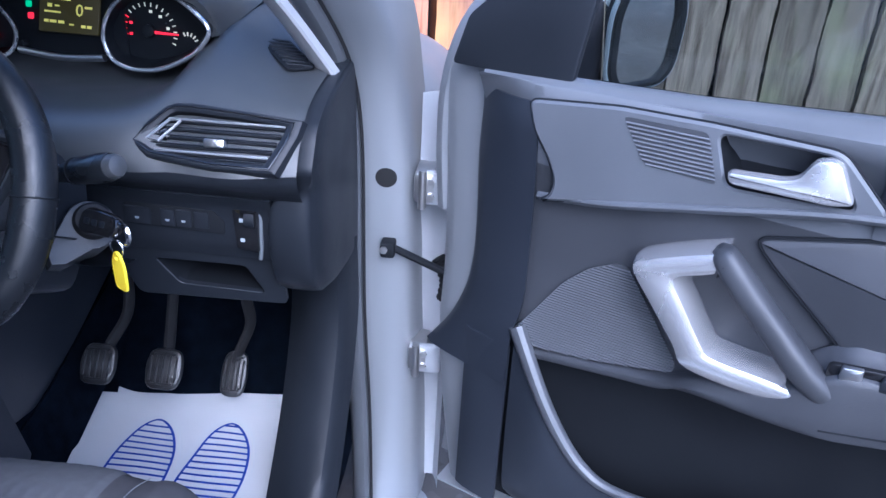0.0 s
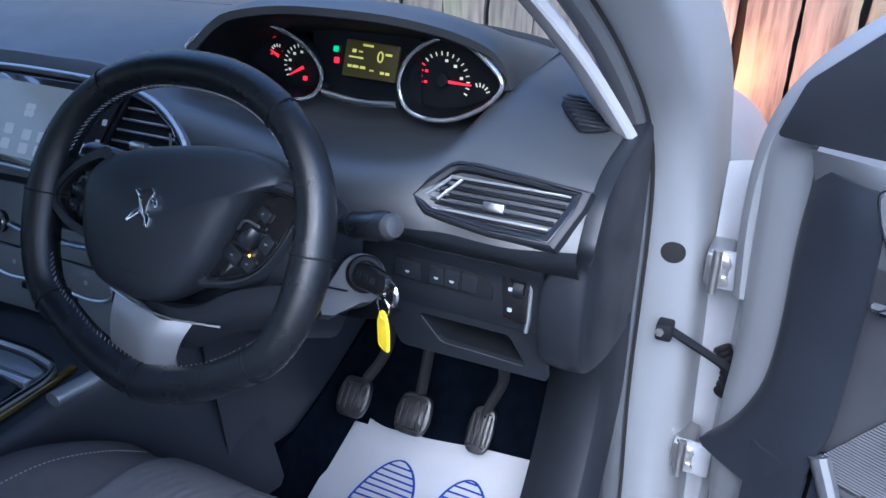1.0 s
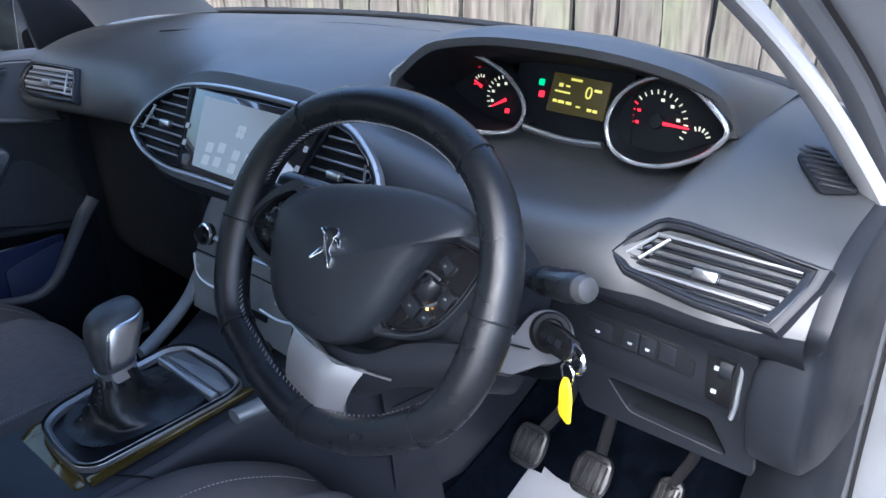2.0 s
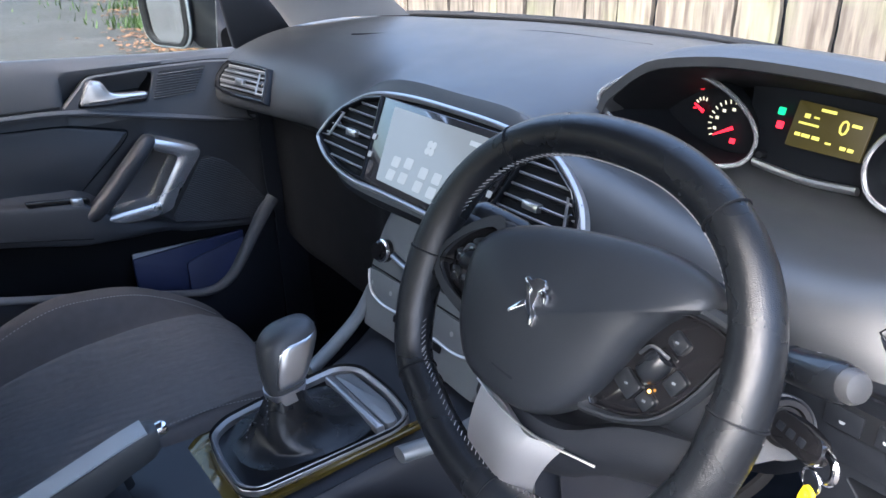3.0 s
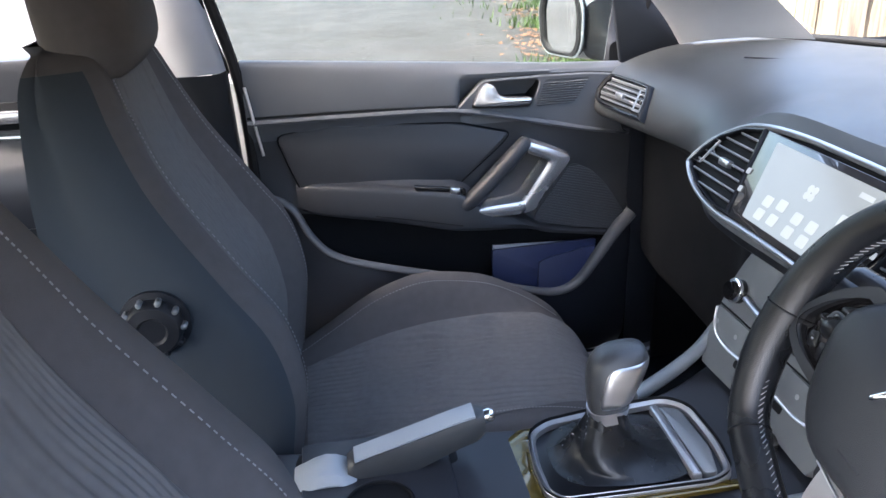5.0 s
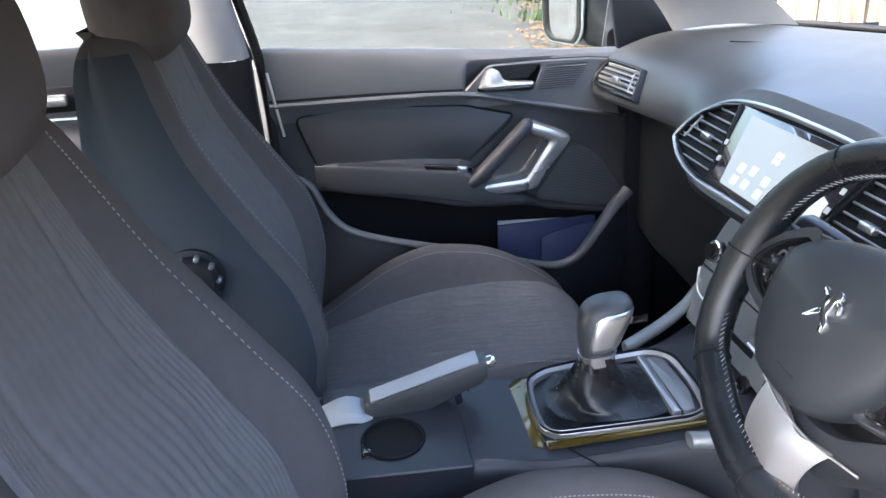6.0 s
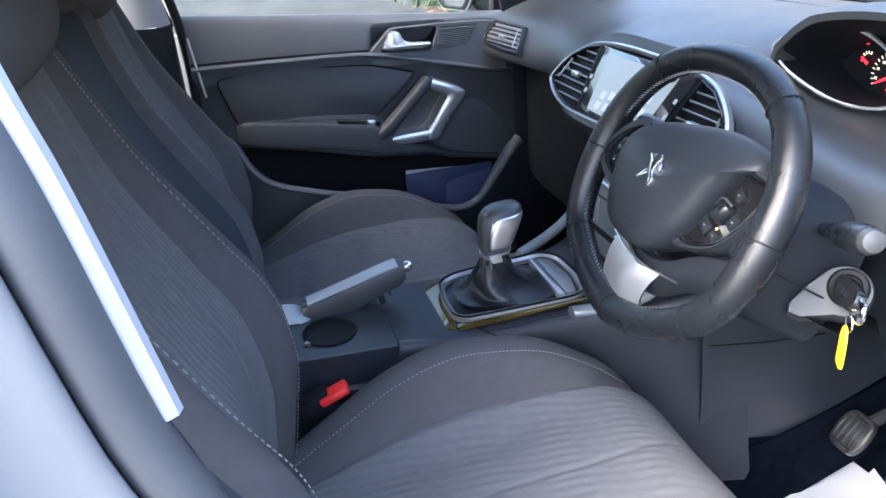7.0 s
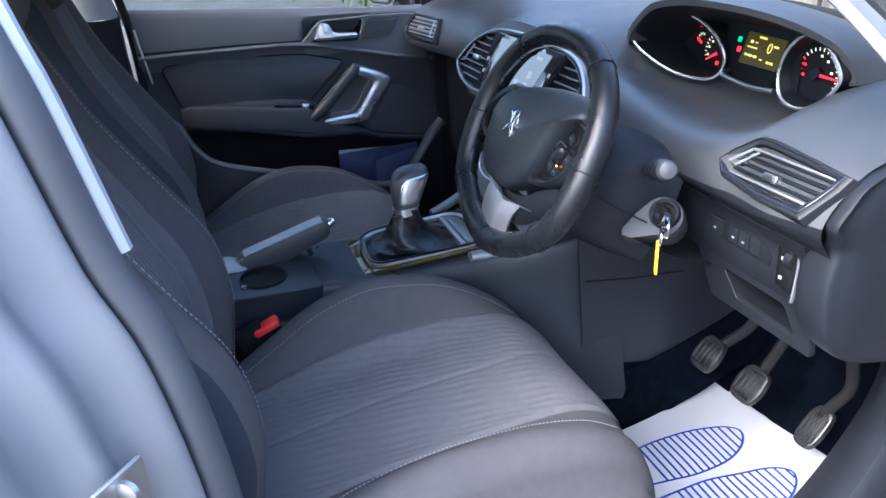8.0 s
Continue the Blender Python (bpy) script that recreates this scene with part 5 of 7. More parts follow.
part("cup_rim", moved(lathe([(0.0385, 0.0), (0.0415, 0.0), (0.042, 0.003), (0.040, 0.005), (0.0385, 0.004), (0.037, -0.045), (0.0, -0.046)], 36), NI @ pose(0.040, -0.342, 0.585)), UNDER, console, "black cup holder")
part("cup_plate", holed(rounded([(-0.092, -0.432), (0.104, -0.432), (0.113, -0.248), (-0.092, -0.248)], 0.006), [[(0.040 + 0.0405 * math.cos(a), -0.342 + 0.0405 * math.sin(a)) for a in np.linspace(0, 6.2832, 36, endpoint=False)]], 0.055, NI @ pose(0, 0, 0.531), 0.002), CONSOLE, console)
part("cup_latch", box((0.02, 0.012, 0.022), 0.002, m=NI @ pose(0.062, -0.378, 0.578)), GLOSS, console)
part("handbrake_slot", slab(rounded([(-0.075, -0.45), (-0.018, -0.45), (-0.018, -0.24), (-0.06, -0.22)], 0.01), 0.003, 0.001, NI @ pose(0, 0, 0.582)), UNDER, console)

gear = thing("gear_lever", "black leather gear lever with satin metal knob face and gaiter", "gear lever", at=pose(0.02, -0.05, 0.6))
GI = gear.matrix_basis.inverted()
rows = []
for k, (z, cx, cy, a, b) in enumerate(((0.594, 0.010, -0.040, 0.066, 0.092), (0.596, 0.010, -0.044, 0.054, 0.076), (0.604, 0.012, -0.052, 0.042, 0.057), (0.617, 0.014, -0.060, 0.033, 0.042), (0.632, 0.017, -0.064, 0.0265, 0.0315), (0.648, 0.019, -0.065, 0.0215, 0.0245), (0.664, 0.018, -0.064, 0.0185, 0.0215))):
    rows.append([(cx + a * (1 + min(1, 0.15 + 0.6 * k) * (0.14 * math.sin(4 * t + k) + 0.08 * math.sin(7 * t + 2 * k))) * math.copysign(abs(math.cos(t)) ** 0.75, math.cos(t)), cy + b * (1 + min(1, 0.15 + 0.6 * k) * 0.08 * math.cos(5 * t + 1.3 * k)) * math.copysign(abs(math.sin(t)) ** 0.75, math.sin(t)), z) for t in np.linspace(0, 6.2832, 22, endpoint=False)])
part("gaiter", moved(loft(rows, 4, 2), GI), LEATHER, gear, "creased black leather gaiter")
bm = bmesh.new()
seam = catmull([min(row, key=lambda p: p[1]) for row in rows[2:]], 5)
for p, q in zip(seam[::2], seam[1::2]):
    tube([(p[0], p[1] - 0.0006, p[2]), (0.5 * (p[0] + q[0]), 0.5 * (p[1] + q[1]) - 0.0006, 0.5 * (p[2] + q[2]))], 0.0006, 4, bm)
part("gaiter_stitching", moved(bm, GI), THREAD, gear)
KNOB = ((0.652, 0.019, -0.065, 0.0185, 0.0205), (0.662, 0.017, -0.064, 0.0195, 0.0225), (0.674, 0.015, -0.062, 0.0205, 0.0250), (0.688, 0.012, -0.059, 0.0225, 0.0290), (0.702, 0.009, -0.055, 0.0245, 0.0325), (0.716, 0.006, -0.051, 0.0250, 0.0345), (0.727, 0.004, -0.048, 0.0235, 0.0325), (0.7345, 0.003, -0.046, 0.0180, 0.0250), (0.738, 0.003, -0.046, 0.0080, 0.0110))
rows = [[(cx + a * math.copysign(abs(math.cos(t)) ** 0.75, math.cos(t)), cy + b * math.copysign(abs(math.sin(t)) ** 0.75, math.sin(t)), z + 0.12 * (b * math.sin(t))) for t in np.linspace(0, 6.2832, 24, endpoint=False)] for z, cx, cy, a, b in KNOB]
part("knob", moved(loft(rows, 4, 2), GI), KNOBSKIN, gear, "grey leather gear knob")
KD = catmull(KNOB, 12)


def on_knob(u, a, lift):
    k = u * (len(KD) - 1)
    i = min(int(k), len(KD) - 2)
    z, cx, cy, wx, wy = KD[i] + (KD[i + 1] - KD[i]) * (k - i)
    c, s = math.cos(a), math.sin(a)
    return (cx + (wx + lift) * math.copysign(abs(c) ** 0.75, c), cy + (wy + lift) * math.copysign(abs(s) ** 0.75, s), z + 0.12 * wy * s)


# a metal inlay that follows the side of the knob, its rim let into the leather
g = []
for t in np.linspace(0.0, 1.0, 30):
    w = 1.05 * max(0.05, 1 - abs(2 * t - 1) ** 5) ** 0.2
    g.append([on_knob(0.22 + 0.50 * t, 0.42 + 0.25 * (t - 0.5) + w * k, 0.0016 - 0.0036 * max(abs(k), abs(2 * t - 1)) ** 10) for k in np.linspace(-1, 1, 25)])
bm = bmesh.new()
grid_mesh(bm, g)
bmesh.ops.recalc_face_normals(bm, faces=bm.faces)
part("knob_face", moved(bm, GI), SATIN, gear, "satin metal knob face")
part("knob_neck", moved(loft([[on_knob(u, a, 0.0012) for a in np.linspace(0, 6.2832, 24, endpoint=False)] for u in (0.01, 0.06, 0.12, 0.18)], 2, 2), GI), SATIN, gear, "satin metal knob neck")
part("knob_collar", moved(tube([(0.0195, -0.066, 0.648), (0.0185, -0.065, 0.656)], [0.0185, 0.0185], 20, squash=(1.08, 1.0)), GI), KEYPAD, gear)

brake = thing("handbrake", "handbrake lever with pale grey grip strip and chrome button", "handbrake", at=pose(-0.03, -0.32, 0.6))
BI = brake.matrix_basis.inverted()
rows = []
for y, zt, zb, w in ((-0.375, 0.603, 0.575, 0.015), (-0.360, 0.610, 0.566, 0.018), (-0.30, 0.627, 0.580, 0.018), (-0.24, 0.645, 0.604, 0.017), (-0.215, 0.651, 0.612, 0.016), (-0.205, 0.650, 0.620, 0.014)):
    rows.append([(-0.03 - w, y, zb + 0.008), (-0.03 - w, y, zt - 0.008), (-0.03 - w + 0.006, y, zt), (-0.03 + w - 0.006, y, zt), (-0.03 + w, y, zt - 0.008), (-0.03 + w, y, zb + 0.008), (-0.03 + w - 0.006, y, zb), (-0.03 - w + 0.006, y, zb)])
part("grip", moved(loft(rows, 4, 2), BI), SOFT, brake)
part("grip_strip", moved(thick([[(-0.03 + x, y, z + 0.0015 - 4 * x * x) for x in (-0.0145, 0, 0.0145)] for y, z in ((-0.366, 0.6085), (-0.30, 0.6275), (-0.245, 0.644), (-0.217, 0.651))], 4, 3, 0.003), BI), GREYGRIP, brake, "pale grey top strip")
part("button", moved(tube([(-0.03, -0.207, 0.638), (-0.03, -0.196, 0.641), (-0.03, -0.192, 0.642)], [0.009, 0.009, 0.006], 14), BI), CHROME, brake)
part("stem", moved(tube([(-0.03, -0.355, 0.585), (-0.03, -0.40, 0.56), (-0.03, -0.44, 0.53)], 0.012, 10, squash=(1.2, 1)), BI), UNDER, brake)
part("rear_cover", moved(loft([[(-0.055, y, z), (-0.05, y, z + h), (-0.01, y, z + h), (-0.005, y, z)] for y, z, h in ((-0.44, 0.575, 0.01), (-0.40, 0.58, 0.02), (-0.365, 0.575, 0.012))], 3, 2), BI), GREYGRIP, brake)

# ---- centre stack with the heater and audio keys ----
stack = thing("control_stack", "dark grey control stack with volume knob and chrome-edged keys", "car controls", at=pose(0, 0.18, 0.7))
TI = stack.matrix_basis.inverted()
SM = axes((0, 0.155, 0.70), (1, 0, 0), (0, 0.301, 0.954))
part("fascia", moved(loft([[tuple(SM @ Vector(p)) for p in ((-w - 0.012, v, -0.10), (-w, v, -0.012), (-w + 0.012, v, 0.0), (-0.05, v, b), (0.05, v, b), (w - 0.012, v, 0.0), (w, v, -0.012), (w + 0.012, v, -0.10))] for v, w, b in ((0.105, 0.10, -0.004), (0.08, 0.122, 0.0), (0.03, 0.136, 0.003), (-0.03, 0.140, 0.004), (-0.07, 0.135, 0.003), (-0.088, 0.128, -0.004))], 4, 3), TI), STACK, stack)
part("volume_knob", moved(lathe([(0.0, -0.004), (0.0165, -0.004), (0.0165, 0.004), (0.0135, 0.006), (0.0130, 0.015), (0.011, 0.017), (0.0, 0.0165)], 28), TI @ SM @ pose(-0.105, 0.030, 0.004)), GLOSS, stack, "glossy knob with chrome ring")
part("knob_ring", moved(lathe([(0.0145, 0.005), (0.0165, 0.005), (0.0165, 0.009), (0.0145, 0.010)], 28), TI @ SM @ pose(-0.105, 0.030, 0.004)), CHROME, stack)
part("chrome_strip", moved(tube(catmull([(-0.084, 0.031, 0.006), (-0.04, 0.026, 0.007), (0.04, 0.026, 0.007), (0.10, 0.031, 0.006)], 6), 0.0032, 8, squash=(1, 1.5)), TI @ SM), SATIN, stack)
for s in (-1, 1):
    part("key_wing", slab(rounded([(s * 0.134, -0.004), (s * 0.115, -0.002), (s * 0.040, -0.001), (s * 0.03, -0.040), (s * 0.080, -0.044), (s * 0.124, -0.034)], 0.005), 0.004, 0.0012, TI @ SM @ Matrix.Translation((0, 0, 0.002))), STACK, stack)
    part("key_wing_edge", moved(tube(catmull([(s * 0.131, -0.006, 0.006), (s * 0.124, -0.022, 0.0065), (s * 0.110, -0.036, 0.007), (s * 0.080, -0.042, 0.007), (s * 0.040, -0.040, 0.007)], 5), 0.0022, 8), TI @ SM), SATIN, stack)
    for x, y in ((0.118, -0.022), (0.070, -0.021)):
        part("key_mark", slab([(0.0035 * math.cos(a), 0.0035 * math.sin(a)) for a in np.linspace(0, 6.28, 10, endpoint=False)], 0.0004, 0, TI @ SM @ Matrix.Translation((s * x, y, 0.0063))), PALE, stack)
part("fascia_joint", moved(tube(catmull([(-0.134, -0.001, 0.001), (-0.077, 0.001, 0.004), (0.077, 0.001, 0.004), (0.134, -0.001, 0.001)], 5), 0.0012, 6), TI @ SM), UNDER, stack)
part("disc_slot", slab(rounded([(-0.055, 0.004), (0.055, 0.004), (0.055, -0.006), (-0.055, -0.006)], 0.003), 0.002, 0.0006, TI @ SM @ Matrix.Translation((0, -0.05, 0.003))), UNDER, stack)
part("power_socket", moved(lathe([(0, 0.001), (0.009, 0.001), (0.012, 0.003), (0.013, 0.0), (0.013, -0.004), (0, -0.004)], 20), TI @ SM @ pose(0.055, -0.095, 0.0)), GLOSS, stack)

# ---- seats ----
CUSH = [(-0.50, 0.455, 0.472, 0.20), (-0.42, 0.482, 0.507, 0.235), (-0.35, 0.496, 0.547, 0.246), (-0.28, 0.508, 0.588, 0.25), (-0.20, 0.518, 0.613, 0.252), (-0.13, 0.526, 0.610, 0.252), (-0.06, 0.534, 0.594, 0.251), (0.01, 0.537, 0.556, 0.249), (0.065, 0.514, 0.514, 0.243), (0.095, 0.470, 0.468, 0.236), (0.105, 0.42, 0.418, 0.23), (0.085, 0.37, 0.37, 0.225)]
BACK = [(0.47, -0.435, 0.21, 0.02, 0.17), (0.52, -0.425, 0.235, 0.03, 0.18), (0.59, -0.413, 0.25, 0.042, 0.20), (0.665, -0.405, 0.255, 0.05, 0.22), (0.755, -0.424, 0.257, 0.05, 0.23), (0.835, -0.472, 0.253, 0.042, 0.20), (0.94, -0.535, 0.238, 0.028, 0.145), (1.02, -0.570, 0.214, 0.016, 0.11), (1.075, -0.590, 0.185, 0.010, 0.09), (1.105, -0.612, 0.15, 0.006, 0.06), (1.115, -0.635, 0.11, 0.004, 0.03)]


def seat(name, x0, label, inner, belt, back=0.0, drop=0.0):
    """inner: the side towards the middle of the car."""
    s = thing(name, label, "car seat", "front car seats", at=pose(x0, -0.2 - back, 0.215 - drop))
    up = Matrix.Translation((0, 0.2, -0.215))
    rows, seam_i, seam_o, ins = [], [], [], []
    for y, zc, zb, w in CUSH:
        k = w / 0.25
        a = [(-w, y, min(0.40, zc - 0.02)), (-w, y, zb - 0.065), (-w + 0.012, y, zb - 0.022), (-0.205 * k, y, zb), (-0.168 * k, y, zb - 0.006), (-0.135 * k, y, zc + 0.3 * (zb - zc)), (-0.10 * k, y, zc + 0.004), (0, y, zc)]
        zr = zc + 0.48 * (zb - zc)
        b = [(0.125 * k, y, zc + 0.004), (0.160 * k, y, zc + 0.3 * (zr - zc)), (0.190 * k, y, zr - 0.004), (0.215 * k, y, zr), (w - 0.010, y, zr - 0.018), (w, y, zr - 0.055), (w, y, min(0.40, zc - 0.02))]
        rows.append(a + b)
        seam_i.append((-0.168 * k, y, zb - 0.004))
        seam_o.append((0.190 * k, y, zr - 0.002))
        ins.append([(x * k, y + 0.002, zc + dz + 0.004) for x, dz in ((-0.132, 0.3 * (zb - zc)), (-0.09, 0.003), (-0.045, 0.001), (0, 0), (0.05, 0.001), (0.11, 0.003), (0.157, 0.3 * (zr - zc)))])
    part("cushion", moved(loft(rows, 5, 3), up), FABRIC, s)
    # ribbed middle of the cushion, with its wavy ribs in relief
    g = patch(ins[1:11], 12, 26)
    nu, nv = g.shape[:2]
    for i in range(nu):
        for j in range(nv):
            X, Y = 0.264 * j / (nv - 1), 0.45 * i / (nu - 1)
            fade = 0.3 + 0.7 * max(0, math.sin(6.2832 * (Y + 0.12 * X) / 0.072)) ** 1.3
            wav = math.sin(6.2832 * (X - 0.32 * Y) / 0.0132 + 0.7 * math.sin(6.2832 * Y / 0.07))
            edge = min(1, j / 5, (nv - 1 - j) / 5)
            crease = math.exp(-(((X - 0.132 - 0.003 * math.sin(Y * 31)) / 0.004) ** 2))
            g[i, j, 2] += (0.0006 if belt else 0.0027) * wav * fade * edge - 0.004 * (1 - edge) - 0.0022 * crease
    bm = bmesh.new()
    grid_mesh(bm, g)
    bmesh.ops.recalc_face_normals(bm, faces=bm.faces)
    if sum(f.normal.z for f in bm.faces) < 0:
        bmesh.ops.reverse_faces(bm, faces=bm.faces)
    part("cushion_middle", moved(bm, up), RIB, s, "ribbed woven middle panel")

    def stitches(line, nm):
        bm = bmesh.new()
        pts = catmull(line, 26)
        for i in range(0, len(pts) - 2, 2):
            tube([pts[i], pts[i + 1]], 0.0007, 4, bm)
        tagged(part(nm, moved(bm, up), THREAD, s, "pale stitched seam"), kind="stuff")

    stitches([(x, y, z + 0.003) for x, y, z in seam_i[:9]], "cushion_stitching")
    stitches([(x, y, z + 0.003) for x, y, z in seam_o[:9]], "cushion_stitching")
    rows, sb, ib = [], [], []
    for z, y, w, dep, bk in BACK:
        k = w / 0.25
        a = [(-w * 0.86, y - bk, z), (-w, y - bk * 0.75, z), (-w, y - 0.05, z), (-w + 0.016, y - 0.012, z), (-0.205 * k, y + 0.002, z), (-0.172 * k, y, z), (-0.135 * k, y - dep * 0.7, z), (-0.09 * k, y - dep, z), (0, y - dep - 0.003, z)]
        rows.append(a + [(-x, yy, zz) for x, yy, zz in a[-2::-1]])
        sb.append((-0.172 * k, y + 0.004, z))
        ib.append([(x * k, y - d + 0.004, z) for x, d in ((-0.130, dep * 0.72), (-0.085, dep), (0, dep + 0.003), (0.085, dep), (0.130, dep * 0.72))])
    g = patch(rows, 5, 3, True)
    made = []
    for want in (0, 1, 2):
        m2 = bmesh.new()
        made.append(m2)
        vs = [[m2.verts.new(p) for p in row] for row in g]
        for i in range(len(g) - 1):
            for j in range(len(g[0])):
                k = (j + 1) % len(g[0])
                side = (1 if 1 <= j < 9 else 2 if 39 <= j < 47 else 0) if 3 <= i < 42 else 0
                if side == want:
                    m2.faces.new((vs[i][j], vs[i][k], vs[i + 1][k], vs[i + 1][j]))
        if not want:
            m2.faces.new(vs[-1])
        bmesh.ops.delete(m2, geom=[v for v in m2.verts if not v.link_faces], context="VERTS")
        bmesh.ops.recalc_face_normals(m2, faces=m2.faces)
    part("backrest", moved(made[0], up), FABRIC, s)
    for m2 in made[1:]:
        part("flank", moved(m2, up), FABRIC2, s, "smooth blue-black flank cloth")
    g = patch(ib[1:10], 14, 40)
    nu, nv = g.shape[:2]
    for i in range(nu):
        for j in range(nv):
            X, Z = j / (nv - 1) * 2 - 1, i / (nu - 1)
            e = min(1, j / 6, (nv - 1 - j) / 6)
            wave = math.sin(6.2832 * (X * 13 + 1.1 * math.sin(9 * Z) * X + 0.25 * math.sin(40 * Z)))
            fold = math.exp(-(((abs(X) - 0.45 + 0.06 * math.sin(5 * Z)) / 0.035) ** 2))
            g[i, j, 1] += 0.0013 * wave * e * min(1, 1.5 * (1 - Z)) * (0.3 + 0.7 * max(0.0, math.sin(17 * Z + 2 * X)) ** 0.7) - 0.004 * (1 - e) - 0.0022 * fold
    bm = bmesh.new()
    grid_mesh(bm, g)
    bmesh.ops.recalc_face_normals(bm, faces=bm.faces)
    if sum(f.normal.y for f in bm.faces) < 0:
        bmesh.ops.reverse_faces(bm, faces=bm.faces)
    part("backrest_middle", moved(bm, up), RIB, s, "ribbed woven middle panel")
    for sd in (-1, 1):
        stitches([(sd * -x, y, z) for x, y, z in sb[1:9]], "backrest_stitching")
    # headrest on two posts
    rows = []
    for z, h, w, y in ((1.108, 0.020, 0.085, -0.628), (1.115, 0.045, 0.115, -0.625), (1.15, 0.060, 0.132, -0.618), (1.21, 0.060, 0.134, -0.622), (1.26, 0.050, 0.125, -0.632), (1.285, 0.034, 0.105, -0.638), (1.292, 0.012, 0.07, -0.640)):
        z -= 0.045
        rows.append([(w * math.copysign(abs(math.cos(a)) ** 0.6, math.cos(a)), y + h * math.copysign(abs(math.sin(a)) ** 0.7, math.sin(a)), z) for a in np.linspace(0, 6.2832, 20, endpoint=False)])
    part("headrest", moved(loft(rows, 4, 2), up), FABRIC, s)
    for sd in (-1, 1):
        part("headrest_post", moved(tube([(sd * 0.07, -0.64, 1.02), (sd * 0.07, -0.635, 1.10)], 0.006, 8), up), CHROME, s)
        part("post_collar", moved(tube([(sd * 0.07, -0.636, 1.105), (sd * 0.07, -0.636, 1.118)], 0.012, 12), up), HARD, s)
    # recliner wheel on the inner flank
    rm = up @ axes((inner * 0.254, -0.563, 0.806), (0, inner, 0), (0, 0, 1))
    rec = part("recliner_wheel", moved(lathe([(0, 0.0), (0.042, 0.0), (0.042, 0.006), (0.034, 0.008), (0.034, 0.020), (0.030, 0.026), (0.018, 0.028), (0.015, 0.025), (0, 0.025)], 32), rm), HARD, s, "round grey recliner wheel")
    for k in range(10):
        a = k * 0.628
        # upper notches take a paler material, as a painted highlight from above
        part("grip_notch", box((0.010, 0.007, 0.014), 0.002, m=rm @ pose(0.0335 * math.cos(a), 0.0335 * math.sin(a), 0.016, 0, 0, math.degrees(a)), seg=1), STACK if k < 5 else HARD, rec)
    # plastic base
    for sd in (-1, 1):
        part("side_valance", moved(loft([[(sd * 0.235, y, 0.24), (sd * 0.262, y, 0.28), (sd * 0.268, y, zt - 0.03), (sd * 0.258, y, zt), (sd * 0.235, y, zt)] for y, zt in ((-0.52, 0.46), (-0.35, 0.44), (-0.1, 0.415), (0.05, 0.385), (0.08, 0.34))], 3, 3), up), STACK, s, "grey plastic seat side cover")
    part("seat_frame", moved(box((0.42, 0.52, 0.10), 0.01, (0, -0.22, 0.32)), up), UNDER, s)
    for sx in (-0.19, 0.19):
        part("seat_rail", moved(box((0.05, 0.60, 0.05), 0.006, (sx, -0.22, 0.245)), up), UNDER, s)
    if belt:
        bk = part("belt_buckle", moved(box((0.026, 0.05, 0.09), 0.004, m=pose(inner * 0.248, -0.372, 0.505, 25, 0, 0)), up), UNDER, s, "black seat-belt buckle")
        part("buckle_button", moved(box((0.028, 0.046, 0.014), 0.005, m=pose(inner * 0.244, -0.356, 0.545, 22, 0, 0)), up), RED, bk, "red release button")
        part("buckle_stem", moved(box((0.016, 0.03, 0.12), 0.004, m=pose(inner * 0.25, -0.42, 0.43, 25, 0, 0)), up), UNDER, bk)
    return s


seat("driver_seat", 0.386, "dark grey cloth driver's seat with pale seam stitching", -1, True)
seat("passenger_seat", -0.372, "dark grey cloth passenger seat beside the centre console", 1, False, 0.02, 0.033)


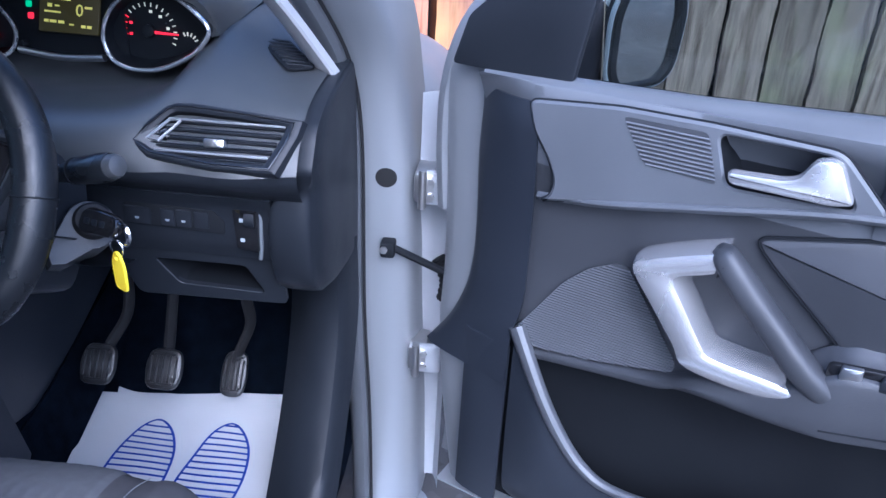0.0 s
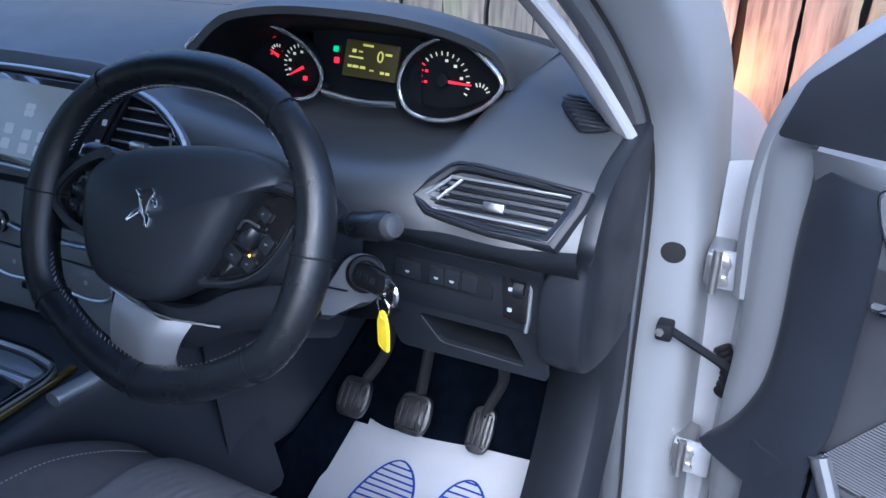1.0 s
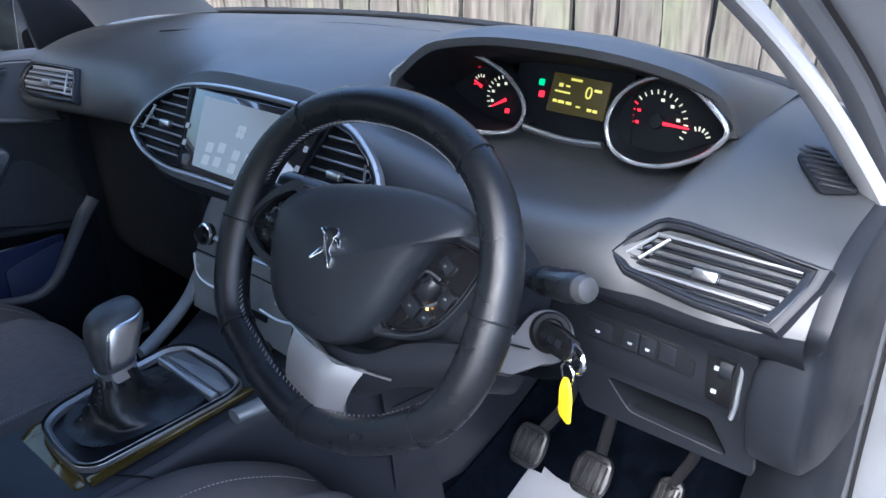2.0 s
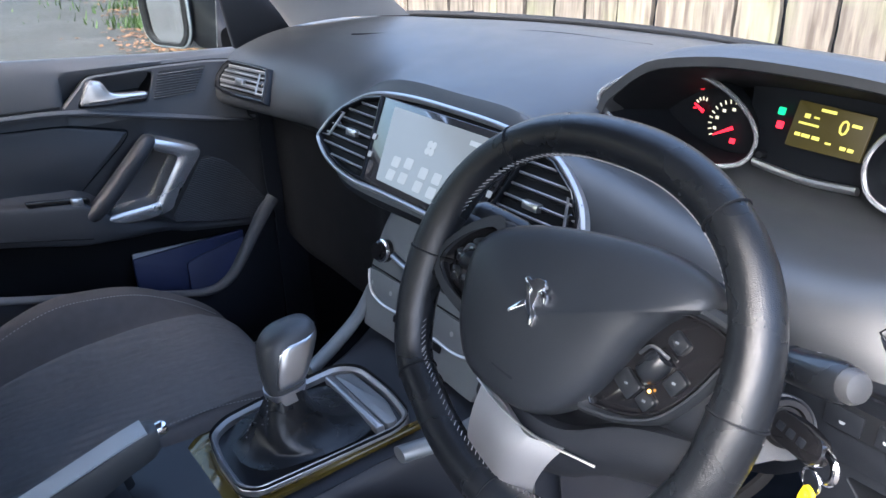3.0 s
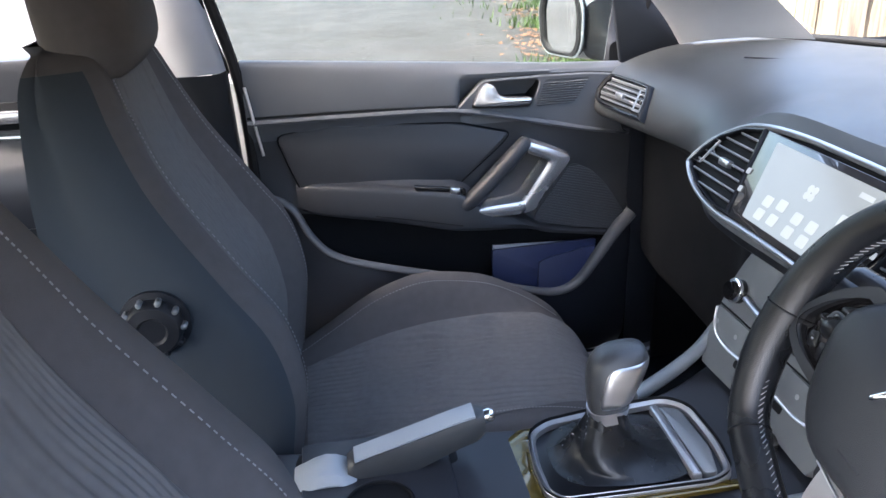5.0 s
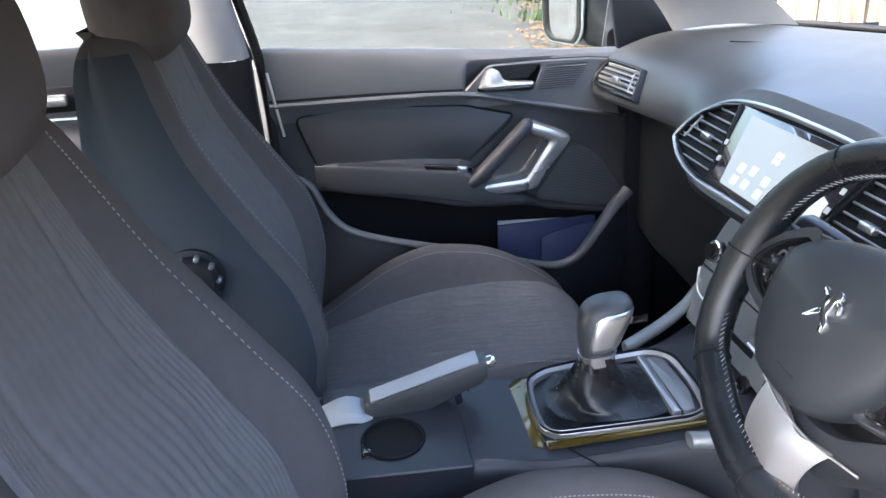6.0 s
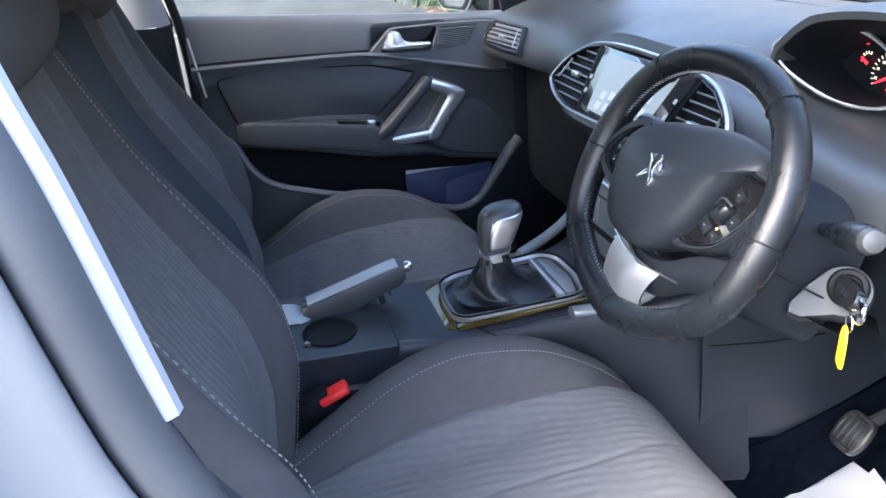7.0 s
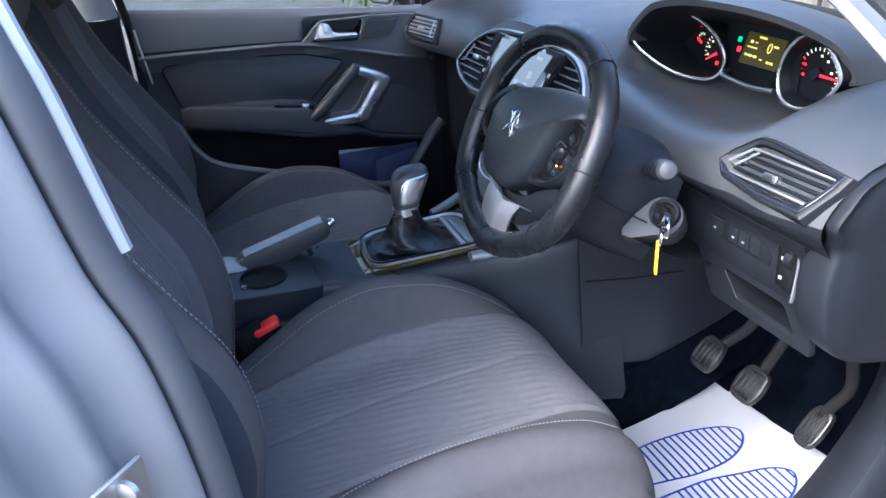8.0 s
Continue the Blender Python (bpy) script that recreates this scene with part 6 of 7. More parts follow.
# ---- doors ----
def front_door(name, label, s, m):
    """Built as if shut, its hinge at the origin. s: 1 for the driver's side, -1 for the other."""
    d = thing(name, label, "car door", "front car doors", at=m)

    def P(y, z, x):
        return (s * (x - 0.78), y - 0.50, z - 0.5)

    def plane_at(x):
        return axes((s * (x - 0.78), 0, 0), (0, -s, 0), (0, 0, 1))

    def flat(pts):
        q = [(-s * (y - 0.5), z - 0.5) for y, z in pts]
        a = sum(x0 * y1 - x1 * y0 for (x0, y0), (x1, y1) in zip(q, q[1:] + q[:1]))
        return q if a > 0 else q[::-1]

    def belt(y):
        return 0.934 - 0.075 * (y - 0.1) if y < 0.1 else 0.934 - 0.04 * (y - 0.1)

    # upper panel: from the belt down to the armrest line
    rows = []
    for y in (0.338, 0.30, 0.272, 0.25, 0.2, 0.15, 0.085, 0.06, -0.085, -0.105, -0.15, -0.3, -0.42, -0.505):
        zt = belt(y)
        cut = 0.034 if -0.09 < y < 0.07 else 0.0
        dive = 0.03 if y > 0.31 else 0.022 if y > 0.29 else 0.010 if y > 0.26 else 0.0
        low = 0.600 - 0.10 * (y - 0.237) if y > -0.02 else 0.62 - 0.12 * y
        rows.append([P(y, zt - 0.034, 0.80), P(y, zt - 0.012, 0.765), P(y, zt - 0.006, 0.74), P(y, zt - 0.016, 0.724), P(y, 0.915, 0.714 + dive * 0.2), P(y, 0.865, 0.709 + cut + dive * 1.3), P(y, 0.842, 0.713 + cut * 0.15 + dive * 1.5), P(y, 0.78, 0.722 + dive * 1.5), P(y, 0.72, 0.724 + dive * 1.5), P(y, low, 0.722 + dive * 1.5)])
    g = patch(rows, 4, 3)
    for nm, cols, mt in (("upper_panel", g[:, :20], DOORTRIM), ("middle_panel", g[:, 19:], LEATHERETTE)):
        bm = bmesh.new()
        grid_mesh(bm, cols)
        bmesh.ops.recalc_face_normals(bm, faces=bm.faces)
        part(nm, bm, mt, d)
    # rolled trim line under the upper panel
    part("trim_roll", tube([P(*p) for p in catmull([(-0.503, 0.862, 0.708), (-0.3, 0.862, 0.704), (-0.11, 0.857, 0.702), (0.05, 0.825, 0.703), (0.16, 0.800, 0.706), (0.245, 0.785, 0.716)], 5)], 0.0045, 8, squash=(1, 1.3)), DOORTRIM, d)
    part("trim_gap", tube([P(*p) for p in catmull([(-0.503, 0.872, 0.7085), (-0.3, 0.871, 0.7065), (-0.11, 0.866, 0.7045)], 5)], 0.0022, 6), UNDER, d)
    # handle plate with its recess
    plate = flat(rounded([(-0.112, 0.858), (-0.058, 0.912), (0.06, 0.914), (0.16, 0.912), (0.266, 0.900), (0.256, 0.866), (0.235, 0.837), (0.2235, 0.8115), (0.228, 0.792), (0.240, 0.783), (0.139, 0.806), (0.0, 0.838)], 0.012))
    rec = flat(rounded([(-0.082, 0.859), (-0.052, 0.906), (0.056, 0.905), (0.038, 0.853)], 0.010))
    hp = part("handle_plate", holed(plate, [rec], 0.010, plane_at(0.714), 0.003), DOORTRIM, d)
    bm = bmesh.new()
    c = np.mean(rec, 0)
    grid_mesh(bm, [[(*(c + (np.array(p) - c) * k), z) for p in rec] for k, z in ((1.0, 0.008), (0.96, -0.018), (0.85, -0.028), (0.02, -0.030))], True)
    bmesh.ops.recalc_face_normals(bm, faces=bm.faces)
    bmesh.ops.reverse_faces(bm, faces=bm.faces)
    part("recess", moved(bm, plane_at(0.714)), UNDER, hp)
    part("release_handle", slab(flat(rounded([(0.040, 0.873), (0.036, 0.860), (-0.06, 0.861), (-0.079, 0.866), (-0.060, 0.903), (-0.050, 0.906), (-0.036, 0.902), (-0.026, 0.882), (-0.012, 0.877)], 0.006)), 0.013, 0.005, plane_at(0.706)), HANDLE, hp, "satin silver release handle")
    edge_line = [tuple(p) for p in rounded([(-0.112, 0.858), (-0.058, 0.912), (0.06, 0.914), (0.16, 0.912), (0.266, 0.900), (0.256, 0.866), (0.235, 0.837), (0.2235, 0.8115), (0.228, 0.792), (0.240, 0.783), (0.139, 0.806), (0.0, 0.838)], 0.012)]
    part("plate_gap", tube([P(y, z, 0.709) for y, z in edge_line], 0.0020, 6, close=True), UNDER, hp)
    tw = rounded([(0.066, 0.905), (0.155, 0.904), (0.125, 0.857), (0.048, 0.853)], 0.006)
    part("tweeter_grille", slab(flat(tw), 0.001, 0, plane_at(0.7045)), LEATHERETTE, hp)
    part("tweeter_ribs", louvres(flat(tw), 0.0045, 0.002, plane_at(0.7038)), DOORTRIM, hp)
    # padded insert and armrest
    ins = [(-0.458, 0.834), (-0.35, 0.846), (-0.11, 0.832), (0.0, 0.803), (-0.02, 0.78), (-0.115, 0.70), (-0.13, 0.655), (-0.41, 0.70), (-0.43, 0.745)]
    part("padded_insert", slab(flat(rounded(ins, 0.02)), 0.012, 0.008, plane_at(0.722)), LEATHERETTE, d, "padded black insert")
    part("insert_groove", tube([P(y, z, 0.7155) for y, z in rounded(ins, 0.02)], 0.0022, 6, close=True), UNDER, d)
    rows = []
    for y, zt, zb, x in ((-0.43, 0.735, 0.680, 0.714), (-0.38, 0.735, 0.670, 0.695), (-0.25, 0.722, 0.648, 0.682), (-0.15, 0.708, 0.626, 0.674), (-0.11, 0.700, 0.619, 0.672), (-0.05, 0.655, 0.612, 0.676), (0.02, 0.630, 0.603, 0.69), (0.06, 0.604, 0.590, 0.702), (0.12, 0.590, 0.574, 0.710), (0.24, 0.569, 0.553, 0.717)):
        rows.append([P(y, zt + 0.012, 0.724), P(y, zt, x + 0.022), P(y, zt - 0.004, x + 0.006), P(y, zt - 0.014, x), P(y, zb + 0.010, x - 0.002), P(y, zb, x + 0.006), P(y, zb - 0.004, x + 0.03), P(y, zb - 0.002, 0.74)])
    part("armrest", loft(rows, 4, 3), LEATHERETTE, d)
    part("armrest_joint", tube([P(*p) for p in catmull([(-0.42, 0.684, 0.706), (-0.25, 0.660, 0.6795), (-0.11, 0.632, 0.6695)], 5)], 0.0013, 5), UNDER, d)
    sw = flat(rounded([(-0.205, 0.722), (-0.10, 0.707), (-0.10, 0.688), (-0.195, 0.700)], 0.007))
    swp = part("window_switch_panel", slab([(x, y) for x, y in sw], 0.006, 0.002, plane_at(0.686)), GLOSS, d, "glossy window switch panel")
    for k, y in enumerate((-0.122, -0.158)):
        if s < 0 and k:
            continue
        part("window_switch", slab(flat(rounded([(y + 0.010, 0.710), (y - 0.010, 0.713), (y - 0.010, 0.697), (y + 0.010, 0.694)], 0.003)), 0.006, 0.002, plane_at(0.680)), SATIN if k == 0 else HARD, swp)
    # pull: metal on three sides, padded bar on the fourth
    outer = catmull([(0.020, 0.794), (0.060, 0.779), (0.097, 0.7625), (0.1115, 0.748), (0.085, 0.712), (0.053, 0.671), (0.033, 0.646), (-0.04, 0.641), (-0.100, 0.650)], 5)
    inner = catmull([(0.026, 0.767), (0.042, 0.760), (0.058, 0.7535), (0.062, 0.744), (0.045, 0.718), (0.019, 0.679), (0.006, 0.670), (-0.045, 0.667), (-0.080, 0.664)], 5)
    ring = []
    for o, i in zip(outer, inner):
        mix = [o + (i - o) * k for k in (0, 0, 0.12, 0.5, 0.86, 1, 1.04)]
        ring.append([P(q[0], q[1], x) for q, x in zip(mix, (0.722, 0.683, 0.676, 0.673, 0.675, 0.683, 0.722))])
    part("pull_frame", loft(ring, 1, 2), HANDLE, d, "satin metal door pull")
    part("pull_joint", tube([P(*p) for p in ((0.014, 0.797, 0.676), (0.017, 0.782, 0.668), (0.022, 0.766, 0.676))], 0.0012, 5), UNDER, d)
    rows = []
    for y, z, w, e in ((0.030, 0.793, 0.006, 0.0), (0.020, 0.788, 0.013, 0.6), (-0.005, 0.764, 0.0145, 1.0), (-0.045, 0.724, 0.0150, 1.0), (-0.080, 0.690, 0.0150, 1.0), (-0.106, 0.668, 0.013, 0.6), (-0.116, 0.660, 0.006, 0.0)):
        dy, dz = -0.69 * w, 0.722 * w
        rows.append([P(y + dy * math.copysign(abs(math.cos(a)) ** 0.7, math.cos(a)), z + dz * math.copysign(abs(math.cos(a)) ** 0.7, math.cos(a)), 0.690 - 0.010 * e - (0.010 + 0.008 * e) * math.copysign(abs(math.sin(a)) ** 0.8, math.sin(a))) for a in np.linspace(0, 6.2832, 16, endpoint=False)])
    part("pull_bar", loft(rows, 4, 2), LEATHERETTE, d, "padded black pull bar")
    # loudspeaker
    sp = rounded([(0.262, 0.584), (0.200, 0.680), (0.170, 0.709), (0.137, 0.7255), (0.124, 0.7235), (0.050, 0.620), (0.052, 0.606), (0.147, 0.584), (0.240, 0.571)], 0.010)
    part("speaker_panel", slab(flat(sp), 0.003, 0.001, plane_at(0.7215)), LEATHERETTE, d)
    part("speaker_ribs", louvres(flat(sp), 0.0036, 0.0020, plane_at(0.7188)), DOORTRIM, d, "fine ribbed loudspeaker grille")
    # pocket: recessed back, and the outer wall with its rolled rim
    rows = []
    for y, zt in ((0.335, 0.58), (0.24, 0.575), (0.1, 0.60), (-0.1, 0.64), (-0.3, 0.66), (-0.505, 0.69)):
        rows.append([P(y, zt, 0.742), P(y, zt - 0.06, 0.752), P(y, 0.45, 0.755), P(y, 0.30, 0.750), P(y, 0.265, 0.755)])
    # pocket back coloured near-black, so the colour holds the recess's shade
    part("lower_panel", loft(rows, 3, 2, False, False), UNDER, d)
    rim = [(-0.505, 0.72, 0.722), (-0.445, 0.69, 0.715), (-0.41, 0.625, 0.706), (-0.365, 0.582, 0.698), (-0.27, 0.551, 0.688), (-0.108, 0.510, 0.682), (0.02, 0.470, 0.682), (0.09, 0.455, 0.684), (0.14, 0.472, 0.690), (0.185, 0.525, 0.698), (0.225, 0.573, 0.708), (0.262, 0.606, 0.722)]
    if s > 0:
        rim = [(-0.505, 0.70, 0.722), (-0.445, 0.67, 0.715), (-0.41, 0.605, 0.706), (-0.365, 0.562, 0.700), (-0.27, 0.525, 0.694), (-0.108, 0.475, 0.692), (0.02, 0.428, 0.694), (0.084, 0.414, 0.698), (0.124, 0.422, 0.700), (0.162, 0.454, 0.701), (0.205, 0.514, 0.704), (0.256, 0.594, 0.720)]
    part("pocket_rim", tube([P(*p) for p in catmull(rim, 5)], [0.0055 + 0.006 * max(0.0, (k - 30) / 25) for k in range(56)], 10, squash=(1.0, 1.4)), DOORTRIM, d, "rolled plastic pocket rim")
    wall = [rim, [(y, z - 0.06 if z < 0.6 else z - 0.14, x - 0.004) for y, z, x in rim], [(y, 0.33, x + 0.004) for y, z, x in rim], [(y, 0.275, x + 0.03) for y, z, x in rim]]
    part("pocket_wall", thick([[P(*p) for p in r] for r in wall], 4, 3, 0.003), CONSOLE, d)
    part("lower_front", thick([[P(y, z, x) for y, x in ((0.262, 0.716), (0.30, 0.720), (0.334, 0.728), (0.338, 0.75))] for z in (0.56, 0.47, 0.38, 0.275)], 3, 2, 0.003), CONSOLE, d)
    part("front_closing", thick([[P(y, z, x) for y, x in ((0.252 if z > 0.6 else 0.262, x0), (0.292, x0 + 0.006), (0.34 + dy, 0.742), (0.352 + dy, 0.77))] for z, dy, x0 in ((0.897, 0.0, 0.7085), (0.865, 0.0, 0.7070), (0.80, 0.0, 0.716), (0.70, -0.004, 0.721), (0.63, 0.0, 0.719), (0.575, 0.016, 0.715), (0.535, 0.036, 0.712), (0.500, 0.060, 0.712))], 4, 3, 0.003), CONSOLE, d)
    # shell: painted edge, outer skin, rubber seal
    part("edge", loft([[P(y0, z, 0.745), P(y0 + 0.012, z, 0.752), P(y0 + 0.062, z, 0.768), P(y0 + 0.078, z, 0.80), P(y0 + 0.09, z, 0.855)] for z, y0 in ((0.24, 0.30), (0.40, 0.325), (0.52, 0.335), (0.64, 0.332), (0.80, 0.338), (0.90, 0.342), (0.95, 0.325))], 4, 3, False, False), PAINT, d, "silver painted door edge")
    part("outer_skin", thick([[P(y, z, x) for y in (0.43, 0.2, -0.1, -0.4, -0.56)] for z, x in ((0.2, 0.855), (0.4, 0.885), (0.6, 0.89), (0.78, 0.885), (0.86, 0.872), (0.885, 0.850))], 3, 3, 0.003), PAINT, d, "silver painted outer skin")
    part("rear_edge", thick([[P(-0.505, z, 0.725), P(-0.53, z, 0.76), P(-0.56, z, 0.80), P(-0.56, z, x)] for z, x in ((0.24, 0.86), (0.5, 0.885), (0.75, 0.885), (0.93, 0.85))], 3, 2, 0.003), PAINT, d)
    part("bottom_edge", thick([[P(y, 0.235, x) for x in (0.75, 0.80, 0.86)] for y in (0.38, 0.0, -0.53)], 2, 2, 0.003), PAINT, d)
    part("belt_seal", tube([P(y, belt(y) - 0.022, 0.788) for y in (0.22, 0.1, -0.1, -0.3, -0.53)], 0.006, 8, squash=(1, 1.2)), RUBBER, d)
    # window frame, glass and the triangle before it
    top = [(0.41, 0.70, 0.79), (0.418, 0.80, 0.79), (0.41, 0.89, 0.785), (0.375, 0.965, 0.775), (0.30, 1.035, 0.755), (0.18, 1.115, 0.725), (0.02, 1.20, 0.69), (-0.15, 1.265, 0.66), (-0.33, 1.295, 0.645), (-0.50, 1.285, 0.645), (-0.57, 1.18, 0.69), (-0.565, 1.05, 0.735), (-0.545, 0.95, 0.775)]
    part("window_frame", tube([P(*p) for p in catmull(top, 4)], 0.019, 8, squash=(1.0, 0.75)), PAINT, d, "silver window frame")
    part("frame_seal", tube([P(y - 0.022 if k < 9 else y + 0.01, z - (0.012 if k < 9 else 0.0), x - 0.012) for k, (y, z, x) in enumerate(catmull(top[2:], 4))], 0.010, 8), RUBBER, d, "black rubber window seal")
    tri = [(0.385, 0.915), (0.228, 0.915), (0.205, 1.055), (0.215, 1.095), (0.30, 1.035), (0.365, 0.975)]
    part("corner_triangle", slab(flat(rounded(tri, 0.008)), 0.008, 0.003, plane_at(0.742) @ pose(0, 0, 0, 0, 0, 0)), HARD, d, "dark plastic corner triangle")
    g = part("window_pane", thick([[P(y, belt(y) - 0.05, 0.79), P(y, belt(y) * 0.5 + 0.5 * zt, 0.785 - 0.4 * (zt - belt(y)) * 0.5), P(y, zt, 0.785 - 0.4 * (zt - belt(y)))] for y, zt in ((0.21, 1.07), (0.05, 1.16), (-0.15, 1.245), (-0.35, 1.28), (-0.53, 1.25))], 2, 2, 0.004), TINT, d, "green-tinted side window")
    g.visible_shadow = False
    # outside mirror
    shy, shz = (0.045, -0.035) if s > 0 else (0.0, 0.0)

    def shell(rows):
        out = []
        for x, y0, y1, z0, z1 in rows:
            cy, cz, a, b = (y0 + y1) / 2, (z0 + z1) / 2, (y1 - y0) / 2, (z1 - z0) / 2
            x = 0.868 + (x - 0.868) * (1.3 if s > 0 and x > 0.868 else 1.0)
            out.append([P(cy + shy - a * math.copysign(abs(math.cos(t)) ** 0.6, math.cos(t)), cz + shz + b * math.copysign(abs(math.sin(t)) ** 0.6, math.sin(t)), x) for t in np.linspace(0, 6.2832, 18, endpoint=False)])
        return loft(out, 4, 2)

    mr = part("door_mirror", shell(((0.868, 0.205, 0.325, 0.905, 1.01), (0.90, 0.19, 0.33, 0.898, 1.045), (0.95, 0.175, 0.325, 0.894, 1.062), (1.0, 0.165, 0.305, 0.898, 1.062), (1.035, 0.16, 0.27, 0.915, 1.045), (1.046, 0.18, 0.25, 0.94, 1.02))), PAINT, d, "silver door mirror")
    part("mirror_arm", shell(((0.79, 0.225, 0.29, 0.905, 0.955), (0.83, 0.222, 0.30, 0.900, 0.97), (0.862, 0.204, 0.326, 0.902, 1.008), (0.880, 0.196, 0.329, 0.899, 1.03))), UNDER, mr, "black mirror arm")
    face = Vector((-s * 0.30, -0.95, 0.05)).normalized()
    MMX = axes(P(0.172 + shy, 0.98 + shz, 0.945), Vector((0, 0, 1)).cross(face), (0, 0, 1))
    mo = [(s * x, y) for x, y in rounded([(-0.082, -0.045), (-0.060, -0.072), (0.045, -0.074), (0.072, -0.055), (0.082, 0.02), (0.06, 0.070), (-0.06, 0.070), (-0.084, 0.03)], 0.02)]
    if sum(x0 * y1 - x1 * y0 for (x0, y0), (x1, y1) in zip(mo, mo[1:] + mo[:1])) < 0:
        mo = mo[::-1]
    gl = [(x * 0.76, y * 0.88) for x, y in mo]
    part("mirror_rim", band(mo, gl, 0.016, 0.004, MMX @ Matrix.Translation((0, 0, -0.006))), RUBBER, mr, "black mirror surround")
    part("mirror_edge", tube([MMX @ Vector((x, y, 0.004)) for x, y in mo], 0.0035, 6, close=True), GREYGRIP, mr)
    part("mirror_glass", slab([(x * 1.01, y * 1.01) for x, y in gl], 0.003, 0, MMX), MIRROR, mr, "mirror glass")
    return d


front_door("passenger_door", "closed passenger door with black trim and metal pull", -1, pose(-0.78, 0.5, 0.5))
front_door("driver_door", "open driver's door with black trim and metal pull", 1, pose(0.781, 0.454, 0.528, 0, 0, 64.8))

wallet = thing("document_wallet", "navy leatherette document wallet standing in the door pocket", "wallet", at=pose(-0.71, 0.07, 0.45))
WLM = axes((-0.715, 0.07, 0.455), (0, 1, 0), (-0.18, 0, 1))
part("cover", slab(rounded([(-0.115, -0.02), (0.10, -0.02), (0.118, 0.098), (-0.112, 0.094)], 0.006), 0.010, 0.003, wallet.matrix_basis.inverted() @ WLM @ Matrix.Translation((0, 0, 0.004))), NAVY, wallet)
part("flap", slab(rounded([(-0.02, -0.018), (0.095, -0.018), (0.112, 0.085), (0.02, 0.070), (-0.015, 0.06)], 0.008), 0.006, 0.002, wallet.matrix_basis.inverted() @ WLM @ Matrix.Translation((0.002, 0, 0.0145))), NAVY, wallet)
part("pages", slab(rounded([(-0.108, 0.0), (0.10, 0.0), (0.116, 0.092), (-0.108, 0.103)], 0.003), 0.006, 0.001, wallet.matrix_basis.inverted() @ WLM @ Matrix.Translation((0, 0, -0.003))), PALE, wallet)

# ---- pillars ----
fp = thing("front_pillar", "silver painted front door pillar with hinges and check strap", "car pillar", at=pose(0.78, 0.5, 0.3))
FI = fp.matrix_basis.inverted()
JAMB = []
for z, x0, x1, y0 in ((0.10, 0.752, 0.838, 0.470), (0.30, 0.748, 0.832, 0.470), (0.50, 0.738, 0.822, 0.472), (0.64, 0.736, 0.817, 0.472), (0.76, 0.735, 0.808, 0.470), (0.85, 0.732, 0.798, 0.458), (0.92, 0.724, 0.792, 0.432), (0.985, 0.708, 0.782, 0.385), (1.06, 0.682, 0.762, 0.315), (1.16, 0.640, 0.725, 0.19), (1.26, 0.590, 0.68, 0.03), (1.33, 0.55, 0.64, -0.16)):
    JAMB.append([(x0 - 0.012, y0 + 0.02, z), (x0, y0 + 0.004, z), (x0 + 0.02, y0, z), (x1 - 0.025, y0 + 0.002, z), (x1 - 0.006, y0 + 0.014, z), (x1 + 0.004, y0 + 0.05, z), (x1 + 0.008, y0 + 0.12, z + 0.03)])
part("jamb", moved(loft(JAMB, 4, 3, False, False), FI), PAINT, fp)
part("door_seal", moved(tube(catmull([(r[0][0] - 0.004, r[0][1] - 0.022, r[0][2]) for r in JAMB], 4), 0.0145, 10, squash=(1, 1.2)), FI), SEAL, fp, "dark grey rubber door seal")
part("inner_seal_lip", moved(tube(catmull([(r[0][0] + 0.012, r[0][1] - 0.018, r[0][2]) for r in JAMB], 4), 0.004, 6), FI), RUBBER, fp)
part("hinge_recess", moved(loft([[(0.815, 0.515, z), (0.835, 0.53, z), (0.858, 0.535, z), (0.87, 0.50, z)] for z in (0.12, 0.4, 0.7, 0.86)], 3, 2, False, False), FI), PALE, fp, "dusty off-white hinge recess")
part("plug", moved(lathe([(0, 0), (0.0155, 0), (0.0165, 0.001), (0.015, 0.0035), (0, 0.004)], 28), FI @ pose(0.770, 0.4735, 0.742, 90, 0, 0)), RUBBER, fp, "round black rubber plug")
for z in (0.735, 0.435):
    hg = part("hinge", moved(box((0.030, 0.060, 0.046), 0.005, (0.828, 0.487, z)), FI), STEEL, fp, "zinc door hinge")
    part("hinge_leaf", moved(box((0.05, 0.012, 0.052), 0.004, (0.842, 0.465, z)), FI), PALE, hg)
    part("hinge_pin", moved(tube([(0.826, 0.455, z - 0.03), (0.826, 0.455, z + 0.03)], 0.006, 10), FI), STEEL, hg)
    for k in (-0.012, 0.012):
        part("bolt", moved(lathe([(0, 0), (0.006, 0), (0.006, 0.004), (0, 0.005)], 6), FI @ pose(0.838, 0.458, z + k, 90, 0, 0)), STEEL, hg)
ck = part("check_strap", moved(tube([(0.775, 0.470, 0.632), (0.80, 0.462, 0.626), (0.85, 0.44, 0.618), (0.90, 0.415, 0.61)], 0.006, 8), FI), UNDER, fp, "black door check strap")
part("strap_block", moved(box((0.022, 0.024, 0.026), 0.004, (0.777, 0.462, 0.632)), FI), UNDER, ck)
part("strap_bolt", moved(lathe([(0, 0), (0.006, 0), (0.006, 0.004), (0, 0.005)], 6), FI @ pose(0.772, 0.450, 0.634, 90, 0, 0)), STEEL, ck)
part("cable_boot", moved(tube(catmull([(0.848, 0.525, 0.590), (0.858, 0.520, 0.575), (0.866, 0.515, 0.55), (0.862, 0.518, 0.52)], 5), [0.011 + 0.0025 * (k % 2) for k in range(16)], 12), FI), RUBBER, fp, "ribbed rubber cable boot")
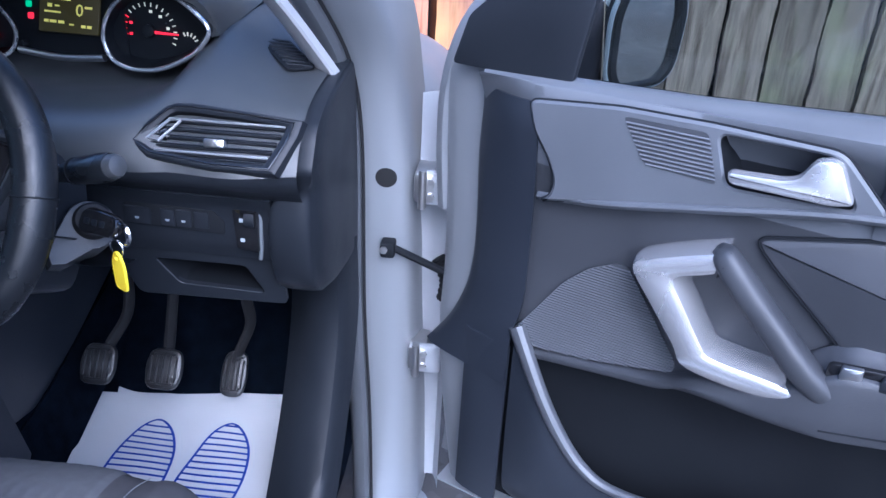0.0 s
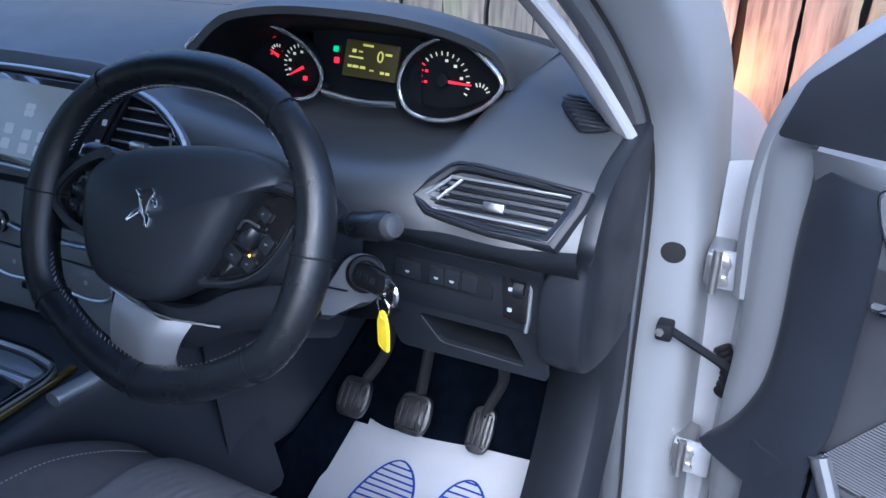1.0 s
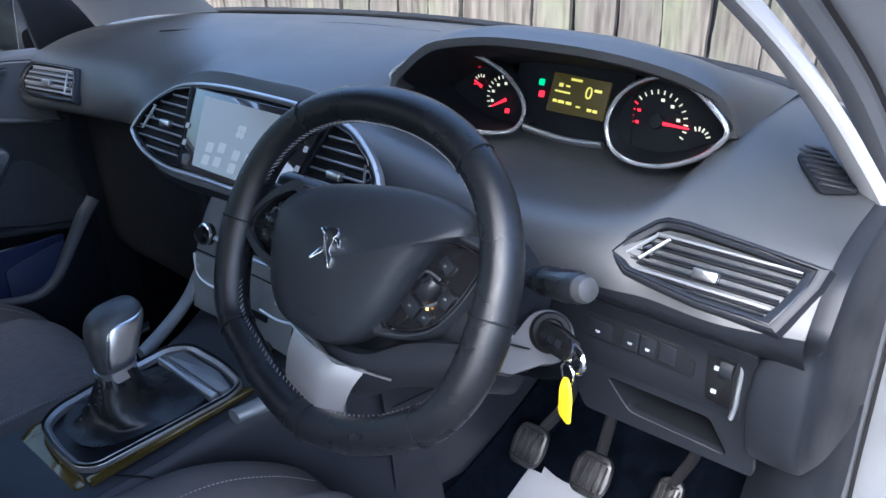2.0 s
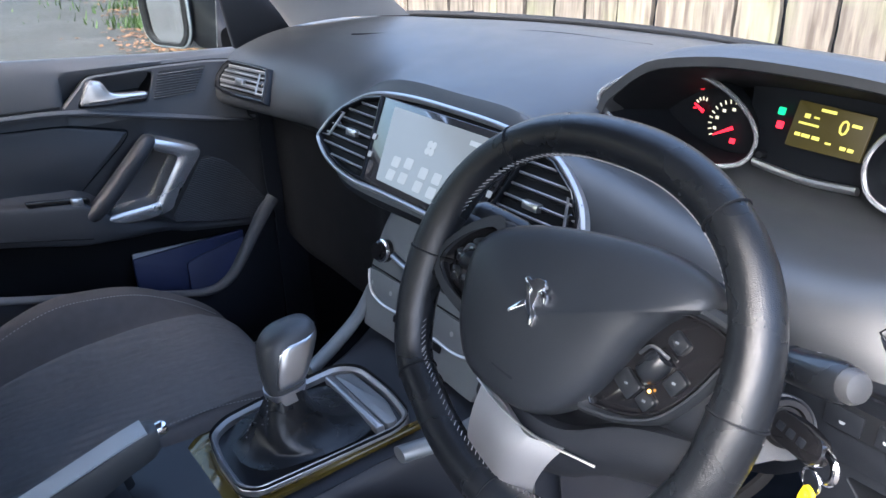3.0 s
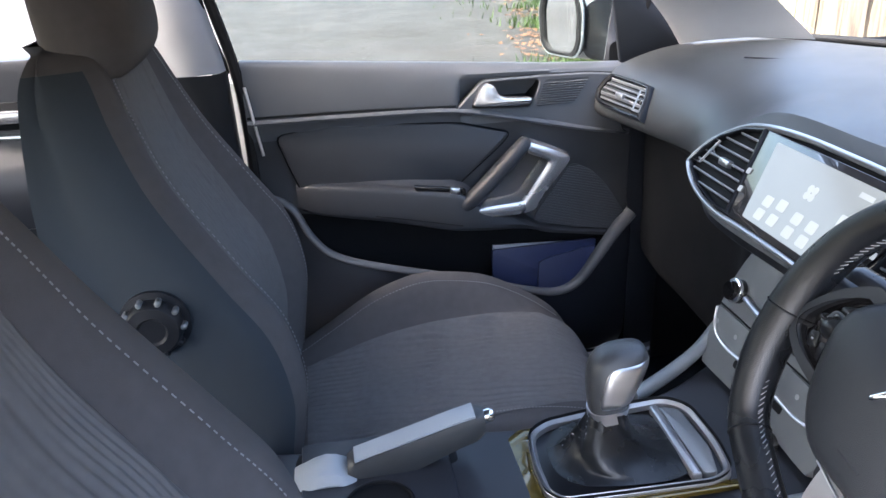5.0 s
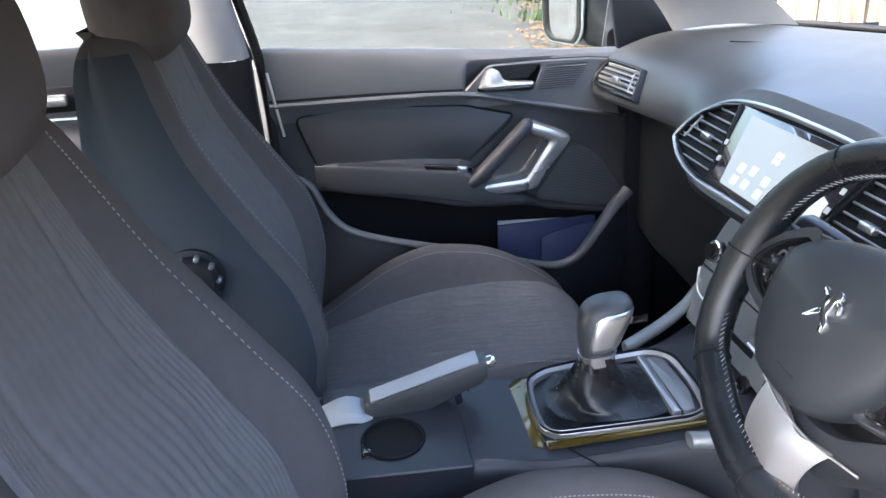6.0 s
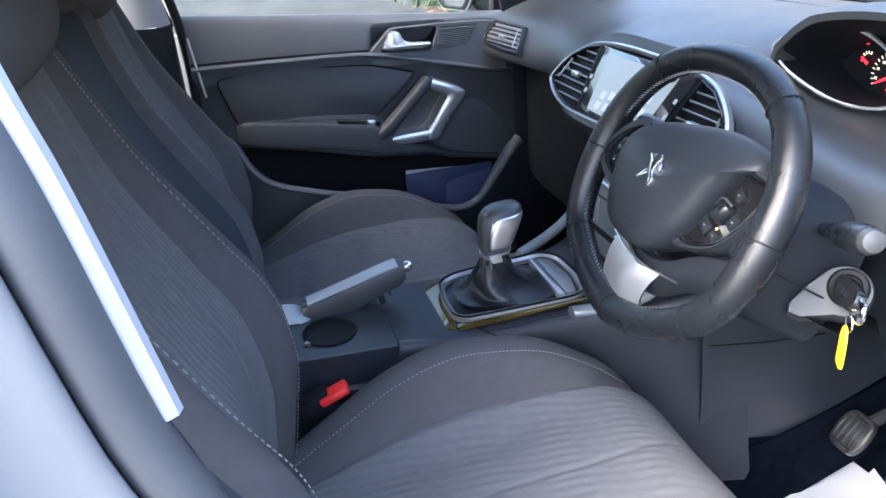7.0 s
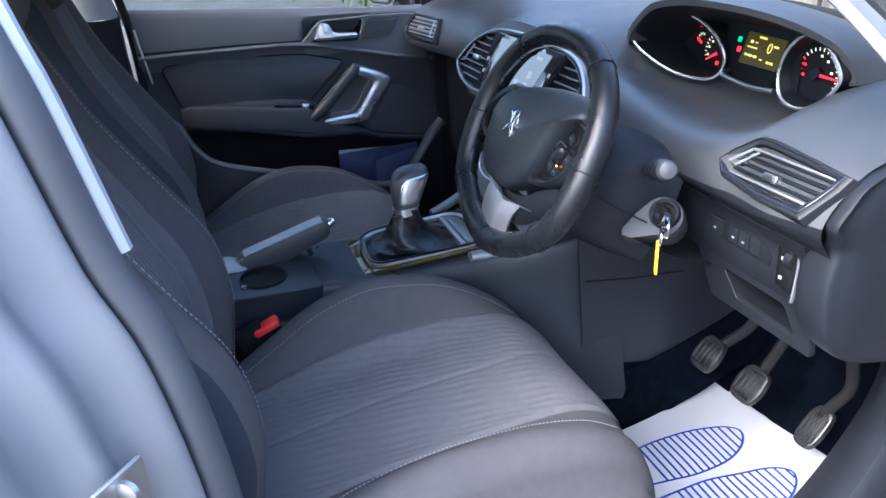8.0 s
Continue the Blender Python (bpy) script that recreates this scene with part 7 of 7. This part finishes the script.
part("kick_trim", moved(loft([[(0.625, y + 0.02, z), (0.665, y - 0.02, z), (0.712, y - 0.035, z), (0.734, y + 0.01, z)] for z, y in ((0.20, 0.16), (0.28, 0.26), (0.36, 0.34), (0.45, 0.405), (0.54, 0.44), (0.66, 0.43))], 4, 3, False, False), FI), HARD, fp, "dark plastic kick panel")
PTR = [(0.722, 0.375, 0.912), (0.705, 0.35, 0.950), (0.675, 0.30, 1.015), (0.632, 0.235, 1.088), (0.575, 0.12, 1.18), (0.52, -0.02, 1.275), (0.48, -0.15, 1.33)]
part("pillar_trim", moved(loft([[(x + 0.004, y + 0.012, z), (x - 0.004, y - 0.004, z), (x - 0.030, y + 0.018, z), (x - 0.045, y + 0.07, z), (x - 0.04, y + 0.11, z)] for x, y, z in PTR], 4, 3, False, False), FI), TRIMGREY, fp, "pale grey inner pillar trim")

lf = thing("front_pillar", "pale grey inner trim of the far front pillar", "car pillar", at=pose(-0.7, 0.4, 0.95))
LI = lf.matrix_basis.inverted()
part("pillar_trim", moved(loft([[(-0.735, 0.355, 0.94), (-0.70, 0.345, 0.955), (-0.62, 0.42, 0.972), (-0.55, 0.52, 0.972)], [(-0.715, 0.30, 1.01), (-0.68, 0.29, 1.02), (-0.61, 0.36, 1.03), (-0.545, 0.45, 1.03)], [(-0.67, 0.20, 1.10), (-0.64, 0.19, 1.11), (-0.58, 0.25, 1.12), (-0.52, 0.33, 1.12)], [(-0.60, 0.03, 1.22), (-0.57, 0.02, 1.23), (-0.52, 0.07, 1.24), (-0.47, 0.13, 1.24)], [(-0.54, -0.13, 1.31), (-0.51, -0.13, 1.315), (-0.47, -0.09, 1.32), (-0.44, -0.05, 1.325)]], 4, 3, False, False), LI), PALE, lf)

cp = thing("centre_pillar", "silver painted centre pillar with pale trim and door seal", "car pillar", at=pose(0.78, -0.55, 0.3))
PI = cp.matrix_basis.inverted()
EDGE = [(0.762, -0.425, 0.50), (0.760, -0.432, 0.72), (0.757, -0.454, 0.88), (0.752, -0.482, 0.965), (0.748, -0.506, 1.08), (0.742, -0.520, 1.13), (0.715, -0.545, 1.22), (0.66, -0.565, 1.31)]
RIDGE = ((-0.02, -0.035), (0.004, -0.030), (0.012, -0.027), (0.018, -0.036), (0.022, -0.062), (0.030, -0.074), (0.044, -0.075), (0.052, -0.083), (0.055, -0.102), (0.066, -0.118), (0.082, -0.124), (0.093, -0.136), (0.097, -0.17), (0.085, -0.23))
part("jamb", moved(loft([[(x + a, y + b, z) for a, b in RIDGE] for x, y, z in [(0.77, -0.40, 0.2), (0.768, -0.412, 0.35), *EDGE]], 4, 3, False, False), PI), PAINT, cp)
part("door_seal", moved(tube(catmull([(x - 0.006, y - 0.016, z) for x, y, z in [(0.77, -0.40, 0.2), (0.768, -0.412, 0.35), *EDGE]], 4), 0.0135, 12, squash=(1, 1.2)), PI), SEAL, cp, "dark grey rubber door seal")
part("upper_trim", moved(tube(catmull([(x - 0.016, y - 0.004, z) for x, y, z in EDGE[3:]], 4), 0.011, 10, squash=(1.2, 0.8)), PI), PALE, cp, "pale grey pillar trim strip")
part("lower_trim", moved(loft([[(x - 0.02, y - 0.008, z), (x - 0.05, y - 0.02, z), (x - 0.07, y - 0.08, z), (x - 0.06, y - 0.18, z)] for x, y, z in EDGE[:4]], 4, 3, False, False), PI), HARD, cp)
part("striker_plate", moved(box((0.05, 0.006, 0.07), 0.003, m=pose(0.815, -0.515, 0.79, 0, 0, -42)), PI), STEEL, cp, "zinc striker plate")
for z in (0.768, 0.812):
    part("bolt", moved(lathe([(0, 0), (0.011, 0), (0.011, 0.005), (0.007, 0.007), (0, 0.007)], 12), PI @ pose(0.822, -0.507, z, 90, 0, 48)), STEEL, cp)

lc = thing("centre_pillar", "pale grey trim of the far centre pillar", "car pillar", at=pose(-0.7, -0.58, 0.9))
CI2 = lc.matrix_basis.inverted()
part("upper_trim", moved(loft([[(-0.715, y0, z), (-0.69, y0 - 0.012, z), (-0.675, y0 - 0.06, z), (-0.69, y0 - 0.13, z)] for z, y0 in ((0.962, -0.528), (1.02, -0.538), (1.09, -0.552), (1.2, -0.57), (1.31, -0.58))], 3, 3, False, False), CI2), PALE, lc)
part("lower_trim", moved(loft([[(-0.72, -0.522 + k, z), (-0.70, -0.53 + k, z), (-0.685, -0.57 + k, z), (-0.70, -0.66 + k, z)] for z, k in ((0.96, -0.004), (0.8, 0.0), (0.6, 0.01), (0.4, 0.02), (0.25, 0.03))], 3, 3, False, False), CI2), HARD, lc)
part("seal", moved(tube(catmull([(-0.722, -0.512, 0.60), (-0.722, -0.505, 0.80), (-0.722, -0.512, 0.95), (-0.715, -0.538, 1.08), (-0.68, -0.56, 1.2)], 4), 0.010, 8), CI2), RUBBER, lc)
part("seal_edge", moved(tube([(-0.708, -0.500, 0.93), (-0.706, -0.492, 0.87), (-0.706, -0.482, 0.80)], 0.003, 6), CI2), SATIN, lc)

rear = thing("rear_door", "closed rear door with dark trim panel", "car door", at=pose(-0.74, -0.95, 0.6))
RI2 = rear.matrix_basis.inverted()
part("inner_panel", moved(loft([[(-0.80, y, 1.0), (-0.745, y, 1.002), (-0.735, y, 0.98), (-0.735, y, 0.86), (-0.70, y, 0.80), (-0.70, y, 0.70), (-0.74, y, 0.66), (-0.74, y, 0.28)] for y in (-0.66, -0.9, -1.3)], 3, 3, False, False), RI2), CONSOLE, rear)
part("release_handle", moved(box((0.02, 0.09, 0.022), 0.005, (-0.722, -0.93, 0.905)), RI2), HANDLE, rear)
part("handle_recess", moved(box((0.008, 0.14, 0.05), 0.003, (-0.734, -0.93, 0.905)), RI2), UNDER, rear)
part("chrome_line", moved(tube([(-0.733, -0.67, 0.862), (-0.733, -1.3, 0.872)], 0.004, 6), RI2), SATIN, rear)
part("outer_skin", moved(thick([[(x, y, z) for y in (-0.6, -1.0, -1.4)] for x, z in ((-0.86, 0.2), (-0.89, 0.6), (-0.85, 0.98))], 2, 2, 0.003), RI2), PAINT, rear)
bench = thing("rear_seat", "dark cloth rear bench seat", "car seat", at=pose(0, -1.2, 0.3))
BI2 = bench.matrix_basis.inverted()
part("cushion", moved(loft([[(x, y, z) for y, z in ((-1.35, 0.30), (-1.35, 0.46), (-1.1, 0.50), (-0.90, 0.52), (-0.86, 0.48), (-0.86, 0.30))] for x in (-0.66, -0.4, 0.0, 0.4, 0.66)], 3, 3), BI2), FABRIC, bench)
part("backrest", moved(loft([[(x, y, z) for y, z in ((-1.28, 0.45), (-1.30, 0.6), (-1.42, 0.95), (-1.46, 1.0), (-1.52, 0.95), (-1.45, 0.45))] for x in (-0.66, -0.4, 0.0, 0.4, 0.66)], 3, 3), BI2), FABRIC, bench)
part("kick_trim", moved(loft([[(-0.735, 0.335, z), (-0.745, 0.36, z), (-0.74, 0.50, z), (-0.70, 0.80, z)] for z in (0.15, 0.4, 0.7, 0.94)], 3, 3, False, False), LI), HARD, lf, "dark plastic kick panel")

# ---- the rest of the shell, behind the pillars ----
shell_rear = thing("car_shell", "silver painted roof and rear body of the hatchback", "car body", at=pose(0, -1.1, 0.6))
SI = shell_rear.matrix_basis.inverted()
part("roof", moved(thick([[(x, y, 1.395 - 0.16 * (abs(x) / 0.6) ** 4 - 0.06 * (y + 0.6) ** 2) for x in np.linspace(-0.60, 0.60, 7)] for y in (-1.75, -1.1, -0.6, -0.2, 0.06)], 2, 2, 0.006), SI), PAINT, shell_rear)
part("rear_side", moved(thick([[(x, y, z) for y in (-0.74, -1.1, -1.5, -1.75)] for x, z in ((0.84, 0.1), (0.875, 0.35), (0.88, 0.62), (0.86, 0.84), (0.83, 0.97))], 3, 3, 0.004), SI), PAINT, shell_rear)
part("tailgate", moved(thick([[(x, -1.78 - 0.05 * (1 - (x / 0.84) ** 2), z) for x in np.linspace(-0.84, 0.84, 7)] for z in (0.1, 0.5, 0.98)], 3, 2, 0.004), SI), PAINT, shell_rear)
part("rear_glass", moved(thick([[(x * k, y, z) for x in np.linspace(-0.8, 0.8, 7)] for k, y, z in ((1.0, -1.79, 0.98), (0.86, -1.76, 1.15), (0.7, -1.72, 1.29))], 3, 2, 0.004), SI), GLASS, shell_rear).visible_shadow = False
